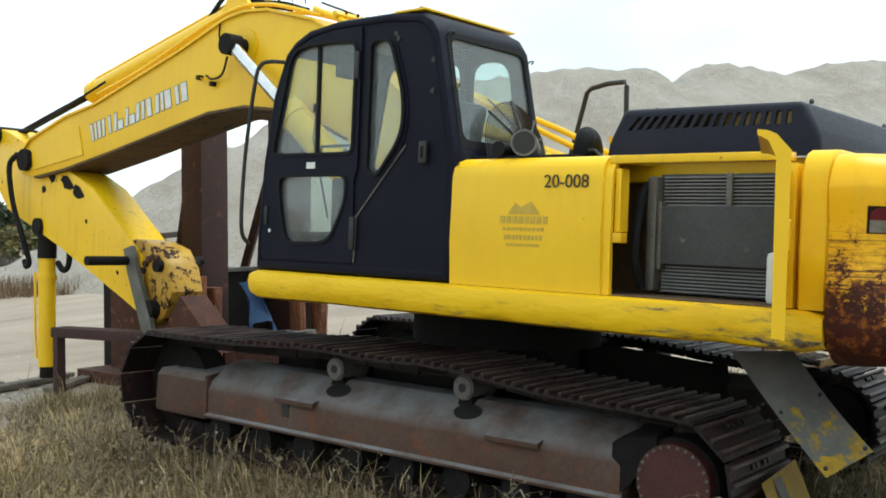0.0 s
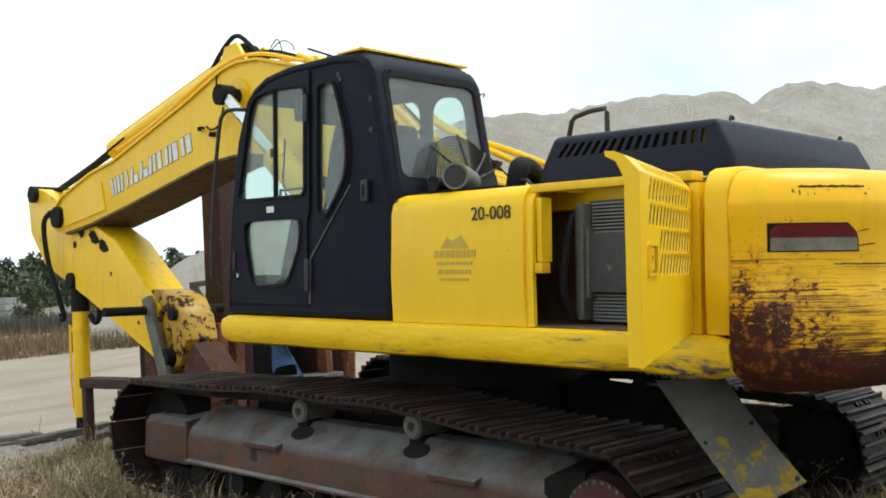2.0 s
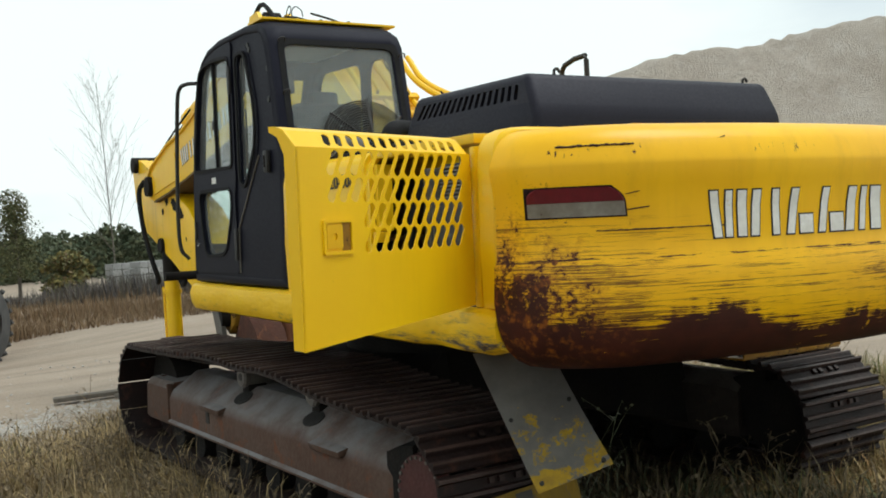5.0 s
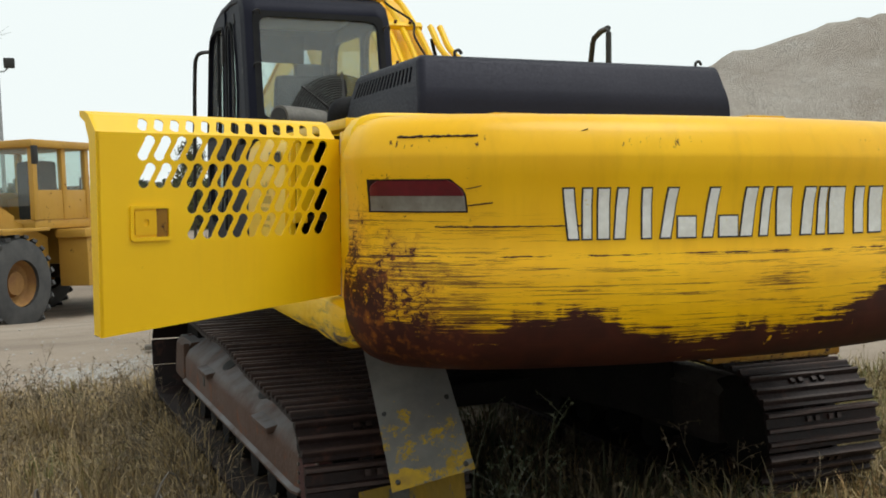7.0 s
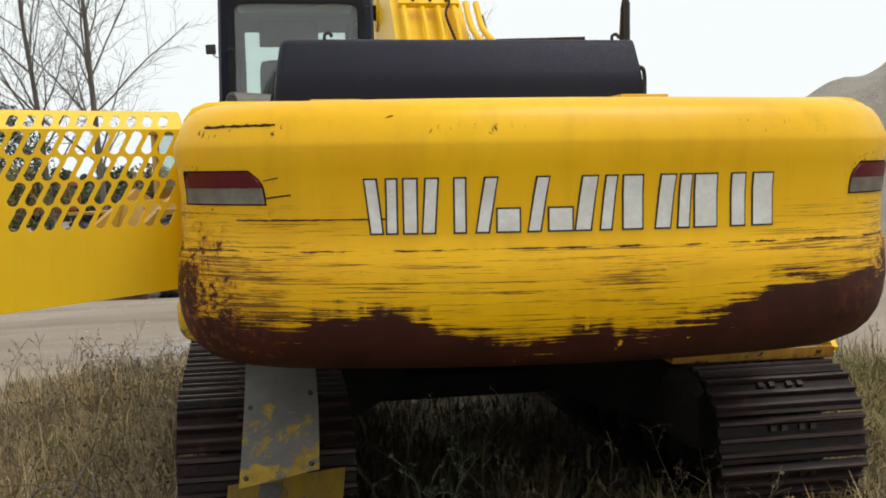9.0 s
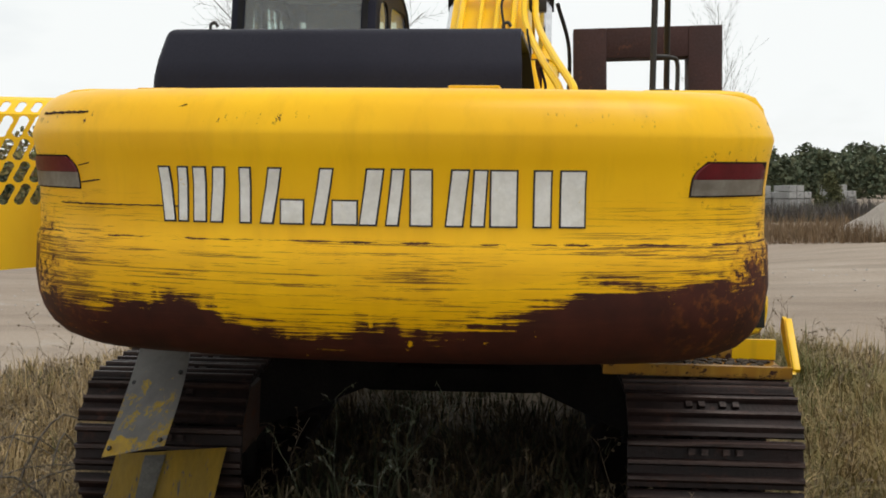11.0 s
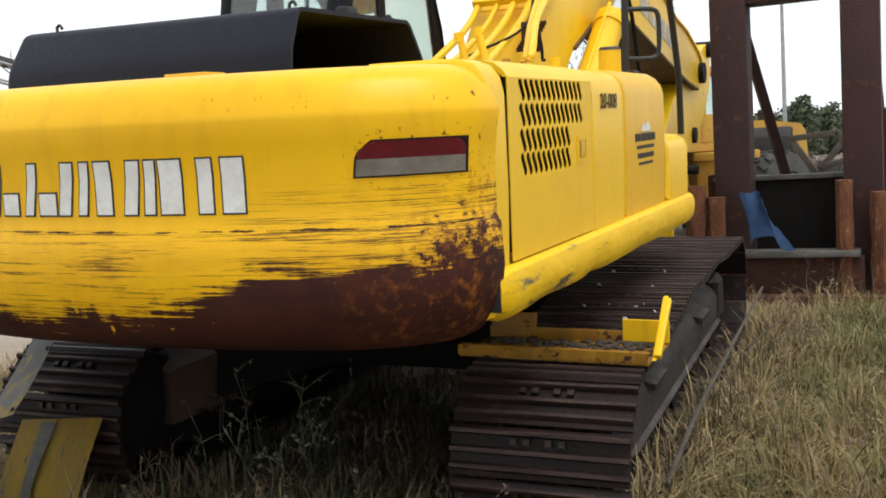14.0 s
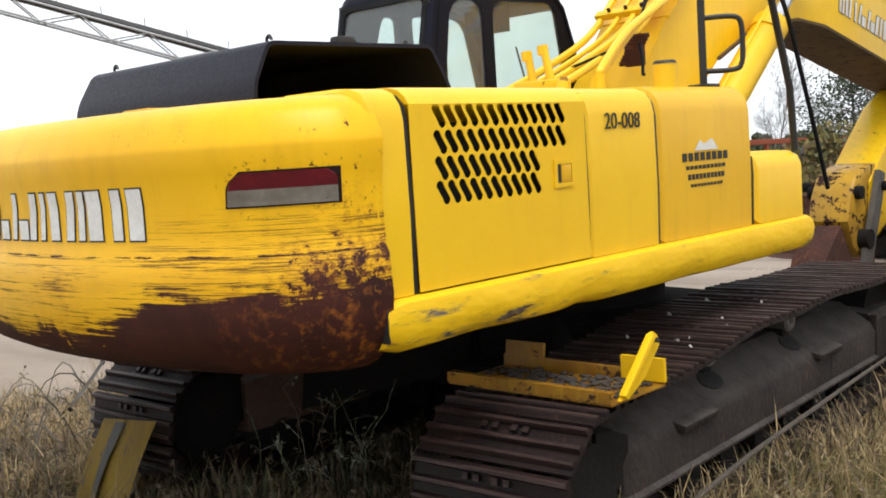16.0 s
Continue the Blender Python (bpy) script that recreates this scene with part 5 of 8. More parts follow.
    # two capped stubs and their block
    blk = part("valve_block", boxed(0.30, 0.56, -0.68, -0.50, 2.045, 2.16, 0.02), M_YEL_WORN, excavator)
    for x0, x1, zt in ((0.38, 0.345, 2.325), (0.50, 0.455, 2.345)):
        part("valve_stub", cyl(bmesh.new(), (x0, -0.60, 2.15), (x1, -0.60, zt), 0.024, 0.019, 12), M_YEL_WORN, blk)
        part("stub_cap", cyl(bmesh.new(), (x1, -0.60, zt - 0.05), (x1 - 0.004, -0.60, zt), 0.030, n=8), M_YEL_WORN, blk)
    part("elbow", tube(bmesh.new(), curve_pts([(0.33, -0.58, 2.10), (0.24, -0.55, 2.14), (0.18, -0.48, 2.12), (0.17, -0.40, 2.06)], 5), 0.020, 8), M_YEL_WORN, blk)
    # valves with their pipes
    for x, y in ((0.62, -0.36), (0.70, -0.50), (0.66, -0.74)):
        ob = part("valve", cyl(bmesh.new(), (x, y, 2.045), (x, y + 0.03, 2.13), 0.035, n=12), M_YEL_WORN, excavator)
        part("valve_cap", cyl(bmesh.new(), (x, y + 0.03, 2.13), (x, y + 0.035, 2.155), 0.022, n=10), M_ARM_END, ob)
    for x, y in ((0.62, -0.36), (0.70, -0.50)):
        hose([(x, y + 0.03, 2.15), (x, y + 0.10, 2.22), (x - 0.12, y + 0.55, 2.44), (x - 0.24, 0.80, 2.74), (x - 0.26, 1.10, 3.0)], 0.024, "boom_pipe", M_YEL)
    # rusted coil of fittings at the boom's foot
    strip = part("fitting_strip", boxed(0.385, 0.51, 0.29, 0.33, 2.25, 2.44, 0.01), M_RUST, excavator, "dark rusted strip of pipe fittings")
    for k in range(9):
        p = Vector((0.40 + 0.0125 * k, 0.30, 2.27 + 0.01875 * k))
        part("fitting", cyl(bmesh.new(), p - Vector((0.045, 0.02, 0)), p + Vector((0.045, 0.02, 0.005)), 0.015, n=8), M_RUST, strip, smooth=0)
    hose([(0.50, 0.28, 2.38), (0.53, 0.26, 2.28), (0.54, 0.24, 2.20), (0.56, 0.22, 2.19)], 0.010, "wire")
    # long hose hanging at the right of the boom foot
    hose([(0.60, 1.72, 3.00), (0.70, 1.82, 2.65), (0.70, 2.08, 2.15), (0.70, 2.33, 1.63), (0.70, 2.45, 1.36)], 0.016)


hoses()
part("valve_deck", boxed(0.10, 0.91, -1.10, -0.20, 1.95, 2.05, 0.01), M_YEL_WORN, excavator)
part("inner_wall", boxed(0.78, 0.90, -0.62, 0.50, 1.335, 1.69, 0.01), M_YEL, excavator)
part("boom_mount", boxed(-0.34, -0.20, -0.05, 0.85, 1.32, 1.75, 0.03), M_YEL_WORN, excavator)
part("boom_mount", boxed(0.40, 0.54, -0.05, 0.85, 1.32, 1.75, 0.03), M_YEL_WORN, excavator)


def tank_fittings():
    f = part("filler_neck", cyl(bmesh.new(), (1.20, -0.62, 2.055), (1.20, -0.62, 2.170), 0.058, n=18), M_YEL, excavator)
    part("cap", cyl(bmesh.new(), (1.20, -0.62, 2.170), (1.20, -0.62, 2.186), 0.060, 0.050, n=18), M_INK, f, "dark filler cap")
    part("breather", cyl(bmesh.new(), (0.98, -0.86, 2.05), (0.98, -0.86, 2.14), 0.03, n=12), M_YEL_WORN, excavator)
    r = part("handrail", tube(bmesh.new(), [(1.18, -0.21, 2.055), (1.18, -0.21, 2.45), (1.18, -0.205, 2.81), (1.19, -0.18, 2.845), (1.235, 0.0, 2.85), (1.285, 0.18, 2.83), (1.30, 0.23, 2.80), (1.335, 0.46, 2.05), (1.335, 0.50, 1.70)], 0.020, 10), M_INK, excavator, "black tubular handrail")
    part("rail_loop", tube(bmesh.new(), curve_pts([(1.18, -0.21, 2.41), (1.30, -0.12, 2.41), (1.335, -0.09, 2.38), (1.34, -0.085, 2.28), (1.335, -0.09, 2.17), (1.30, -0.12, 2.14), (1.18, -0.21, 2.14)], 4), 0.014, 8), M_INK, r)
    part("foot_plate", boxed(1.12, 1.24, -0.27, -0.15, 2.055, 2.075, 0.006), M_INK, r)


tank_fittings()


# writing and signs on the panels
def text_mesh(body, size):
    cu = bpy.data.curves.new("writing", 'FONT')
    cu.body, cu.size, cu.extrude = body, size, 0.0015
    tmp = bpy.data.objects.new("writing", cu)
    scene.collection.objects.link(tmp)
    me = bpy.data.meshes.new_from_object(tmp.evaluated_get(bpy.context.evaluated_depsgraph_get()))
    bpy.data.objects.remove(tmp)
    return me


def lettering(body, height, length, origin, right, up, mat, parent):
    me = text_mesh(body, 1.0)
    xs = [v.co.x for v in me.vertices]
    ys = [v.co.y for v in me.vertices]
    r, u = Vector(right), Vector(up)
    n = r.cross(u)
    for v in me.vertices:
        p = Vector(origin) + r * ((v.co.x - min(xs)) / (max(xs) - min(xs)) * length) + u * ((v.co.y - min(ys)) / (max(ys) - min(ys)) * height) + n * (v.co.z + 0.0025)
        v.co = p
    me.materials.append(mat)
    ob = new("fleet_number", me)
    ob.parent = parent
    ob["label"] = "stencilled black fleet number 20-008"


lettering("20-008", 0.068, 0.272, (-1.362, -1.214, 1.877), (0, -1, 0), (0, 0, 1), M_INK, excavator)
lettering("20-008", 0.068, 0.272, (1.362, -1.396, 1.868), (0, 1, 0), (0, 0, 1), M_INK, excavator)


def peaks(x, y0, z, s, mat, h=0.05):
    """A small two-peaked mark."""
    g = bmesh.new()
    f = [g.verts.new((x, y0 + s * a, z + b * h)) for a, b in ((0, 0), (0.05, 0.9), (0.085, 0.55), (0.12, 0.75), (0.155, 1.0), (0.20, 0.25), (0.21, 0))]
    g.faces.new(f)
    part("peak_mark", g, mat, excavator, smooth=0)


def bar_sign(x, y0, y1, z, mats, s):
    for k, (w, h, gap) in enumerate(((1.0, 0.040, 0.0), (0.86, 0.018, 0.026), (0.80, 0.026, 0.028), (0.70, 0.014, 0.026))):
        z -= h + gap * 0.8
        c, half = (y0 + y1) / 2, (y1 - y0) / 2 * w
        n = 8 if k == 0 else 10
        for i in range(n):
            a, b = c - half + 2 * half * i / n, c - half + 2 * half * (i + 0.72) / n
            part("sign_bar", boxed(min(x, x + s * 0.002), max(x, x + s * 0.002), a, b, z, z + h), mats[0 if k == 0 else 1], excavator, smooth=0)


bar_sign(1.3625, -0.77, -0.32, 1.735, (M_INK, M_INK), 1)
peaks(1.3645, -0.66, 1.745, 1.1, M_LETTER, 0.055)
peaks(-1.3640, -0.98, 1.735, -1, M_FADED, 0.07)
bar_sign(-1.3625, -1.24, -0.92, 1.725, (M_FADED, M_FADED), -1)


# ---- undercarriage ----
TURN_TRACKS = 2.7
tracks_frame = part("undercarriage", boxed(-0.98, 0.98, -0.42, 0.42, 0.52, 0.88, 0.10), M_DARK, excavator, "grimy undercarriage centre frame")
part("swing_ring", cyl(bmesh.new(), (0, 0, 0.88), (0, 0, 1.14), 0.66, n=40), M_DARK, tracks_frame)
# the four legs of the centre frame, down to the track frames, and its belly; barely seen, added to block light below
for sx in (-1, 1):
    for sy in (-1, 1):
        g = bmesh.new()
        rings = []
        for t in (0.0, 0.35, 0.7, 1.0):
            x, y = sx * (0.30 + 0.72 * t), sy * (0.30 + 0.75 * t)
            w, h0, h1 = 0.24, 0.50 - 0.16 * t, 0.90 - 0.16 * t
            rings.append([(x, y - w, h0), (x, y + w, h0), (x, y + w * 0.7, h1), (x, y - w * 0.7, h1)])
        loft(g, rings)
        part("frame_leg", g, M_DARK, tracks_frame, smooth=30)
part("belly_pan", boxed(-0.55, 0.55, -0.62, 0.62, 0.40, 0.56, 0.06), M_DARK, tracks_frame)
tracks_frame.matrix_local = pose(0, 0, 0, 0, 0, TURN_TRACKS)

IDLER, SPROCKET = (1.905, 0.490), (-1.945, 0.455)
R_IDLER, R_SPROCKET = 0.345, 0.325
DRAPE = [(1.905, 0.835), (1.10, 0.848), (0.42, 0.880), (-0.08, 0.866), (-0.58, 0.872), (-1.25, 0.808), (-1.945, 0.780)]   # upper run, over the carrier rollers


def track_path():
    """Points of the chain loop, (y, z), on the shoes' inner face."""
    pts = []
    for k in range(25):
        a = radians(-90 + 180 * k / 24)
        pts.append((IDLER[0] + math.cos(a) * R_IDLER, IDLER[1] + math.sin(a) * R_IDLER))
    run = curve_pts([(0, y, z) for y, z in DRAPE], 5)
    pts += [(p.y, p.z) for p in run[1:-1]]
    for k in range(25):
        a = radians(90 + 180 * k / 24)
        pts.append((SPROCKET[0] + math.cos(a) * R_SPROCKET, SPROCKET[1] + math.sin(a) * R_SPROCKET))
    return pts


def shoe_mesh():
    """One triple-grouser shoe, its plate in the xy plane, z outwards."""
    w, p = 0.368, 0.098
    prof = [(-p, 0.0), (-p, 0.012), (-p + 0.012, 0.040), (-p + 0.026, 0.040), (-p + 0.036, 0.014), (-0.018, 0.012), (-0.010, 0.036), (0.006, 0.036), (0.014, 0.012),
            (p - 0.050, 0.014), (p - 0.040, 0.034), (p - 0.026, 0.034), (p - 0.014, 0.012), (p + 0.006, 0.010), (p + 0.006, -0.002)]
    bm = bmesh.new()
    a = [bm.verts.new((-w, y, z)) for y, z in prof]
    b = [bm.verts.new((w, y, z)) for y, z in prof]
    bm.faces.new(a)
    bm.faces.new(b[::-1])
    for i in range(len(prof)):
        j = (i + 1) % len(prof)
        bm.faces.new((a[i], b[i], b[j], a[j]))
    for x in (-0.10, -0.045, 0.045, 0.10):
        box(bm, x - 0.014, x + 0.014, -0.060, -0.034, 0.010, 0.030)
    for x in (-0.075, 0.075):
        box(bm, x - 0.02, x + 0.02, -0.095, 0.095, -0.085, 0.0)
    bmesh.ops.recalc_face_normals(bm, faces=bm.faces)
    me = bpy.data.meshes.new("track_shoe")
    bm.to_mesh(me)
    bm.free()
    me.materials.append(M_SHOE)
    return me


SHOE = shoe_mesh()


def track(side):
    cx = 1.20 * side
    pts = track_path()
    g = bmesh.new()
    for dx in (-0.075, 0.075):
        rings = []
        for i, (y, z) in enumerate(pts):
            a, b = Vector(pts[i - 1]), Vector(pts[(i + 1) % len(pts)])
            d = (b - a).normalized()
            o = Vector((d.y, -d.x))
            rings.append([(cx + dx + u, y - o.x * v, z - o.y * v) for u, v in ((-0.018, 0.0), (0.018, 0.0), (0.018, 0.075), (-0.018, 0.075))])
        loft(g, rings + [rings[0]], caps=False)
    root = part("track", g, M_DARK, excavator, "rusted crawler track with triple-grouser shoes")
    root.matrix_local = pose(0, 0, 0, 0, 0, TURN_TRACKS)
    loop = pts + [pts[0]]
    cum = [0.0]
    for a, b in zip(loop, loop[1:]):
        cum.append(cum[-1] + math.dist(a, b))
    count = round(cum[-1] / 0.203)
    rnd = random.Random(5 + side)
    for k in range(count):
        s = (k + 0.35) * cum[-1] / count
        i = max(j for j in range(len(cum)) if cum[j] <= s)
        a, b = Vector(loop[i]), Vector(loop[i + 1])
        p = a.lerp(b, (s - cum[i]) / (cum[i + 1] - cum[i]))
        d = (b - a).normalized()
        ob = new("track_shoe", SHOE)
        ob.parent = root
        out = Vector((d.y, -d.x))
        m = Matrix(((1, 0, 0, cx + rnd.uniform(-0.004, 0.004)), (0, d.x, out.x, p.x), (0, d.y, out.y, p.y), (0, 0, 0, 1)))
        ob.matrix_local = m @ pose(0, 0, 0, rnd.uniform(-1.2, 1.2), 0, 0)
    s = side

    def X(v):
        return cx + s * v
    # frame beam: upright outer face, sloping dusty top
    bm = bmesh.new()
    sec = [(0.235, 0.305), (0.258, 0.318), (0.258, 0.330), (0.235, 0.345), (0.235, 0.50), (0.205, 0.555), (0.02, 0.675), (-0.12, 0.68), (-0.20, 0.60), (-0.20, 0.305)]
    rings = []
    for y, k in ((-1.66, 0.92), (-1.60, 1.0), (-0.6, 1.0), (0.5, 1.0), (1.46, 1.0), (1.50, 0.95)):
        rings.append([(X(u * (1 if k == 1 else k)), y, 0.305 + (z - 0.305) * k) for u, z in sec])
    loft(bm, rings)
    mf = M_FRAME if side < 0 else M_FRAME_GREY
    fr = part("track_frame", bm, mf, root, "dusty rusted track frame" if side < 0 else "greasy dark grey track frame, shade put into its colour", 30)
    g = bmesh.new()
    sec2 = [(0.215, 0.29), (0.225, 0.31), (0.215, 0.55), (0.18, 0.60), (-0.10, 0.62), (-0.18, 0.56), (-0.18, 0.29)]
    loft(g, [[(X(u * k), y, 0.29 + (z - 0.29) * k) for u, z in sec2] for y, k in ((1.50, 1.0), (1.98, 1.0), (2.06, 0.95))])
    part("idler_yoke", g, mf, fr, smooth=30)
    part("weld_rib", boxed(min(X(0.20), X(0.245)), max(X(0.20), X(0.245)), 1.475, 1.50, 0.31, 0.60, 0.006), mf, fr)
    # black blocks flush with the face paint the darkness of hole and slit
    part("square_hole", boxed(min(X(0.20), X(0.2375)), max(X(0.20), X(0.2375)), 0.685, 0.748, 0.415, 0.50), M_INK, fr, "black block drawn as a square hole")
    part("slit", boxed(min(X(0.19), X(0.2185)), max(X(0.19), X(0.2185)), 1.74, 1.86, 0.44, 0.455), M_INK, fr)
    for y in (0.62, -1.02):
        g = bmesh.new()
        m = Matrix.Translation((X(0.20), y, 0.535)) @ pose(0, 0, 0, 0, s * 14, 0)
        box(g, -0.07, 0.07, -0.17, 0.17, -0.015, 0.02, 0.008, m)
        part("step_pad", g, mf, fr)
    # carrier rollers on their brackets
    for y in (0.42, -0.58):
        c = part("carrier_roller", cyl(bmesh.new(), (X(-0.14), y, 0.742), (X(0.10), y, 0.742), 0.072, n=22), M_STEEL, root, "worn steel carrier roller")
        # flat black disc on the slope, painting the dark recess below the roller
        g = cyl(bmesh.new(), (0, 0, -0.006), (0, 0, 0.006), 1.0, n=22)
        bmesh.ops.transform(g, matrix=Matrix.Translation((X(0.118), y - 0.05, 0.612)) @ pose(0, 0, 0, 0, s * 33, 0) @ Matrix.Diagonal((0.062, 0.092, 1, 1)), verts=g.verts)
        part("roller_recess", g, M_INK, c)
        part("roller_cap", cyl(bmesh.new(), (X(0.10), y, 0.742), (X(0.112), y, 0.742), 0.066, 0.060, n=20), M_CAP, c, "dusty grey roller cap")
        # black disc on the cap, painting a dark bore
        part("roller_bore", cyl(bmesh.new(), (X(0.111), y, 0.742), (X(0.1145), y, 0.742), 0.026, n=14), M_INK, c)
        part("roller_bracket", boxed(min(X(-0.05), X(0.08)), max(X(-0.05), X(0.08)), y - 0.05, y + 0.05, 0.60, 0.70, 0.01), M_DARK, c)
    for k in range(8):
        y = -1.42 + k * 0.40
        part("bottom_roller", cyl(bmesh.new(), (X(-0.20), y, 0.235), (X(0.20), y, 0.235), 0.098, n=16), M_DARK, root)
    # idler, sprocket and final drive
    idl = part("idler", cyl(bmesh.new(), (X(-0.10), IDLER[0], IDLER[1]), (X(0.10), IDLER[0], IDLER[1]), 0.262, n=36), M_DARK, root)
    part("idler_hub", cyl(bmesh.new(), (X(-0.14), IDLER[0], IDLER[1]), (X(0.14), IDLER[0], IDLER[1]), 0.12, n=20), M_RUST, idl)
    g = bmesh.new()
    n = 42
    ring = []
    for k in range(n):
        r = 0.288 if k % 2 else 0.245
        a = math.tau * k / n
        ring.append((SPROCKET[0] + math.cos(a) * r, SPROCKET[1] + math.sin(a) * r))
    prism(g, ring, X(-0.035), X(0.035))
    spk = part("sprocket", g, M_SHOE, root)
    dr = part("final_drive", cyl(bmesh.new(), (X(-0.20), *SPROCKET), (X(0.20), *SPROCKET), 0.225, 0.215, n=36), M_DARK, root)
    part("drive_cover", cyl(bmesh.new(), (X(0.20), *SPROCKET), (X(0.255), *SPROCKET), 0.198, 0.190, n=40), M_DRIVE if side < 0 else M_DARK, dr, "dark red round drive cover" if side < 0 else "dark round drive cover")
    for k in range(26 if side < 0 else 0):
        a = math.tau * k / 26
        y, z = SPROCKET[0] + math.cos(a) * 0.178, SPROCKET[1] + math.sin(a) * 0.178
        part("bolt", cyl(bmesh.new(), (X(0.254), y, z), (X(0.263), y, z), 0.0085, n=6), M_STEEL, dr, smooth=0)
    g = bmesh.new()
    loft(g, [[(X(u), y, z) for u, z in ((0.22, z0), (0.22, z1), (-0.15, z1 + 0.06), (-0.15, z0))] for y, z0, z1 in ((-1.60, 0.31, 0.60), (-1.70, 0.40, 0.64), (-1.84, 0.60, 0.665))])
    part("drive_guard", g, M_DARK, fr, smooth=30)


track(-1)
track(1)


def quad_plate(corners, thick, mat, name, lab, bend=0.0, n=6):
    """A thin sheet through four corners, a little bowed."""
    a, b, c, d = [Vector(p) for p in corners]
    nn = (b - a).cross(d - a).normalized()
    bm = bmesh.new()
    rows = []
    for i in range(n + 1):
        v = i / n
        rows.append([a.lerp(b, u).lerp(d.lerp(c, u), v) + nn * bend * math.sin(math.pi * v) * (0.6 + 0.4 * u) for u in [k / 4 for k in range(5)]])
    loft(bm, rows, closed=False, caps=False)
    bmesh.ops.solidify(bm, geom=bm.faces[:], thickness=thick)
    return part(name, bm, mat, excavator, lab)


PL = [(-1.170, -2.196, 1.10), (-0.892, -2.396, 1.10), (-0.886, -2.785, 0.670), (-1.192, -2.678, 0.578)]
pl = quad_plate(PL, 0.008, M_PLATE, "hanging_plate", "bent grey belly plate with yellow patches hanging down", 0.02)
for side_u, ts in ((0.09, (0.50, 0.95)), (0.91, (0.42, 0.95))):
    for t in ts:
        a, b, c, d = [Vector(q) for q in PL]
        p = a.lerp(b, side_u).lerp(d.lerp(c, side_u), t)
        nn = (b - a).cross(d - a).normalized()
        p += nn * 0.02 * math.sin(math.pi * t)
        # black stud through the plate, painting the dark of a hole
        part("bolt_hole", cyl(bmesh.new(), p - nn * 0.0105, p + nn * 0.0105, 0.010, n=8), M_INK, pl)
lean = quad_plate([(-1.250, -2.405, 0.51), (-0.770, -2.375, 0.55), (-0.845, -2.60, -0.05), (-1.325, -2.64, -0.06)], 0.010, M_PLATE_LOW, "leaning_plate", "bent yellow belly plate standing in the grass", -0.03)

# grey strip laid on the plate in place of its groove
fold = quad_plate([(-1.120, -2.410, 0.51), (-1.030, -2.404, 0.515), (-1.115, -2.632, -0.05), (-1.165, -2.636, -0.05)], 0.006, M_STEEL, "fold", "grey strip along the plate's fold", -0.036)
fold.parent = lean


def loose_step():
    """The broken yellow step that lies on the right track."""
    ob = part("loose_step", boxed(0.84, 1.675, -1.897, -1.527, 0.822, 0.832, 0.002), M_YEL_DIRTY_SHADED, excavator, "broken yellow step lying on the track")
    g = bmesh.new()
    prism(g, [(-1.908, 0.834), (-1.900, 0.834), (-1.900, 0.868), (-1.868, 0.868), (-1.868, 0.876), (-1.908, 0.877)], 0.84, 1.675)
    part("rear_rail", g, M_YEL_DIRTY_SHADED, ob, smooth=25)
    part("front_rail", boxed(0.84, 1.675, -1.527, -1.515, 0.820, 0.884, 0.003), M_YEL_DIRTY_SHADED, ob)
    g = bmesh.new()
    prism(g, [(-1.875, 0.842), (-1.815, 0.842), (-1.700, 0.900), (-1.588, 1.010), (-1.602, 1.050), (-1.625, 1.066), (-1.655, 1.058)], 1.684, 1.700)
    box(g, 1.688, 1.720, -0.013, 0.013, -0.145, 0.145, 0.003, Matrix.Translation((0, -1.757, 0.955)) @ pose(0, 0, 0, -46.5, 0, 0))
    part("end_plate", g, M_YEL, ob, "bright yellow slanting end plate", 25)
    # black stud painting a dark hole
    part("bolt_hole", cyl(bmesh.new(), (1.700, -1.632, 1.035), (1.724, -1.632, 1.035), 0.010, n=8), M_INK, ob)
    g = bmesh.new()
    prism(g, [(-1.530, 0.840), (-1.513, 0.840), (-1.513, 0.936), (-1.530, 0.936)], 1.475, 1.680)
    part("gusset", g, M_YEL_WORN, ob)
    g = bmesh.new()
    prism(g, [(-1.529, 0.84), (-1.514, 0.84), (-1.500, 0.945), (-1.515, 0.948)], 0.85, 1.065)
    part("bent_ear", g, M_YEL_DIRTY_SHADED, ob)
    r = random.Random(3)
    g = bmesh.new()
    for k in range(240):
        c = Vector((r.uniform(0.88, 1.66), r.uniform(-1.885, -1.54), 0.838))
        q = r.uniform(0.007, 0.024)
        bmesh.ops.create_icosphere(g, subdivisions=1, radius=q, matrix=Matrix.Translation(c) @ Matrix.Diagonal((1, 1.2, 0.5, 1)))
    o = part("soil", g, surface("dark_soil", (0.035, 0.028, 0.022), (0.07, 0.055, 0.04), 12, 0.95, bump=0.4), ob, "dark soil in the step")
    o["kind"] = "stuff"


loose_step()


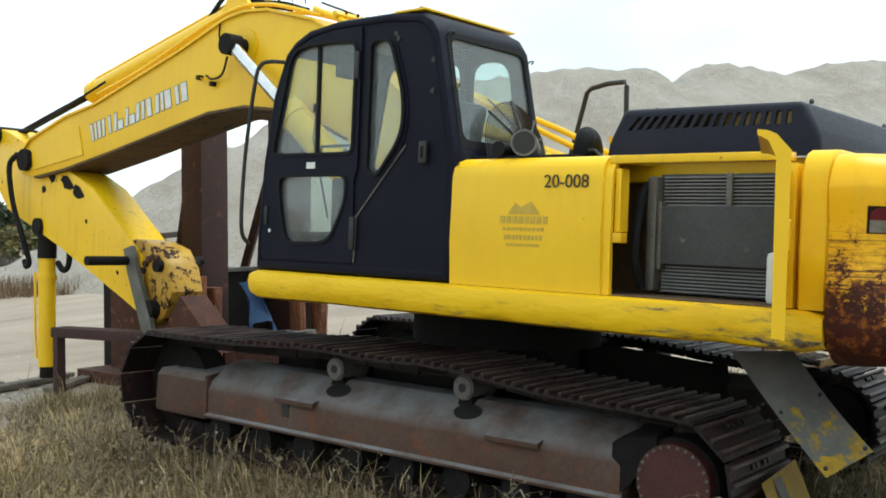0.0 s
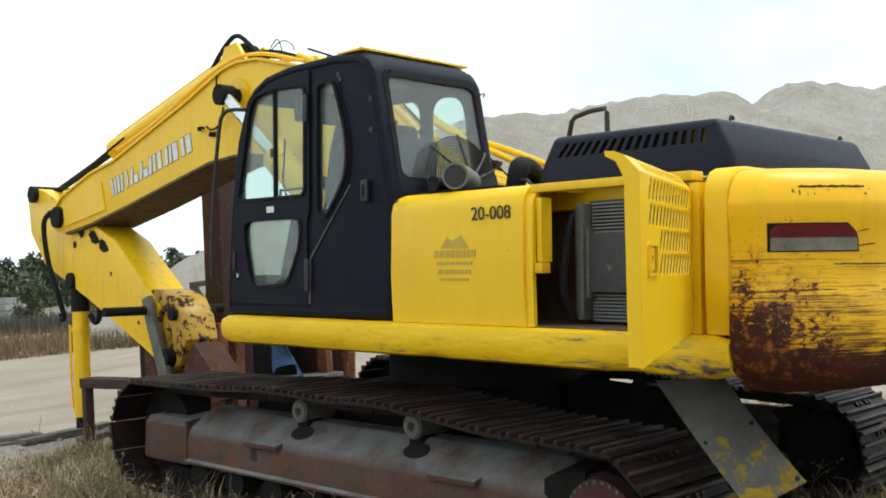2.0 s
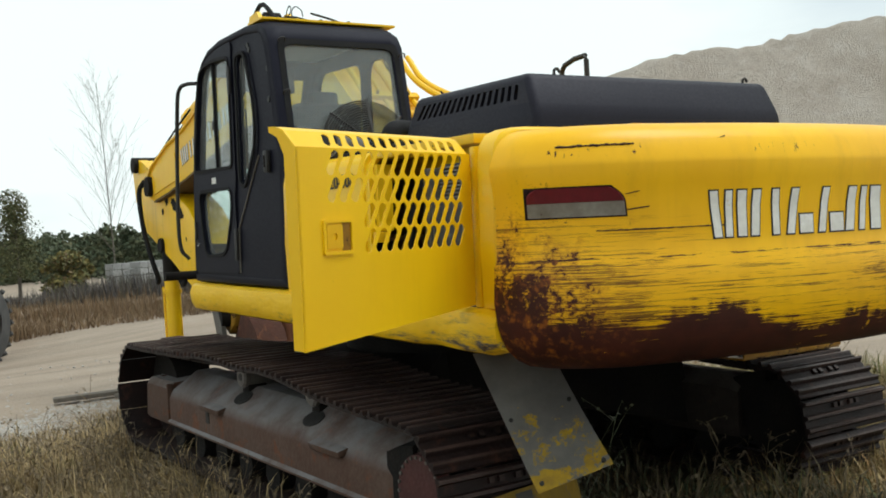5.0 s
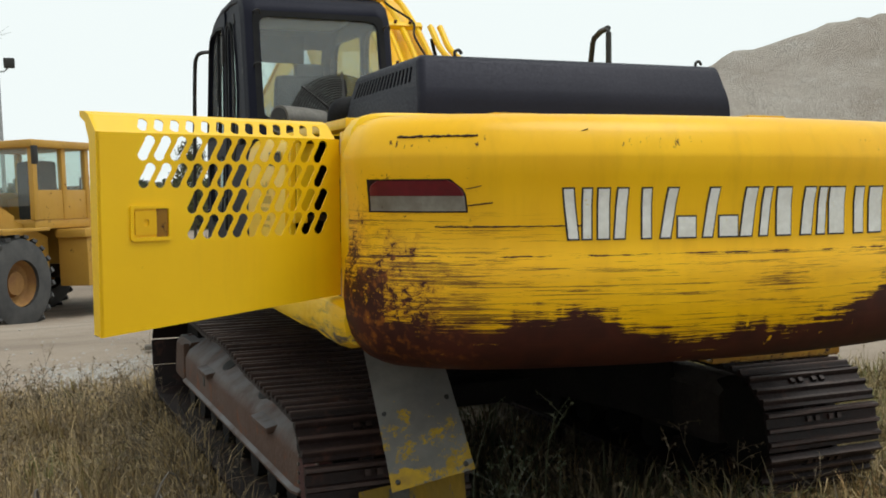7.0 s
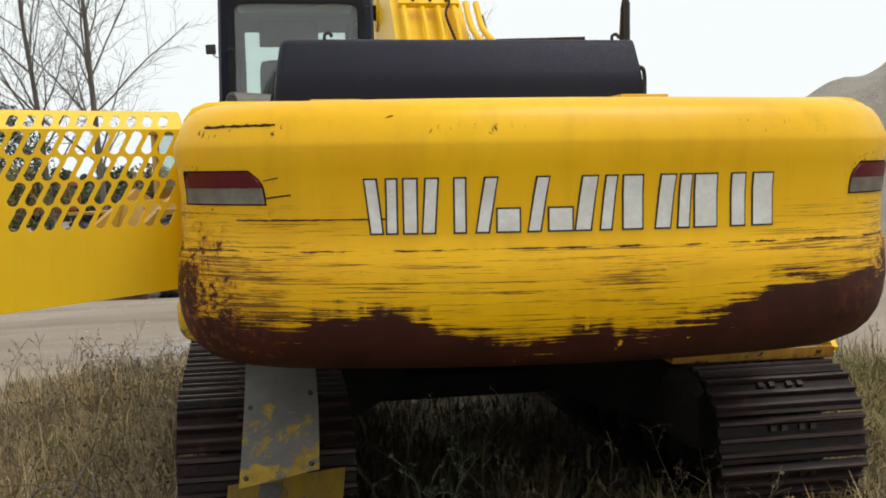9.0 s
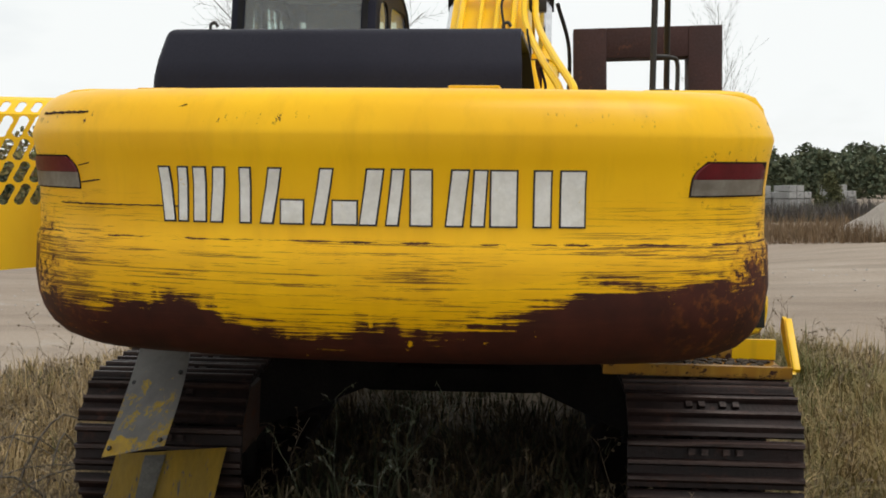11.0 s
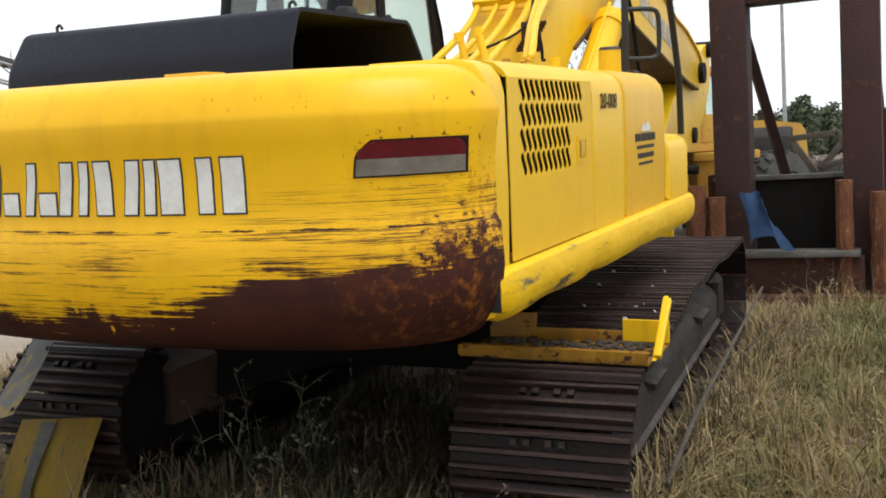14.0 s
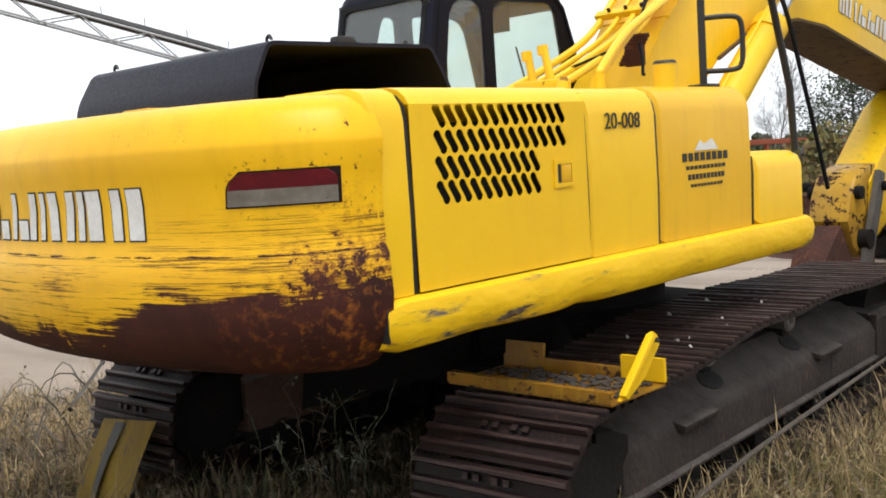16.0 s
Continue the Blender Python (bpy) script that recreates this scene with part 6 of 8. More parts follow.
# ---- ground ----
def dirt_mat():
    m, nt, bsdf = base_mat("sandy_yard_dirt")
    v = coords(nt)
    col = mixed(nt, noise_fac(nt, v, 0.22, 6, 0.35, 0.65), (0.295, 0.232, 0.175), (0.385, 0.318, 0.250))
    col = mixed(nt, maths(nt, 'MULTIPLY', noise_fac(nt, coords(nt, (0.25, 1.6, 1)), 0.5, 6, 0.45, 0.7), 0.6), col, (0.150, 0.115, 0.085))
    col = mixed(nt, noise_fac(nt, v, 0.9, 8, 0.60, 0.72, 0.7), col, (0.40, 0.36, 0.31))
    # darker, rooted soil where the grass grows round the machine
    tc = node(nt, "TexCoord")
    sep = node(nt, "SeparateXYZ")
    nt.links.new(tc.outputs["Object"], sep.inputs[0])
    ex = maths(nt, 'POWER', maths(nt, 'DIVIDE', maths(nt, 'SUBTRACT', sep.outputs[0], -0.1), 4.6), 2.0)
    ey = maths(nt, 'POWER', maths(nt, 'DIVIDE', maths(nt, 'SUBTRACT', sep.outputs[1], -1.2), 5.6), 2.0)
    rad = maths(nt, 'ADD', maths(nt, 'ADD', ex, ey), maths(nt, 'MULTIPLY_ADD', noise_fac(nt, v, 0.8, 5, 0.2, 0.8), 0.8, -0.4))
    inside = node(nt, "MapRange")
    inside.inputs["From Min"].default_value, inside.inputs["From Max"].default_value = 1.15, 0.75
    nt.links.new(rad, inside.inputs["Value"])
    soil = mixed(nt, noise_fac(nt, v, 5, 7), (0.10, 0.077, 0.05), (0.24, 0.19, 0.13))
    col = mixed(nt, inside.outputs[0], col, soil)
    fg = noise_fac(nt, v, 25, 6, 0.3, 0.7, 0.7)
    col = mixed(nt, maths(nt, 'MULTIPLY', fg, 0.3), col, (0.15, 0.125, 0.10))
    nt.links.new(col, bsdf.inputs["Base Color"])
    bsdf.inputs["Roughness"].default_value = 0.95
    relief(nt, bsdf, maths(nt, 'ADD', fg, maths(nt, 'MULTIPLY', noise_fac(nt, v, 3, 6), 2.0)), 0.5, 0.03)
    return m


def hollow(x, y):
    """The low ground of the road where the loader stands."""
    return -0.84 * math.exp(-((x + 2.6) / 9.0) ** 2 - ((y - 21.5) / 7.5) ** 2)


def ground():
    xs = sorted({round(s * (0.35 * k + 0.00042 * k ** 3.4), 3) for k in range(0, 66) for s in (-1, 1)})
    verts, faces = [], []
    n = len(xs)
    for y in xs:
        for x in xs:
            d = math.hypot(x, y)
            h = 0.05 * noise.noise(Vector((x * 0.35, y * 0.35, 0))) + 0.02 * noise.noise(Vector((x * 1.3, y * 1.3, 3)))
            h *= min(1.0, max(0.2, d / 6)) if d < 60 else 0
            h += hollow(x, y)
            verts.append((x, y, h - 0.03))
    for j in range(n - 1):
        for i in range(n - 1):
            a = j * n + i
            faces.append((a, a + 1, a + n + 1, a + n))
    me = bpy.data.meshes.new("ground")
    me.from_pydata(verts, [], faces)
    for p in me.polygons:
        p.use_smooth = True
    me.materials.append(dirt_mat())
    return tagged(new("ground", me), "bare sandy yard soil with dry grass round the machine", "ground", kind="structure")


ground()


# ---- the gravel mound ----
RIDGE = [(12.6, 28.8, 0.2), (17.6, 26.9, 3.4), (19.6, 25.9, 5.6), (21.8, 25.3, 6.8), (25.0, 24.5, 7.4), (31.6, 22.4, 8.1), (36.0, 19.6, 8.7), (38.5, 18.8, 8.6), (41.0, 17.7, 9.6), (46.0, 16.0, 9.7), (52.0, 13.5, 10.8), (66.0, 8.0, 11.0), (90.0, -6.0, 12.0), (120.0, -24.0, 9.0)]


def mound_height(x, y):
    best = -5.0
    for (x0, y0, h0), (x1, y1, h1) in zip(RIDGE, RIDGE[1:]):
        dx, dy = x1 - x0, y1 - y0
        t = max(0.0, min(1.0, ((x - x0) * dx + (y - y0) * dy) / (dx * dx + dy * dy)))
        d = math.hypot(x - x0 - t * dx, y - y0 - t * dy)
        h = h0 + (h1 - h0) * t - 0.60 * (math.sqrt(d * d + 0.35) - 0.59)
        best = max(best, h)
    g = 0.0
    p = Vector((x * 0.16, y * 0.16, 1.7))
    for o in range(5):
        g += noise.noise(p * 2 ** o) * 0.62 ** o
    flow = noise.noise(Vector((x * 0.5 + y * 0.12, y * 0.10, 5.0)))
    return best + (g * 0.75 + flow * 0.28) * min(1.0, max(0.0, best + 1.0) / 3 + 0.15)


def mound():
    m, nt, bsdf = base_mat("pale_gravel")
    v = coords(nt)
    col = mixed(nt, noise_fac(nt, v, 0.35, 7, 0.35, 0.65), (0.56, 0.50, 0.43), (0.44, 0.375, 0.31))
    col = mixed(nt, noise_fac(nt, coords(nt, (1, 1, 0.35)), 1.4, 9, 0.5, 0.72, 0.75), col, (0.60, 0.555, 0.50))
    col = mixed(nt, noise_fac(nt, v, 3.2, 8, 0.57, 0.78, 0.75), col, (0.24, 0.205, 0.17))
    nt.links.new(col, bsdf.inputs["Base Color"])
    bsdf.inputs["Roughness"].default_value = 0.95
    relief(nt, bsdf, maths(nt, 'ADD', noise_fac(nt, v, 2.4, 9, 0.2, 0.8, 0.75), noise_fac(nt, v, 14, 4)), 0.9, 0.12)
    x0, x1, y0, y1, st = 3.0, 112.0, -22.0, 46.0, 0.5
    verts, faces, idx = [], [], {}
    nx, ny = int((x1 - x0) / st), int((y1 - y0) / st)
    for j in range(ny):
        for i in range(nx):
            x, y = x0 + i * st, y0 + j * st
            h = mound_height(x, y)
            if h > -0.9:
                idx[i, j] = len(verts)
                verts.append((x, y, max(h, -0.35)))
    for (i, j), a in idx.items():
        q = [idx.get(k) for k in ((i + 1, j), (i + 1, j + 1), (i, j + 1))]
        if None not in q:
            faces.append((a, *q))
    me = bpy.data.meshes.new("gravel_mound")
    me.from_pydata(verts, [], faces)
    for p in me.polygons:
        p.use_smooth = True
    me.materials.append(m)
    tagged(new("gravel_mound", me), "long pale grey mound of crushed gravel", "gravel mound")


mound()


# ---- grass ----
def blade_mat(name, cols, rough=0.8, patches=None):
    m, nt, bsdf = base_mat(name)
    geo = node(nt, "NewGeometry")
    ramp = node(nt, "ValToRGB")
    els = ramp.color_ramp.elements
    while len(els) < len(cols):
        els.new(0.5)
    for k, c in enumerate(cols):
        els[k].position = k / (len(cols) - 1)
        els[k].color = (*c, 1)
    nt.links.new(geo.outputs["Random Per Island"], ramp.inputs[0])
    col = ramp.outputs[0]
    if patches:
        v = coords(nt)
        col = mixed(nt, maths(nt, 'MULTIPLY', noise_fac(nt, v, 1.1, 5, 0.42, 0.68), 0.75), col, patches[0])
        col = mixed(nt, maths(nt, 'MULTIPLY', noise_fac(nt, coords(nt, (1.3, 0.8, 1)), 0.8, 5, 0.52, 0.72), 0.7), col, patches[1])
    nt.links.new(col, bsdf.inputs["Base Color"])
    bsdf.inputs["Roughness"].default_value = rough
    return m


def grass(name, label, seed, count, where, height, mat, width=0.006, lean=0.7, per=16, spread=0.07):
    """Tufts of single blades, joined as one stuff."""
    rng = np.random.default_rng(seed)
    verts, faces = [], []
    made, tries = 0, 0
    while made < count and tries < count * 4:
        tries += 1
        tx, ty = rng.uniform(-8.5, 8.5), rng.uniform(-8.5, 8.5)
        k = where(tx, ty)
        if rng.random() > k:
            continue
        n = int(per * rng.uniform(0.5, 1.5))
        th = height * rng.uniform(0.45, 1.35) * (0.6 + 0.4 * k)
        wind, sp = rng.uniform(0, math.tau), spread * rng.uniform(0.5, 1.5)
        q = rng.normal(size=(n, 2)) * sp
        ang = np.arctan2(q[:, 1], q[:, 0]) + rng.normal(size=n) * 0.8
        ll = rng.uniform(0.15, lean, n)
        hh = th * rng.uniform(0.4, 1.1, n)
        ww = width * rng.uniform(0.6, 1.4, n)
        for m in range(n):
            x, y, a, h, w = tx + q[m, 0], ty + q[m, 1], ang[m], hh[m], ww[m]
            l = ll[m] * h
            sx, sy = -math.sin(a) * w, math.cos(a) * w
            dx, dy = math.cos(a) * l + 0.2 * h * math.cos(wind), math.sin(a) * l + 0.2 * h * math.sin(wind)
            b = len(verts)
            droop = max(0.12, 1.0 - 0.50 * max(0.0, ll[m] - 0.5))
            mh = h * 0.62 * (0.45 + 0.55 * droop)
            verts += [(x - sx, y - sy, -0.04), (x + sx, y + sy, -0.04), (x + dx * 0.4 - sx * 0.8, y + dy * 0.4 - sy * 0.8, mh), (x + dx * 0.4 + sx * 0.8, y + dy * 0.4 + sy * 0.8, mh),
                      (x + dx, y + dy, h * 0.95 * droop)]
            faces += [(b, b + 1, b + 3, b + 2), (b + 2, b + 3, b + 4)]
        made += n
    me = bpy.data.meshes.new(name)
    me.from_pydata(verts, [], faces)
    me.materials.append(mat)
    return tagged(new(name, me), label, "grass", kind="stuff")


def patchy(x, y, s, o):
    return 0.5 + 0.5 * noise.noise(Vector((x * s + o, y * s, o)))


def in_yard_grass(x, y):
    """How thick the grass stands: round the machine, thin towards the road in front."""
    d = ((x + 0.2) / 4.9) ** 2 + ((y + 1.4) / 6.4) ** 2 + 0.45 * (patchy(x, y, 0.55, 2.0) - 0.5)
    k = max(0.0, min(1.0, (1.12 - d) * 2.6))
    under = abs(x) < 1.5 and -2.75 < y < 2.6
    return k * (0.07 if under else 1.0) * (0.25 + 0.75 * patchy(x, y, 1.6, 9.0))



STRAW = [(0.42, 0.295, 0.125), (0.26, 0.185, 0.080), (0.56, 0.42, 0.22), (0.14, 0.10, 0.05), (0.36, 0.265, 0.115)]
GREEN = [(0.065, 0.088, 0.018), (0.115, 0.115, 0.032), (0.19, 0.145, 0.055), (0.075, 0.095, 0.022), (0.29, 0.215, 0.095)]
BROWN = [(0.085, 0.062, 0.038), (0.13, 0.095, 0.058), (0.06, 0.048, 0.028), (0.17, 0.13, 0.08)]


def beside(x, y):
    return 0.0 if abs(x) < 1.6 and -2.7 < y < 2.5 else 1.0


STRAW_PATCH = ((0.13, 0.092, 0.052), (0.46, 0.345, 0.18))
GREEN_PATCH = ((0.27, 0.165, 0.060), (0.075, 0.105, 0.020))
M_STRAW = blade_mat("straw_blades", STRAW, patches=STRAW_PATCH)


def clumpy(x, y, s, o, cut):
    return max(0.0, min(1.0, (patchy(x, y, s, o) - cut) * 4))


grass("dry_grass", "dry straw-coloured grass standing round the excavator", 1, 46000, lambda x, y: in_yard_grass(x, y) * (0.35 if x > 1.7 else 1.0) * (0.15 + 0.85 * clumpy(x, y, 0.9, 3.0, 0.36)), 0.17, M_STRAW, 0.0036, 2.3, 22, 0.11)
grass("flattened_straw", "flattened dead straw matted on the soil", 8, 52000, lambda x, y: in_yard_grass(x, y) * beside(x, y), 0.06, M_STRAW, 0.0034, 5.5, 20, 0.16)
grass("tall_dry_grass", "tall dry grass in tufts beside the tracks", 2, 13000, lambda x, y: in_yard_grass(x, y) * (1 if patchy(x, y, 1.1, 4) > 0.54 else 0.05) * beside(x, y), 0.40, M_STRAW, 0.0026, 1.2, 14, 0.07)
grass("green_grass", "greener grass on the right side of the excavator", 3, 40000, lambda x, y: in_yard_grass(x, y) * max(0.10, min(1.0, (x - 1.2) * 1.2)) * (0.2 + 0.8 * clumpy(x, y, 1.0, 12.0, 0.36)) * beside(x, y), 0.30, blade_mat("green_blades", GREEN, patches=GREEN_PATCH), 0.0036, 2.0, 24, 0.10)
grass("low_weeds", "low brown weeds and dead stalks", 4, 30000, lambda x, y: in_yard_grass(x, y) * clumpy(x, y, 1.4, 7, 0.42), 0.13, blade_mat("brown_blades", BROWN), 0.005, 2.4, 24, 0.12)

def rear_left(x, y):
    return max(0.0, 1.0 - ((x + 2.35) / 1.15) ** 2 - ((y + 3.1) / 1.6) ** 2) * (0.35 + 0.65 * patchy(x, y, 1.7, 21.0))


RUSSET = [(0.085, 0.048, 0.026), (0.14, 0.085, 0.042), (0.055, 0.034, 0.020), (0.19, 0.125, 0.06), (0.05, 0.055, 0.022)]
grass("russet_weeds", "thick russet-brown dead weeds behind the left track", 9, 20000, rear_left, 0.20, blade_mat("russet_blades", RUSSET), 0.0042, 2.2, 24, 0.12)



def rear_fringe(x, y):
    """Tangled warm grass at the rear of the machine, its colours brightened for light."""
    if abs(x) > 2.0:
        return 0.0
    return max(0.0, 1.0 - ((y + 2.35) / 0.5) ** 2) * (0.3 + 0.7 * patchy(x, y, 2.1, 27.0))


# paler than the grass around, to put light below the overhang
FRINGE = [(0.46, 0.30, 0.12), (0.32, 0.19, 0.08), (0.56, 0.42, 0.21), (0.16, 0.12, 0.04), (0.15, 0.17, 0.05), (0.33, 0.20, 0.08)]
grass("rear_grass", "tangled warm-brown grass at the rear, light put into its colour", 10, 16000, rear_fringe, 0.22, blade_mat("rear_grass_blades", FRINGE), 0.0036, 2.6, 24, 0.14)

# weeds below the machine, coloured dark to carry the shade there
SHADE_WEED = [(0.040, 0.050, 0.018), (0.060, 0.066, 0.026), (0.12, 0.085, 0.042), (0.070, 0.052, 0.028), (0.16, 0.12, 0.06)]


def under_machine(x, y):
    if abs(x) > 0.84 or not -3.2 < y < 3.2:
        return 0.0
    return (0.25 + 0.75 * patchy(x, y, 1.3, 15.0)) * (1.0 if y < -2.0 else 0.30)


def along_tracks(x, y):
    """Grass that leans on the outer sides of the tracks."""
    d = abs(x) - 1.58
    return 1.0 - d / 0.35 if 0 < d < 0.35 and -2.9 < y < 2.9 else 0.0


grass("shade_weeds", "weeds under the machine, shade put into their dark green", 6, 9000, under_machine, 0.30, blade_mat("shade_weed_leaves", SHADE_WEED), 0.006, 2.0, 24, 0.12)
grass("track_side_grass", "dry grass leaning on the sides of the tracks", 7, 24000, along_tracks, 0.32, blade_mat("track_side_blades", STRAW + BROWN), 0.0034, 1.8, 20, 0.09)


# ---- rusty gantry ----
def gantry():
    root = new("steel_gantry")
    root.location = (0, 0, -0.04)
    tagged(root, "dark red-brown steel portal frame behind the excavator", "steel frame")
    y0, y1 = 4.60, 4.95
    part("post", boxed(0.86, 1.21, y0, y1, 0, 3.29, 0.008), M_GANTRY, root)
    part("post", boxed(2.07, 2.42, y0, y1, 0, 3.29, 0.008), M_GANTRY, root)
    part("lintel", boxed(1.21, 2.07, y0 + 0.004, y1 - 0.004, 2.97, 3.29, 0.008), M_GANTRY, root)
    for x0, x1 in ((1.10, 1.46), (2.30, 2.42)):
        part("brace", tube(bmesh.new(), [(x0, 4.96, 2.90), (x1, 5.92, 1.0)], 0.065, 4), M_GANTRY, root)
    # solid dark box, its colour painting the shadowed inside
    part("base_box", boxed(0.80, 2.30, 5.02, 6.4, 0.0, 1.24, 0.02), M_DARK, root)
    part("base_lip", boxed(0.78, 2.35, 4.97, 5.06, 1.225, 1.275, 0.008), M_STEEL, root, "worn pale steel lip")
    part("deck_plate", boxed(1.02, 2.22, 4.30, 4.598, 0.50, 0.56, 0.008), M_STEEL, root, "pale worn steel deck")
    part("deck_beam", boxed(1.0, 2.25, 4.40, 4.58, 0.14, 0.498, 0.01), M_RUST, root)
    part("skid", boxed(0.4, 2.75, 4.2, 6.3, -0.02, 0.14, 0.01), M_RUST, root)
    r = random.Random(8)
    for x0, x1 in ((0.58, 0.80), (0.80, 0.98), (2.00, 2.16), (2.30, 2.50)):
        g = bmesh.new()
        n, rings = 9, []
        for k in range(8):
            z = 1.22 * k / 7 * (0.9 if x0 in (0.80, 2.30) else 1.0)
            rings.append([((x0 + x1) / 2 + (x1 - x0) / 2 * (1 + r.uniform(-0.12, 0.12)) * math.cos(math.tau * j / n), 4.46 + 0.10 * (1 + r.uniform(-0.2, 0.2)) * math.sin(math.tau * j / n), z) for j in range(n)])
        loft(g, rings)
        part("rusted_stake", g, M_FLAKE, root, "flaking orange rusted stake pocket")
    part("side_plate", boxed(0.72, 0.79, 4.99, 6.12, 0.10, 1.30, 0.01), M_RUST, root, "flaking rusted side plate")


gantry()


# ---- far woods ----
def foliage(verts, faces, c, r, n, rng, flat=0.8, leaf=0.25):
    for _ in range(n):
        v = rng.normal(size=3)
        v *= r * rng.uniform(0.35, 1.0) ** 0.6 / np.linalg.norm(v)
        p = np.array(c) + v * (1, 1, flat)
        a, b = rng.normal(size=3), rng.normal(size=3)
        a *= leaf / np.linalg.norm(a)
        b *= leaf / np.linalg.norm(b)
        k = len(verts)
        verts += [tuple(p - a), tuple(p + b), tuple(p + a), tuple(p - b * 0.7)]
        faces.append((k, k + 1, k + 2, k + 3))


def far_woods():
    """Close-set pines and scrub: each a stack of whorls that narrows upwards."""
    rng = np.random.default_rng(11)
    verts, faces = [], []
    for k in range(620):
        az = radians(-95 + 143 * (k + rng.uniform(0, 1)) / 620)
        d = rng.uniform(78, 118)
        x, y = math.sin(az) * d - 1, math.cos(az) * d - 6
        pine = rng.random() < 0.6
        h = rng.uniform(2.9, 4.6) * (0.7 + 0.3 * d / 80) * (1.0 if pine else 0.72)
        w = rng.uniform(0.9, 1.5) if pine else rng.uniform(1.4, 2.2)
        n = 10
        for q in range(n):
            t = (q + 0.4) / n
            r = w * (1.30 - 0.85 * t) if pine else w * (0.75 + 0.5 * math.sin(math.pi * t))
            foliage(verts, faces, (x + rng.normal() * 0.22, y + rng.normal() * 0.22, h * (0.06 + 0.90 * t)), r, 62, rng, 0.75, 0.20)
    me = bpy.data.meshes.new("far_woods")
    me.from_pydata(verts, [], faces)
    # needle greens lightened, distance haze put into the colour
    me.materials.append(blade_mat("pine_needles", [(0.034, 0.054, 0.026), (0.050, 0.072, 0.036), (0.072, 0.090, 0.044), (0.105, 0.105, 0.052)], patches=((0.062, 0.074, 0.040), (0.110, 0.102, 0.050))))
    tagged(new("far_woods", me), "distant dark belt of pine and scrub woods", "woods", kind="stuff")


far_woods()


# ---- other things in the yard ----
M_LOADER = paint_mat("faded_orange_yellow_paint", 0.62, (0.50, 0.29, 0.055), (0.42, 0.23, 0.04), 0.9)
M_RIMY = surface("rusty_rim_paint", (0.30, 0.16, 0.04), (0.20, 0.09, 0.03), 6, 0.7, bump=0.2)
M_TYRE = surface("dusty_tyre_rubber", (0.045, 0.045, 0.047), (0.085, 0.083, 0.08), 4, 0.85, bump=0.2)
M_BARK = surface("grey_bark", (0.10, 0.085, 0.07), (0.17, 0.15, 0.125), 6, 0.9, bump=0.5, stretch=(1, 1, 0.25))
M_POLE = surface("galvanised_pole", (0.33, 0.34, 0.34), (0.42, 0.42, 0.42), 4, 0.5, metal=0.4, bump=0.05)


def thing(name, label, category, m=None, group=""):
    e = new(name)
    if m:
        e.matrix_world = m
    return tagged(e, label, category, group)


def ring_x(bm, cx, cy, cz, prof, n=40):
    """A body of revolution round an axis along x; prof is a closed outline of (x, r)."""
    rings = []
    for k in range(n):
        a = math.tau * k / n
        rings.append([(cx + x, cy + r * math.cos(a), cz + r * math.sin(a)) for x, r in prof])
    return loft(bm, rings + [rings[0]], closed=True, caps=False)


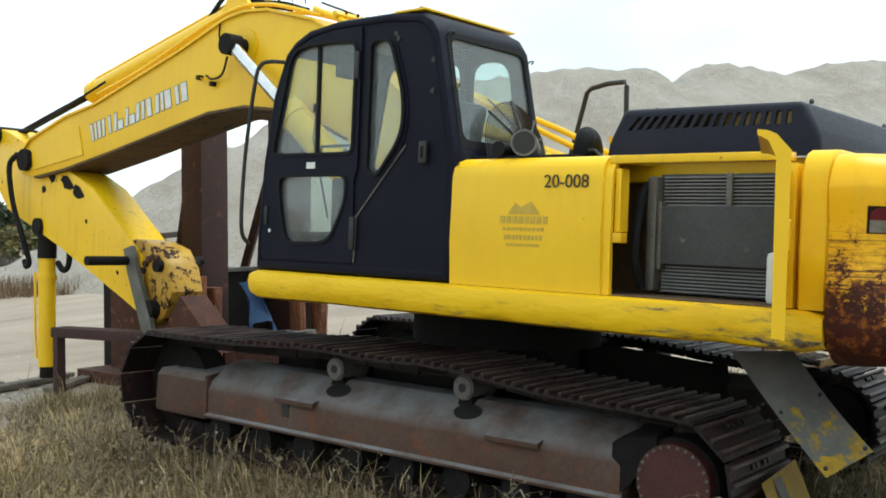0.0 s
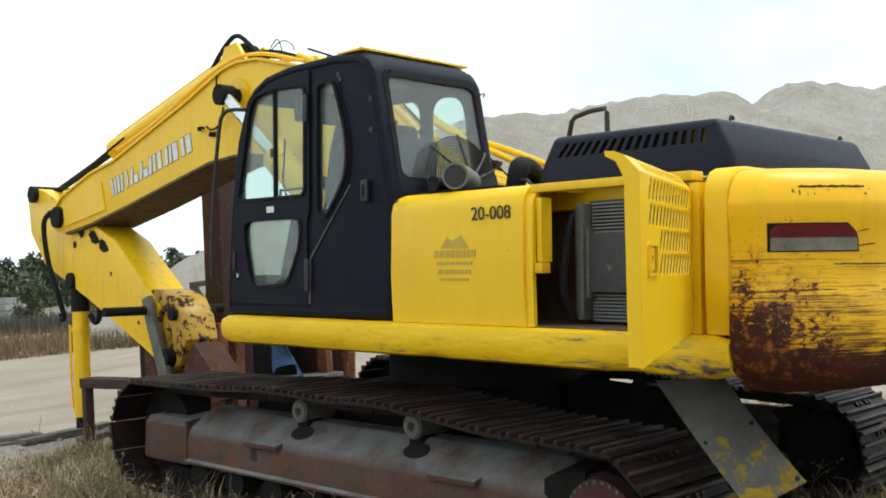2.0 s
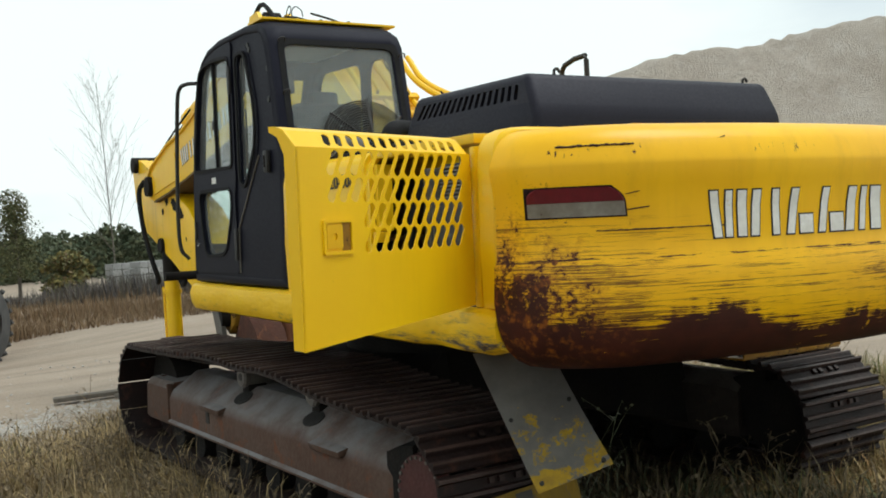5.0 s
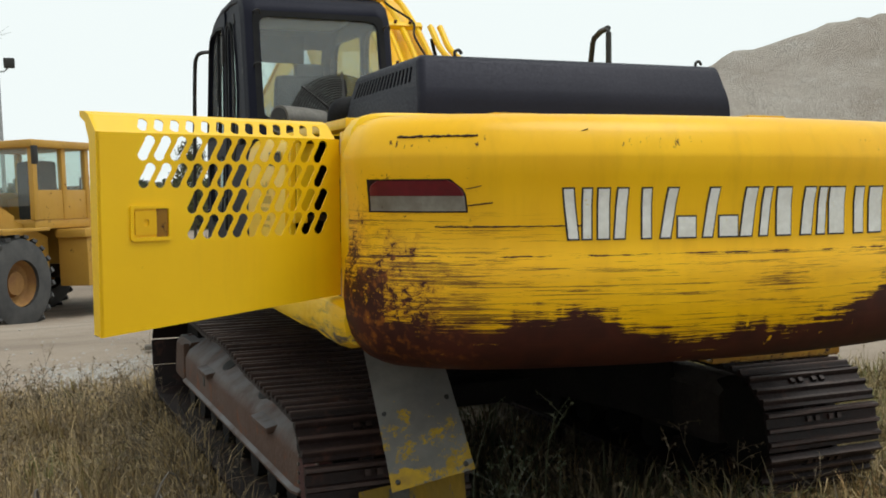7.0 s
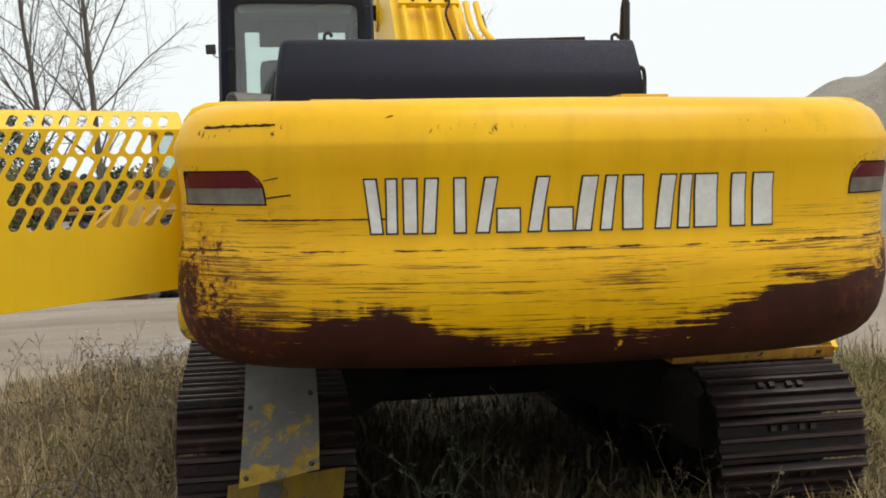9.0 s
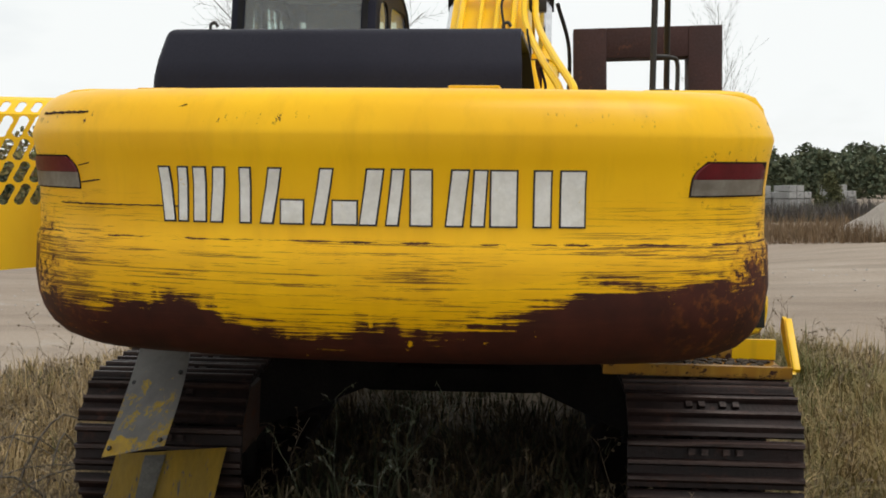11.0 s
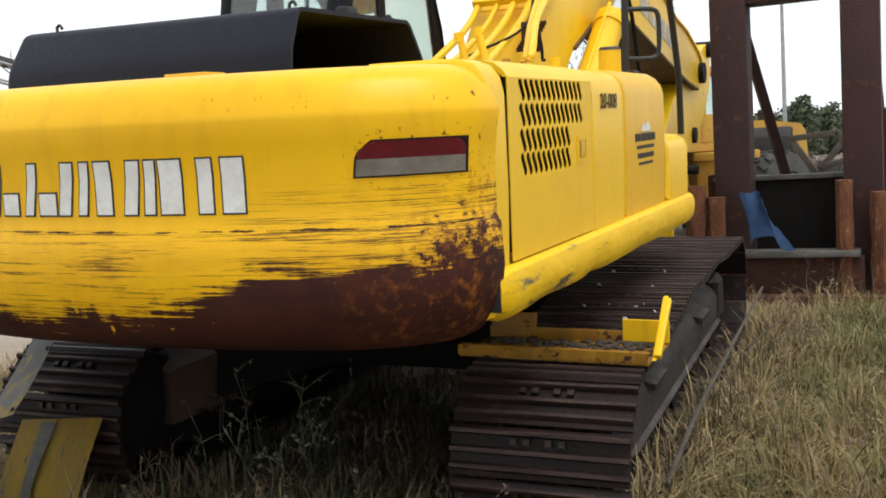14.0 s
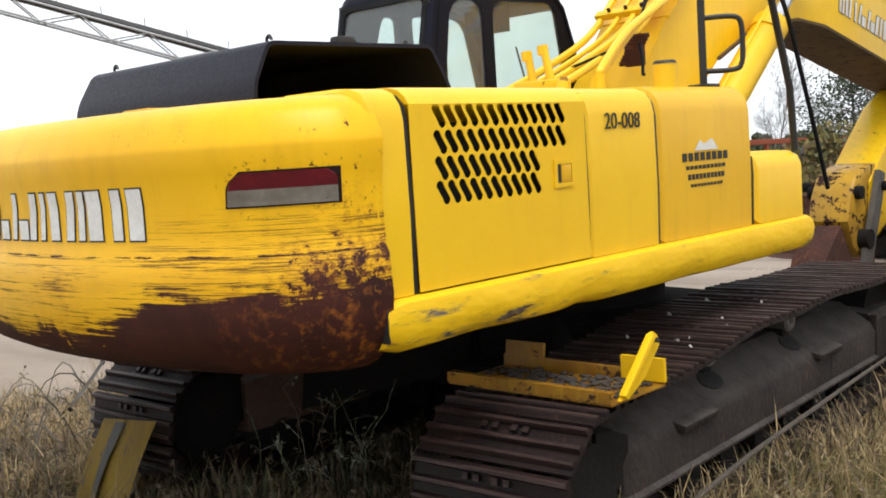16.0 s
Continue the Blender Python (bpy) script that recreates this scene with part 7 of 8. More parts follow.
def loader():
    root = thing("wheel_loader", "faded orange-yellow wheel loader parked on the dirt road", "wheel loader", pose(-2.92, 21.0, hollow(-2.7, 21.0) + 0.02, 0, 0, 142.3) @ Matrix.Scale(1.517, 4))
    R_, W = 0.68, 0.27
    tyre_prof = [(-W, 0.34), (-W, 0.56), (-W * 0.9, 0.64), (-W * 0.6, R_ - 0.01), (W * 0.6, R_ - 0.01), (W * 0.9, 0.64), (W, 0.56), (W, 0.34), (W * 0.8, 0.33), (-W * 0.8, 0.36)]
    for sx in (-1, 1):
        for y in (1.76, -1.38):
            g = bmesh.new()
            ring_x(g, sx * 0.98, y, R_, tyre_prof, 44)
            ty = part("tyre", g, M_TYRE, root, "worn dusty tyre")
            for k in range(22):
                for h in (-1, 1):
                    a = math.tau * (k + (0.5 if h > 0 else 0)) / 22
                    m = Matrix.Translation((sx * 0.98, y, R_)) @ pose(0, 0, 0, math.degrees(a), 0, 0) @ Matrix.Translation((h * W * 0.52, 0, R_ - 0.005)) @ pose(0, 0, 0, 0, 0, h * 28)
                    part("tread_lug", boxed(-W * 0.50, W * 0.50, -0.035, 0.035, -0.02, 0.028, 0, m), M_TYRE, ty, smooth=0)
            g = bmesh.new()
            ring_x(g, sx * 0.98, y, R_, [(sx * 0.20, 0.345), (sx * 0.22, 0.335), (sx * 0.10, 0.29), (sx * 0.06, 0.20), (sx * 0.14, 0.17), (sx * 0.14, 0.0), (-sx * 0.1, 0.0), (-sx * 0.1, 0.40)], 32)
            part("rim", g, M_RIMY, ty, "rusty yellow wheel rim")
    # rear body and hood
    g = bmesh.new()
    prism(g, [(-0.25, 0.85), (-0.25, 1.95), (-1.55, 1.90), (-2.30, 1.82), (-2.42, 1.70), (-2.50, 0.95), (-2.35, 0.72)], -0.62, 0.62)
    body = part("rear_body", g, M_LOADER, root, smooth=30)
    for s in (-1, 1):
        # black panel on the solid body paints the shaded engine opening
        part("engine_opening", boxed(min(s * 0.61, s * 0.628), max(s * 0.61, s * 0.628), -2.10, -0.85, 1.28, 1.76, 0.01), M_INK, body, "black panel drawn as the open engine side")
        part("grille", boxed(min(s * 0.62, s * 0.634), max(s * 0.62, s * 0.634), -2.05, -0.95, 1.60, 1.78, 0.01), M_TYRE, body)
        part("fender", boxed(min(s * 0.62, s * 1.20), max(s * 0.62, s * 1.20), -0.75, 0.20, 1.28, 1.42, 0.03), M_LOADER, body)
        part("step_box", boxed(min(s * 0.60, s * 1.15), max(s * 0.60, s * 1.15), -0.62, 0.10, 0.50, 1.28, 0.02), M_LOADER, body)
        for k in range(4):
            part("step", boxed(min(s * 1.15, s * 1.22), max(s * 1.15, s * 1.22), -0.60, -0.30, 0.52 + 0.2 * k, 0.55 + 0.2 * k, 0.005), M_TYRE, body)
        part("handrail", tube(bmesh.new(), [(s * 0.60, -0.55, 1.95), (s * 0.60, -0.55, 2.25), (s * 0.60, -1.0, 2.25), (s * 0.60, -1.0, 1.92)], 0.018, 6), M_INK, body)
    part("air_cleaner", cyl(bmesh.new(), (0.1, -1.25, 1.88), (0.1, -1.25, 2.14), 0.14, n=18), M_TYRE, body)
    part("stack", cyl(bmesh.new(), (-0.25, -1.75, 1.85), (-0.25, -1.75, 2.06), 0.06, n=12), M_INK, body)
    part("axle", boxed(-0.75, 0.75, -1.52, -1.24, 0.55, 0.82, 0.04), M_TYRE, body)
    # cab
    cabn = part("cab_floor", boxed(-0.68, 0.68, -0.30, 1.05, 1.40, 1.55, 0.02), M_LOADER, root)
    part("roof", boxed(-0.76, 0.76, -0.42, 1.15, 2.60, 2.72, 0.04), M_LOADER, cabn)
    for x in (-0.66, 0.66):
        for y in (-0.28, 0.32, 1.02):
            part("post", boxed(x - 0.045, x + 0.045, y - 0.05, y + 0.05, 1.54, 2.62, 0.01), M_LOADER, cabn)
        part("lower_panel", boxed(x - 0.03, x + 0.03, -0.24, 0.98, 1.54, 1.98, 0.01), M_LOADER, cabn)
        pn = bmesh.new()
        pn.faces.new([pn.verts.new(p) for p in ((x, -0.24, 1.98), (x, 0.98, 1.98), (x, 0.98, 2.60), (x, -0.24, 2.60))])
        part("side_pane", pn, M_GLASS, cabn, smooth=0).visible_shadow = False
    for y in (-0.28, 1.02):
        pn = bmesh.new()
        pn.faces.new([pn.verts.new(p) for p in ((-0.62, y, 1.75), (0.62, y, 1.75), (0.62, y, 2.60), (-0.62, y, 2.60))])
        part("end_pane", pn, M_GLASS, cabn, smooth=0).visible_shadow = False
    part("seat", boxed(-0.25, 0.25, -0.1, 0.30, 1.54, 2.45, 0.06), M_SEAT, cabn)
    cabn.location, cabn.scale = (0, -0.33, -0.05), (1, 1, 1.06)
    part("mirror", boxed(-0.86, -0.80, 1.12, 1.22, 2.35, 2.62, 0.01), M_INK, cabn)
    # front frame, lift arms and bucket
    g = bmesh.new()
    prism(g, [(0.15, 0.70), (0.15, 1.30), (1.0, 1.62), (1.65, 1.62), (1.9, 1.0), (1.9, 0.65)], -0.45, 0.45)
    fr = part("front_frame", g, M_LOADER, root, smooth=30)
    for s in (-1, 1):
        g = bmesh.new()
        prism(g, [(1.05, 1.65), (1.35, 1.80), (2.60, 1.05), (3.15, 0.45), (3.05, 0.30), (2.40, 0.78), (1.10, 1.42)], s * 0.52 - 0.05, s * 0.52 + 0.05)
        part("lift_arm", g, M_LOADER, fr, smooth=30)
        part("front_fender", boxed(min(s * 0.70, s * 1.25), max(s * 0.70, s * 1.25), 1.10, 2.13, 1.42, 1.47, 0.015), M_LOADER, fr)
    g = bmesh.new()
    prism(g, [(3.00, 0.10), (2.95, 0.95), (3.10, 1.15), (3.14, 1.12), (3.02, 0.92), (3.10, 0.22), (3.95, 0.06), (3.95, 0.02)], -1.3, 1.3)
    part("bucket", g, M_RUST, fr, "rusty loader bucket", 30)
    part("front_axle", boxed(-0.75, 0.75, 1.62, 1.90, 0.55, 0.82, 0.04), M_TYRE, fr)


loader()


# ---- trees ----
def bare_tree(name, x, y, h, seed, label, spread=0.55, depth=3, stout=1.0):
    """A leafless tree: a leader up to the top, rising limbs along it, twigs on every limb."""
    r = random.Random(seed)
    root = thing(name, label, "tree", pose(x, y, hollow(x, y) - 0.1))
    trunk, twigs = bmesh.new(), bmesh.new()

    def grow(p, d, length, rad, level, wander):
        n = 8 if level == 0 else 5
        pts, dirs, q, dd = [p], [d], p.copy(), d.copy()
        for k in range(n):
            dd = (dd + Vector((r.uniform(-1, 1), r.uniform(-1, 1), r.uniform(-0.6, 0.9))) * wander).normalized()
            q = q + dd * length / n
            pts.append(q.copy())
            dirs.append(dd.copy())
        tube(trunk if level < 2 else twigs, pts, max(rad, 0.006), 7 if level == 0 else (5 if level == 1 else 3), max(rad * 0.35, 0.004))
        if level >= depth:
            return
        count = (22, 9, 7, 4)[level]
        turn = r.uniform(0, math.tau)
        for k in range(count):
            t = (0.17 + 0.80 * (k + r.random()) / count) if level == 0 else (0.12 + 0.88 * (k + r.random()) / count)
            i = min(n - 1, int(t * n))
            base = pts[i].lerp(pts[i + 1], t * n - i)
            turn += 2.4 + r.uniform(-0.5, 0.5)
            axis = dirs[i + 1]
            u = axis.orthogonal().normalized()
            side = u * math.cos(turn) + axis.cross(u) * math.sin(turn)
            nd = (axis + side * (spread * r.uniform(1.0, 1.9)) + Vector((0, 0, 0.12))).normalized()
            size = (0.40 * (1.15 - 0.75 * t) if level == 0 else 0.55 * (1.1 - 0.6 * t)) * r.uniform(0.7, 1.15)
            grow(base, nd, length * size, rad * (1 - 0.62 * t) * r.uniform(0.32, 0.50), level + 1, 0.16)
    grow(Vector((0, 0, 0)), Vector((r.uniform(-0.08, 0.08), r.uniform(-0.08, 0.08), 1)), h, h * 0.0115 * stout, 0, 0.06)
    part("trunk", trunk, M_BARK, root)
    part("branch_crown", twigs, M_BARK, root)


bare_tree("bare_tree", -9.9, 34.3, 13.0, 4, "leafless grey tree beyond the road", 0.62, 3, 0.85)
bare_tree("bare_tree", -8.1, 34.8, 14.0, 9, "leafless grey tree beyond the road", 0.62, 3, 0.95)
bare_tree("bare_tree", -16.5, 38.0, 6.5, 33, "thin leafless tree beyond the trailer", 0.5, 3, 0.6)
bare_tree("bare_tree", 9.1, 47.0, 10.6, 21, "thin leafless sapling beyond the steel frame", 0.40, 2, 0.30)

M_CEDAR = blade_mat("cedar_needles", [(0.045, 0.058, 0.020), (0.070, 0.080, 0.028), (0.10, 0.100, 0.036), (0.13, 0.115, 0.045)])
M_PINE = blade_mat("pine_clumps", [(0.022, 0.040, 0.016), (0.038, 0.058, 0.024), (0.06, 0.075, 0.035)])
M_SCRUB = blade_mat("autumn_scrub_leaves", [(0.16, 0.13, 0.04), (0.22, 0.17, 0.05), (0.12, 0.12, 0.04), (0.09, 0.10, 0.04), (0.20, 0.13, 0.07)])


def leafy_tree(name, label, x, y, h, w, seed, mat, cone=True, trunk_h=0.25, n=26, leaf=0.10):
    root = thing(name, label, "tree", pose(x, y, hollow(x, y) - 0.1))
    rng = np.random.default_rng(seed)
    g = bmesh.new()
    tube(g, [(0, 0, 0), (0.05, 0.03, h * 0.5), (0.0, 0.05, h * 0.95)], h * 0.02, 8, h * 0.004)
    verts, faces = [], []
    for k in range(n):
        t = trunk_h + (1 - trunk_h) * (k + rng.uniform(0, 1)) / n
        rad = w * (1.02 - t) ** 0.8 if cone else w * math.sin(math.pi * min(1, 0.12 + 0.88 * (t - trunk_h) / (1 - trunk_h))) ** 0.6
        a = rng.uniform(0, math.tau)
        q = rng.uniform(0.3, 0.95) * rad
        c = (math.cos(a) * q, math.sin(a) * q, t * h + rng.uniform(-0.1, 0.15) * w)
        tube(g, [(0, 0, t * h * 0.92), (c[0] * 0.5, c[1] * 0.5, t * h * 0.97), c], h * 0.005, 4, h * 0.0015)
        foliage(verts, faces, c, w * rng.uniform(0.22, 0.42), 110, rng, 0.75, leaf)
    part("trunk", g, M_BARK, root)
    me = bpy.data.meshes.new("crown")
    me.from_pydata(verts, [], faces)
    me.materials.append(mat)
    ob = new("crown", me)
    ob.parent = root


leafy_tree("cedar_tree", "scruffy green cedar beyond the parked loader", 3.8, 42.7, 4.6, 1.7, 5, M_CEDAR, True, 0.26, 70, 0.05)
leafy_tree("oak_tree", "dark evergreen oak beyond the trailer", -13.2, 38.5, 5.6, 2.6, 6, M_PINE, False, 0.30, 70, 0.065)
leafy_tree("cedar_tree", "bushy green cedar at the yard's edge", 11.6, 36.0, 1.7, 0.9, 12, M_CEDAR, True, 0.05, 40, 0.045)
for k, (x, y, h, w) in enumerate(((-9.5, 27.5, 2.8, 2.0), (-13.8, 26.0, 3.2, 2.3), (-17.5, 28.0, 3.5, 2.4), (-5.6, 31.0, 2.6, 1.8), (-22.0, 24.0, 3.2, 2.4), (5.6, 41.0, 1.9, 1.2), (16.0, 38.0, 1.6, 1.3))):
    leafy_tree("scrub_bush", "yellowing autumn scrub bush at the yard's edge", x, y, h, w, 40 + k, M_SCRUB, False, 0.1, 22, 0.10)


# ---- lamp pole, conveyor, far vehicles ----
def lamp_pole(x, y, h):
    root = thing("lamp_pole", "tall grey pole with two floodlights", "street lamp", pose(x, y, 0))
    part("pole", cyl(bmesh.new(), (0, 0, -0.2), (0, 0, h), 0.16, 0.11, 14), M_POLE, root)
    part("crossarm", tube(bmesh.new(), [(-0.7, 0, h + 0.25), (-0.4, 0, h - 0.05), (0.4, 0, h - 0.05), (0.7, 0, h + 0.25)], 0.05, 6), M_POLE, root)
    for s in (-1, 1):
        part("floodlight", boxed(s * 0.75 - 0.35, s * 0.75 + 0.35, -0.3, 0.2, h + 0.2, h + 0.85, 0.05, None), M_INK, root)


lamp_pole(-5.4, 69.5, 11.6)


def conveyor():
    root = thing("conveyor", "long steel lattice conveyor rising over the yard", "conveyor")
    a, b = Vector((-55.5, 8.6, 16.0)), Vector((-40.5, 36.0, 6.5))
    d = (b - a).normalized()
    side = d.cross(Vector((0, 0, 1))).normalized()
    up = side.cross(d)
    L = (b - a).length
    n = 18
    for s in (-0.5, 0.5):
        for v in (0.0, 0.9):
            part("chord", tube(bmesh.new(), [a + side * s + up * v, b + side * s + up * v], 0.07, 5), M_POLE, root)
        for k in range(n):
            p, q = a + d * (L * k / n), a + d * (L * (k + 1) / n)
            part("lattice_bar", tube(bmesh.new(), [p + side * s + up * (0.9 if k % 2 else 0.0), q + side * s + up * (0.0 if k % 2 else 0.9)], 0.04, 4), M_POLE, root, smooth=0)
    part("belt", tube(bmesh.new(), [a + up * 1.05, b + up * 1.05], 0.28, 6), M_INK, root)
    for k in range(14):
        p = a + d * (L * (k + 0.5) / 14) + side * -0.6 + up * 0.9
        part("rail_post", tube(bmesh.new(), [p, p + Vector((0, 0, 0.95))], 0.03, 4), M_POLE, root, smooth=0)
    for t in (0.25, 0.75):
        p = a.lerp(b, t)
        part("leg", tube(bmesh.new(), [p, (p.x, p.y, -0.2)], 0.10, 6), M_POLE, root)


conveyor()


def red_trailer():
    M_RED_FRAME = surface("faded_orange_red_steel", (0.30, 0.075, 0.030), (0.22, 0.05, 0.02), 2, 0.7, bump=0.2)
    root = thing("equipment_trailer", "faded orange-red steel trailer frame across the yard", "trailer", pose(-12.0, 36.0, 0.3, 0, 0, 80) @ Matrix.Scale(1.2, 4))
    for z in (0.85, 1.75):
        part("rail", boxed(-6, 6, -0.08, 0.08, z, z + 0.16, 0.01), M_RED_FRAME, root)
    for k in range(13):
        part("upright", boxed(-6 + k - 0.05, -6 + k + 0.05, -0.06, 0.06, 0.95, 1.78, 0.01), M_RED_FRAME, root)
    part("deck", boxed(-6, 6, 0.1, 2.2, 0.75, 0.9, 0.02), M_RED_FRAME, root)
    part("tank", cyl(bmesh.new(), (-2.5, 1.0, 1.3), (1.5, 1.0, 1.3), 0.42, n=20), M_TYRE, root)
    for k in (-4.5, -3.4, 3.4, 4.5):
        part("wheel", cyl(bmesh.new(), (k, 0.3, 0.42), (k, 0.65, 0.42), 0.42, n=20), M_TYRE, root)


red_trailer()


def block_stacks():
    """Pallets of pale blocks in rows across the yard."""
    m_block = surface("weathered_pale_block", (0.40, 0.40, 0.39), (0.27, 0.27, 0.265), 1.5, 0.85, bump=0.4, fine=8, spots=(0.15, 0.15, 0.15), spot_at=0.58)
    first = None
    for x, y, rz in ((8.4, 42.9, 8), (9.35, 42.4, 20), (10.4, 43.0, 5), (11.5, 42.0, 31), (13.9, 43.5, 12), (9.9, 44.6, 16)):
        m = pose(x, y, hollow(x, y) - 0.05, 0, 0, rz)
        if first is None:
            first = thing("block_stack", "pallet stacked with pale grey blocks", "block stack", m, "stacks of blocks")
            r = random.Random(71)
            for lvl in range(4):
                for c in range(3):
                    if lvl == 3 and c == 2:
                        continue
                    q = r.uniform(-0.03, 0.03)
                    part("block", boxed(-0.66 + c * 0.45 + q, -0.24 + c * 0.45 + q, -0.5 + q, 0.5 + q, 0.14 + lvl * 0.30, 0.42 + lvl * 0.30, 0.02), m_block, first, smooth=0)
            part("pallet", boxed(-0.7, 0.7, -0.55, 0.55, 0.0, 0.13, 0.01), M_BARK, first)
        else:
            copy_thing(first, m)


block_stacks()


def brush_belt():
    """A low belt of leafless grey-brown brush below the woods."""
    rng = np.random.default_rng(83)
    verts, faces = [], []
    for k in range(15000):
        t = rng.uniform(0, 1)
        x, y = -4 + 32 * t, 33.5 + abs(rng.normal()) * 3.2 + 1.2 * math.sin(11 * t)
        h, z = rng.uniform(0.35, 1.15) * (0.7 + 0.3 * math.sin(23 * t) * math.sin(7 * t)), hollow(x, y)
        a, l = rng.uniform(0, math.tau), rng.uniform(0, 0.5)
        b = len(verts)
        q, c = math.sin(a) * 0.028, math.cos(a) * 0.028
        verts += [(x - q, y + c, z - 0.06), (x + q, y - c, z - 0.06), (x + math.cos(a) * l, y + math.sin(a) * l, z + h)]
        faces.append((b, b + 1, b + 2))
    me = bpy.data.meshes.new("brush_belt")
    me.from_pydata(verts, [], faces)
    me.materials.append(blade_mat("grey_brush_stems", [(0.065, 0.060, 0.062), (0.10, 0.088, 0.080), (0.045, 0.042, 0.045), (0.13, 0.105, 0.080), (0.075, 0.078, 0.050)]))
    tagged(new("brush_belt", me), "low belt of leafless grey-brown brush below the woods", "brush", kind="stuff")


brush_belt()


# ---- clutter round the machine ----
def bench():
    root = thing("steel_trestle", "rusty steel angle trestle standing in the grass", "trestle")
    a, b = Vector((-0.37, 5.40, 0.68)), Vector((0.10, 3.30, 0.68))
    d = (b - a).normalized()
    m = Matrix.Translation(a) @ d.to_track_quat("Y", "Z").to_matrix().to_4x4()
    L = (b - a).length
    part("beam", boxed(-0.05, 0.05, 0, L, -0.10, 0.0, 0.006, m), M_GANTRY, root)
    part("beam_lip", boxed(-0.16, -0.05, 0, L, -0.012, 0.0, 0.003, m), M_RUST, root)
    for t in (0.03, 0.96):
        p = a + d * L * t
        part("leg", boxed(p.x - 0.045, p.x + 0.045, p.y - 0.045, p.y + 0.045, -0.05, 0.60, 0.005), M_GANTRY, root)


bench()
for k, (x, y, rz, l, w) in enumerate(((-0.15, 6.35, 20, 1.3, 0.16), (0.30, 6.05, 35, 1.5, 0.14), (-0.9, 6.5, -8, 1.0, 0.18))):
    pk = part("timber_plank", boxed(-l / 2, l / 2, -w / 2, w / 2, 0.0, 0.05, 0.006), M_BARK, None)
    pk.matrix_world = pose(x, y, -0.02 + 0.004 * k, 0, 0, rz)
    tagged(pk, "weathered dark timber plank lying on the gravel", "plank", "planks under the cylinder")


TX0, TZ0 = 1.13, 1.10


def tarp():
    g = bmesh.new()
    rows = []
    r = random.Random(12)
    for i in range(14):
        v = i / 13
        rows.append([(TX0 + (0.17 + 0.22 * v) * u + 0.13 * v + 0.03 * math.sin(9 * u + 4 * v), 4.33 - 0.05 * math.sin(6 * u + 5 * v) - 0.10 * v, TZ0 - 0.50 * v + 0.08 * math.sin(5 * u) * v + r.uniform(-0.02, 0.02)) for u in [k / 9 for k in range(10)]])
    loft(g, rows, closed=False, caps=False)
    bmesh.ops.solidify(g, geom=g.faces[:], thickness=0.006)
    ob = part("blue_tarp", g, M_TARP, None)
    tagged(ob, "crumpled blue plastic tarp hanging at the frame's foot", "tarp")


tarp()


def stones(name, label, seed, n, spot, size, mat):
    rng = np.random.default_rng(seed)
    verts, faces = [], []
    base = [(1, 0, 0), (-1, 0, 0), (0, 1, 0), (0, -1, 0), (0, 0, 1), (0, 0, -1)]
    tri = [(0, 2, 4), (2, 1, 4), (1, 3, 4), (3, 0, 4), (2, 0, 5), (1, 2, 5), (3, 1, 5), (0, 3, 5)]
    for _ in range(n):
        x, y = spot(rng)
        s = size * rng.uniform(0.4, 1.5)
        k = len(verts)
        a = rng.uniform(0, math.tau)
        for bx, by, bz in base:
            q = s * rng.uniform(0.7, 1.2)
            verts.append((x + q * (bx * math.cos(a) - by * math.sin(a)), y + q * (bx * math.sin(a) + by * math.cos(a)), q * bz * 0.6 - 0.03 + hollow(x, y)))
        faces += [tuple(k + i for i in t) for t in tri]
    me = bpy.data.meshes.new(name)
    me.from_pydata(verts, [], faces)
    me.materials.append(mat)
    return tagged(new(name, me), label, "stones", kind="stuff")


M_STONE = surface("broken_pale_stone", (0.46, 0.44, 0.41), (0.34, 0.32, 0.29), 9, 0.9, bump=0.4)
stones("gravel_patch", "patch of broken white gravel in front of the track", 4, 1800, lambda g: (-1.5 + g.normal() * 0.65, 5.2 + g.normal() * 0.6), 0.026, M_STONE)
stones("scattered_stones", "scattered stones in the dirt", 5, 500, lambda g: (g.uniform(-9, 8), g.uniform(3.5, 14)), 0.022, M_STONE)
stones("dirt_clods", "clods of soil among the grass", 6, 1600, lambda g: (g.uniform(-4.2, 4.0), g.uniform(-5, 3)), 0.024, surface("brown_clods", (0.12, 0.09, 0.06), (0.19, 0.15, 0.10), 9, 0.95, bump=0.4))


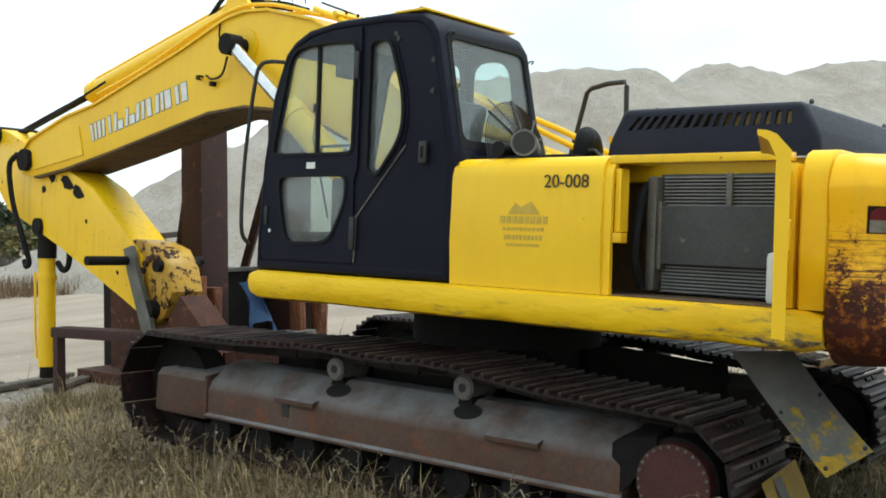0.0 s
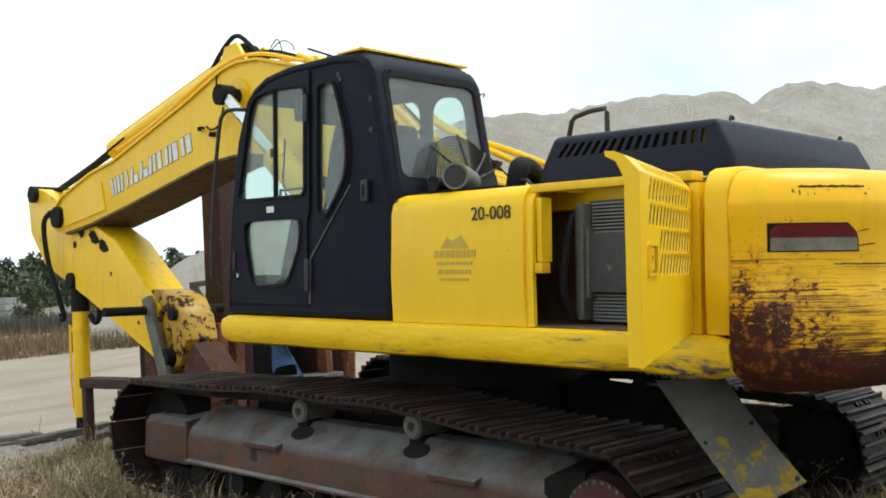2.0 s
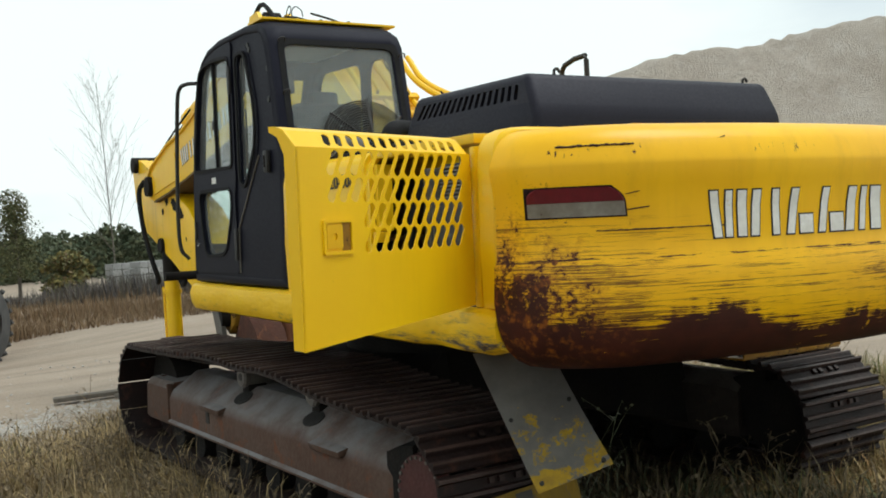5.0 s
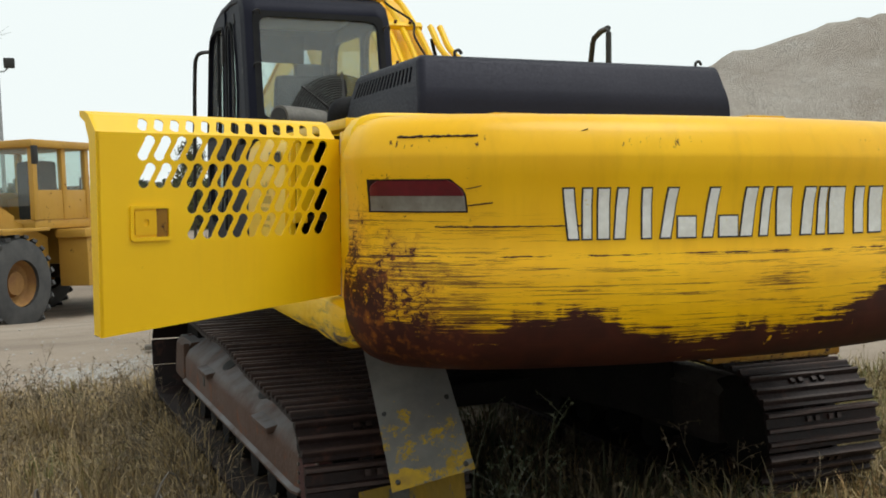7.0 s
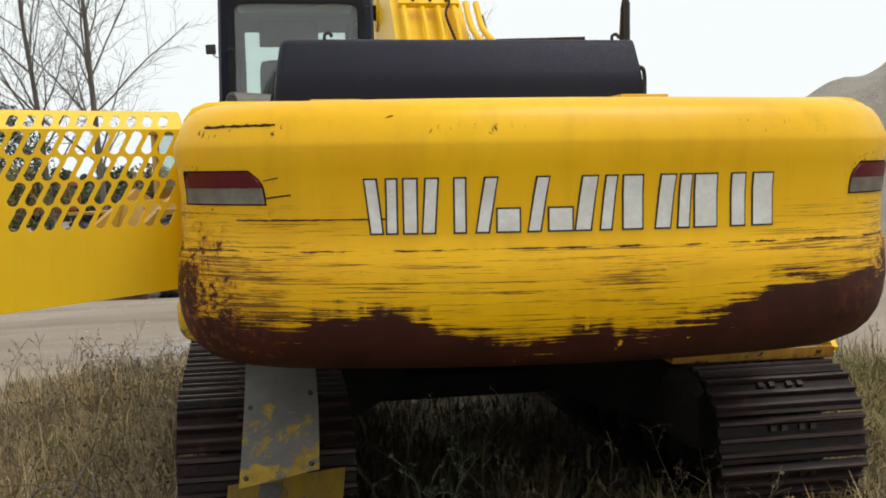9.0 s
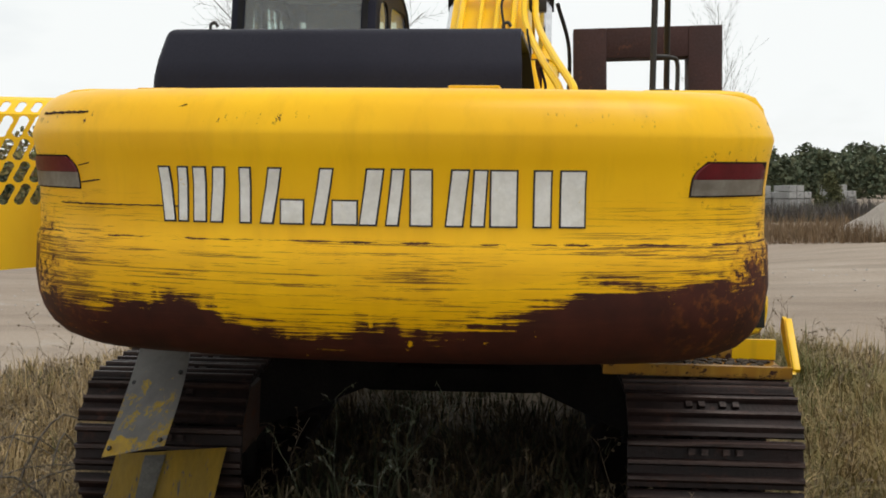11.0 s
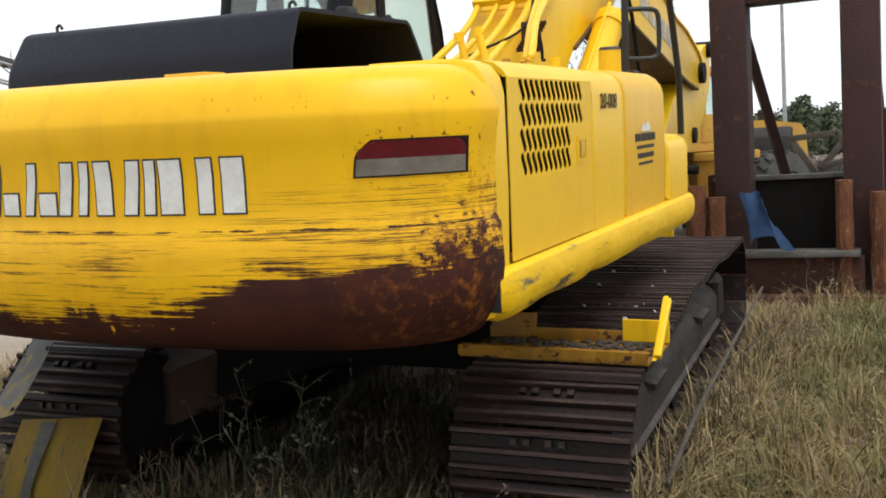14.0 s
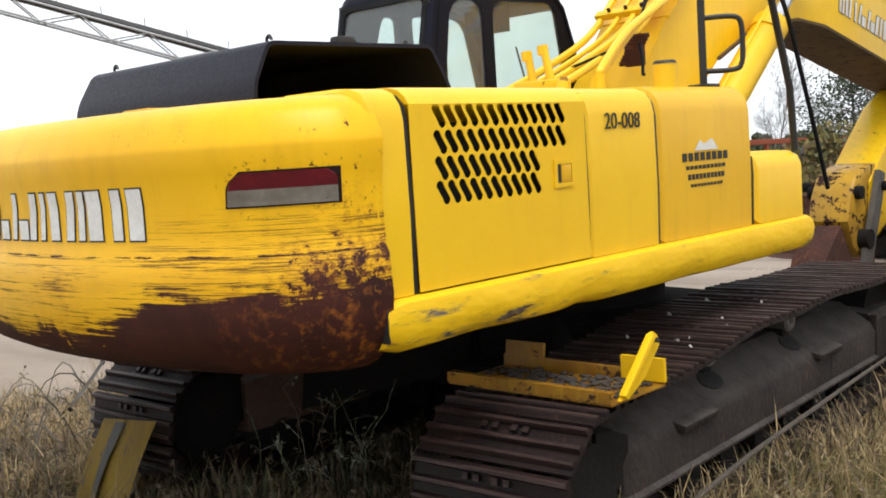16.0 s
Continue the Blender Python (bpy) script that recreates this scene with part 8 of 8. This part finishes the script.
def weeds(name, label, seed, count, spot, height, mat):
    """Dead branching weeds, as thin stems with side twigs and seed heads."""
    r = random.Random(seed)
    bm = bmesh.new()
    for _ in range(count):
        x, y = spot(r)
        h = height * r.uniform(0.5, 1.3)
        p = Vector((x, y, -0.03))
        d = Vector((r.uniform(-0.35, 0.35), r.uniform(-0.35, 0.35), 1)).normalized()
        pts = [p]
        for k in range(4):
            d = (d + Vector((r.uniform(-0.25, 0.25), r.uniform(-0.25, 0.25), -0.05))).normalized()
            pts.append(pts[-1] + d * h / 4)
        tube(bm, pts, 0.0035, 3, 0.0015)
        for k in range(r.randint(3, 7)):
            i = r.randint(1, 3)
            b = pts[i].lerp(pts[i + 1], r.random())
            e = b + Vector((r.uniform(-1, 1), r.uniform(-1, 1), r.uniform(0.1, 1))).normalized() * h * r.uniform(0.15, 0.4)
            tube(bm, [b, b.lerp(e, 0.5) + Vector((0, 0, 0.01)), e], 0.0022, 3, 0.001)
            for q in range(3):
                c = b.lerp(e, r.uniform(0.4, 1.0)) + Vector((r.uniform(-1, 1), r.uniform(-1, 1), r.uniform(-1, 1))) * 0.012
                u, w = Vector((r.uniform(-1, 1), r.uniform(-1, 1), r.uniform(-1, 1))) * 0.010, Vector((r.uniform(-1, 1), r.uniform(-1, 1), r.uniform(-1, 1))) * 0.010
                bm.faces.new([bm.verts.new(c + o) for o in (u, w, -u, -w)])
    ob = part(name, bm, mat, None, smooth=0)
    tagged(ob, label, "weeds", kind="stuff")


M_STALK = blade_mat("dead_stalks", [(0.13, 0.095, 0.06), (0.20, 0.15, 0.09), (0.09, 0.07, 0.045), (0.26, 0.20, 0.12)])
weeds("dead_weeds", "dead branching weeds beside the left track", 3, 260, lambda r: (-1.65 - abs(r.gauss(0, 1.0)), r.uniform(-3.5, 3.8)), 0.42, M_STALK)
weeds("rear_weeds", "dead weeds growing under the rear of the machine", 5, 130, lambda r: (r.uniform(-2.6, 1.4), r.uniform(-4.6, -1.2)), 0.36, M_STALK)
weeds("right_weeds", "dead weeds beside the right track", 7, 90, lambda r: (r.uniform(1.6, 4.2), r.uniform(-2.5, 4.4)), 0.45, M_STALK)


def dead_brush():
    """Arched dead canes behind the left track."""
    r = random.Random(19)
    bm = bmesh.new()
    for k in range(26):
        x, y = -2.4 + r.gauss(0, 0.40), -2.2 + r.gauss(0, 0.45)
        a, l, h = r.uniform(0, math.tau), r.uniform(0.4, 1.0), r.uniform(0.25, 0.62)
        pts = [(x + math.cos(a) * l * t, y + math.sin(a) * l * t, -0.03 + h * math.sin(math.pi * (0.06 + 0.80 * t)) + r.uniform(-0.01, 0.01)) for t in [q / 7 for q in range(8)]]
        tube(bm, pts, r.uniform(0.004, 0.009), 5, 0.002)
    ob = part("dead_brush", bm, M_BARK, None)
    tagged(ob, "arched bare brown canes beside the track", "brush", kind="stuff")


dead_brush()


def fallen_branch():
    bm = bmesh.new()
    tube(bm, curve_pts([(1.70, -1.70, 0.17), (1.68, -0.87, 0.28), (1.67, 0.0, 0.36), (1.66, 0.85, 0.43), (1.63, 2.0, 0.50)], 6), 0.013, 8, 0.009)
    tube(bm, curve_pts([(1.66, 0.9, 0.24), (1.80, 1.1, 0.36), (1.88, 1.35, 0.40)], 5), 0.008, 5, 0.003)
    ob = part("fallen_branch", bm, surface("dark_dead_wood", (0.06, 0.048, 0.038), (0.10, 0.08, 0.06), 8, 0.9, bump=0.4), None)
    tagged(ob, "long grey branch leaning along the track", "branch")


fallen_branch()


def track_chips():
    """Pale crumbs of concrete lying on the right track."""
    r = random.Random(27)
    bm = bmesh.new()
    for k in range(16):
        y = r.choice((-0.9, -0.6, 0.2)) + r.gauss(0, 0.22)
        q = r.uniform(0.004, 0.011) * (2.2 if k % 11 == 0 else 1)
        bmesh.ops.create_icosphere(bm, subdivisions=1, radius=q, matrix=Matrix.Translation((1.20 + r.uniform(-0.22, 0.33) - 0.047 * y, y, 0.915 - 0.05 * abs(y + 0.2))) @ pose(0, 0, 0, r.uniform(0, 90), r.uniform(0, 90), 0) @ Matrix.Diagonal((1.3, 0.9, 0.5, 1)))
    ob = part("concrete_chips", bm, M_STONE, excavator, "pale crumbs of concrete on the track", 0)
    ob["kind"] = "stuff"


track_chips()


def steel_truss():
    """The bent grey steel frame that lies on the gantry's base."""
    root = thing("lying_truss", "grey steel channel truss lying on the rusty base", "truss")
    M_CH = surface("weathered_grey_channel", (0.085, 0.066, 0.052), (0.14, 0.115, 0.095), 5, 0.7, bump=0.2, spots=(0.10, 0.045, 0.022), spot_at=0.6)
    for a, b in (((1.43, 6.2, 1.59), (1.93, 6.2, 1.63)), ((1.93, 6.2, 1.63), (2.09, 6.2, 1.30)), ((1.45, 6.2, 1.57), (1.67, 6.2, 1.23)), ((1.96, 6.2, 1.50), (1.74, 6.2, 1.23)), ((1.76, 6.12, 1.26), (2.08, 6.12, 1.34))):
        a, b = Vector(a), Vector(b)
        m = Matrix.Translation(a) @ (b - a).to_track_quat("Z", "Y").to_matrix().to_4x4()
        part("channel", boxed(-0.045, 0.045, -0.034, 0.034, -0.01, (b - a).length + 0.01, 0.006, m), M_CH, root)


steel_truss()


def reed_belt():
    """Brown dry reeds beyond the road."""
    rng = np.random.default_rng(61)
    verts, faces = [], []
    for k in range(26000):
        t = rng.uniform(0, 1)
        x, y = -1.0 + 20 * t, 24.0 + abs(rng.normal()) * 4.2 + 1.5 * math.sin(9 * t)
        h, z = rng.uniform(0.10, 0.55) * (0.75 + 0.35 * math.sin(17 * t + y)), hollow(x, y)
        a, l = rng.uniform(0, math.tau), rng.uniform(0, 0.25)
        b = len(verts)
        s, c = math.sin(a) * 0.016, math.cos(a) * 0.016
        verts += [(x - s, y + c, z - 0.06), (x + s, y - c, z - 0.06), (x + math.cos(a) * l, y + math.sin(a) * l, z + h)]
        faces.append((b, b + 1, b + 2))
    me = bpy.data.meshes.new("reed_belt")
    me.from_pydata(verts, [], faces)
    me.materials.append(blade_mat("dry_reed_blades", [(0.14, 0.085, 0.045), (0.22, 0.14, 0.075), (0.10, 0.07, 0.04), (0.28, 0.19, 0.10)]))
    tagged(new("reed_belt", me), "belt of brown dry reeds beyond the road", "reeds", kind="stuff")


reed_belt()


def rag():
    """A crumpled grey plastic sheet in the grass."""
    g = bmesh.new()
    rows = []
    for i in range(16):
        row = []
        for j in range(16):
            u, v = i / 15 - 0.5, j / 15 - 0.5
            z = 0.06 + 0.10 * noise.noise(Vector((u * 5, v * 5, 2.0))) + 0.05 * noise.noise(Vector((u * 13, v * 13, 7.0))) - 0.22 * (u * u + v * v)
            row.append((-2.15 + 0.50 * u + 0.05 * noise.noise(Vector((u * 4, v * 4, 9))), -2.62 + 0.38 * v, max(z, -0.03)))
        rows.append(row)
    loft(g, rows, closed=False, caps=False)
    bmesh.ops.solidify(g, geom=g.faces[:], thickness=0.004)
    ob = part("plastic_sheet", g, surface("grey_blue_plastic", (0.34, 0.36, 0.42), (0.22, 0.23, 0.28), 9, 0.4, bump=0.3, spots=(0.03, 0.03, 0.04), spot_at=0.6), None, smooth=60)
    tagged(ob, "crumpled grey-blue plastic sheet lying in the grass", "plastic sheet")


rag()
M_SEED = blade_mat("pale_seed_heads", [(0.30, 0.30, 0.24), (0.16, 0.17, 0.10), (0.09, 0.11, 0.05)])
weeds("seeding_weeds", "pale seeding weeds growing under the machine", 11, 12, lambda r: (-0.25 + r.gauss(0, 0.16), -1.75 + r.gauss(0, 0.2)), 0.55, M_SEED)
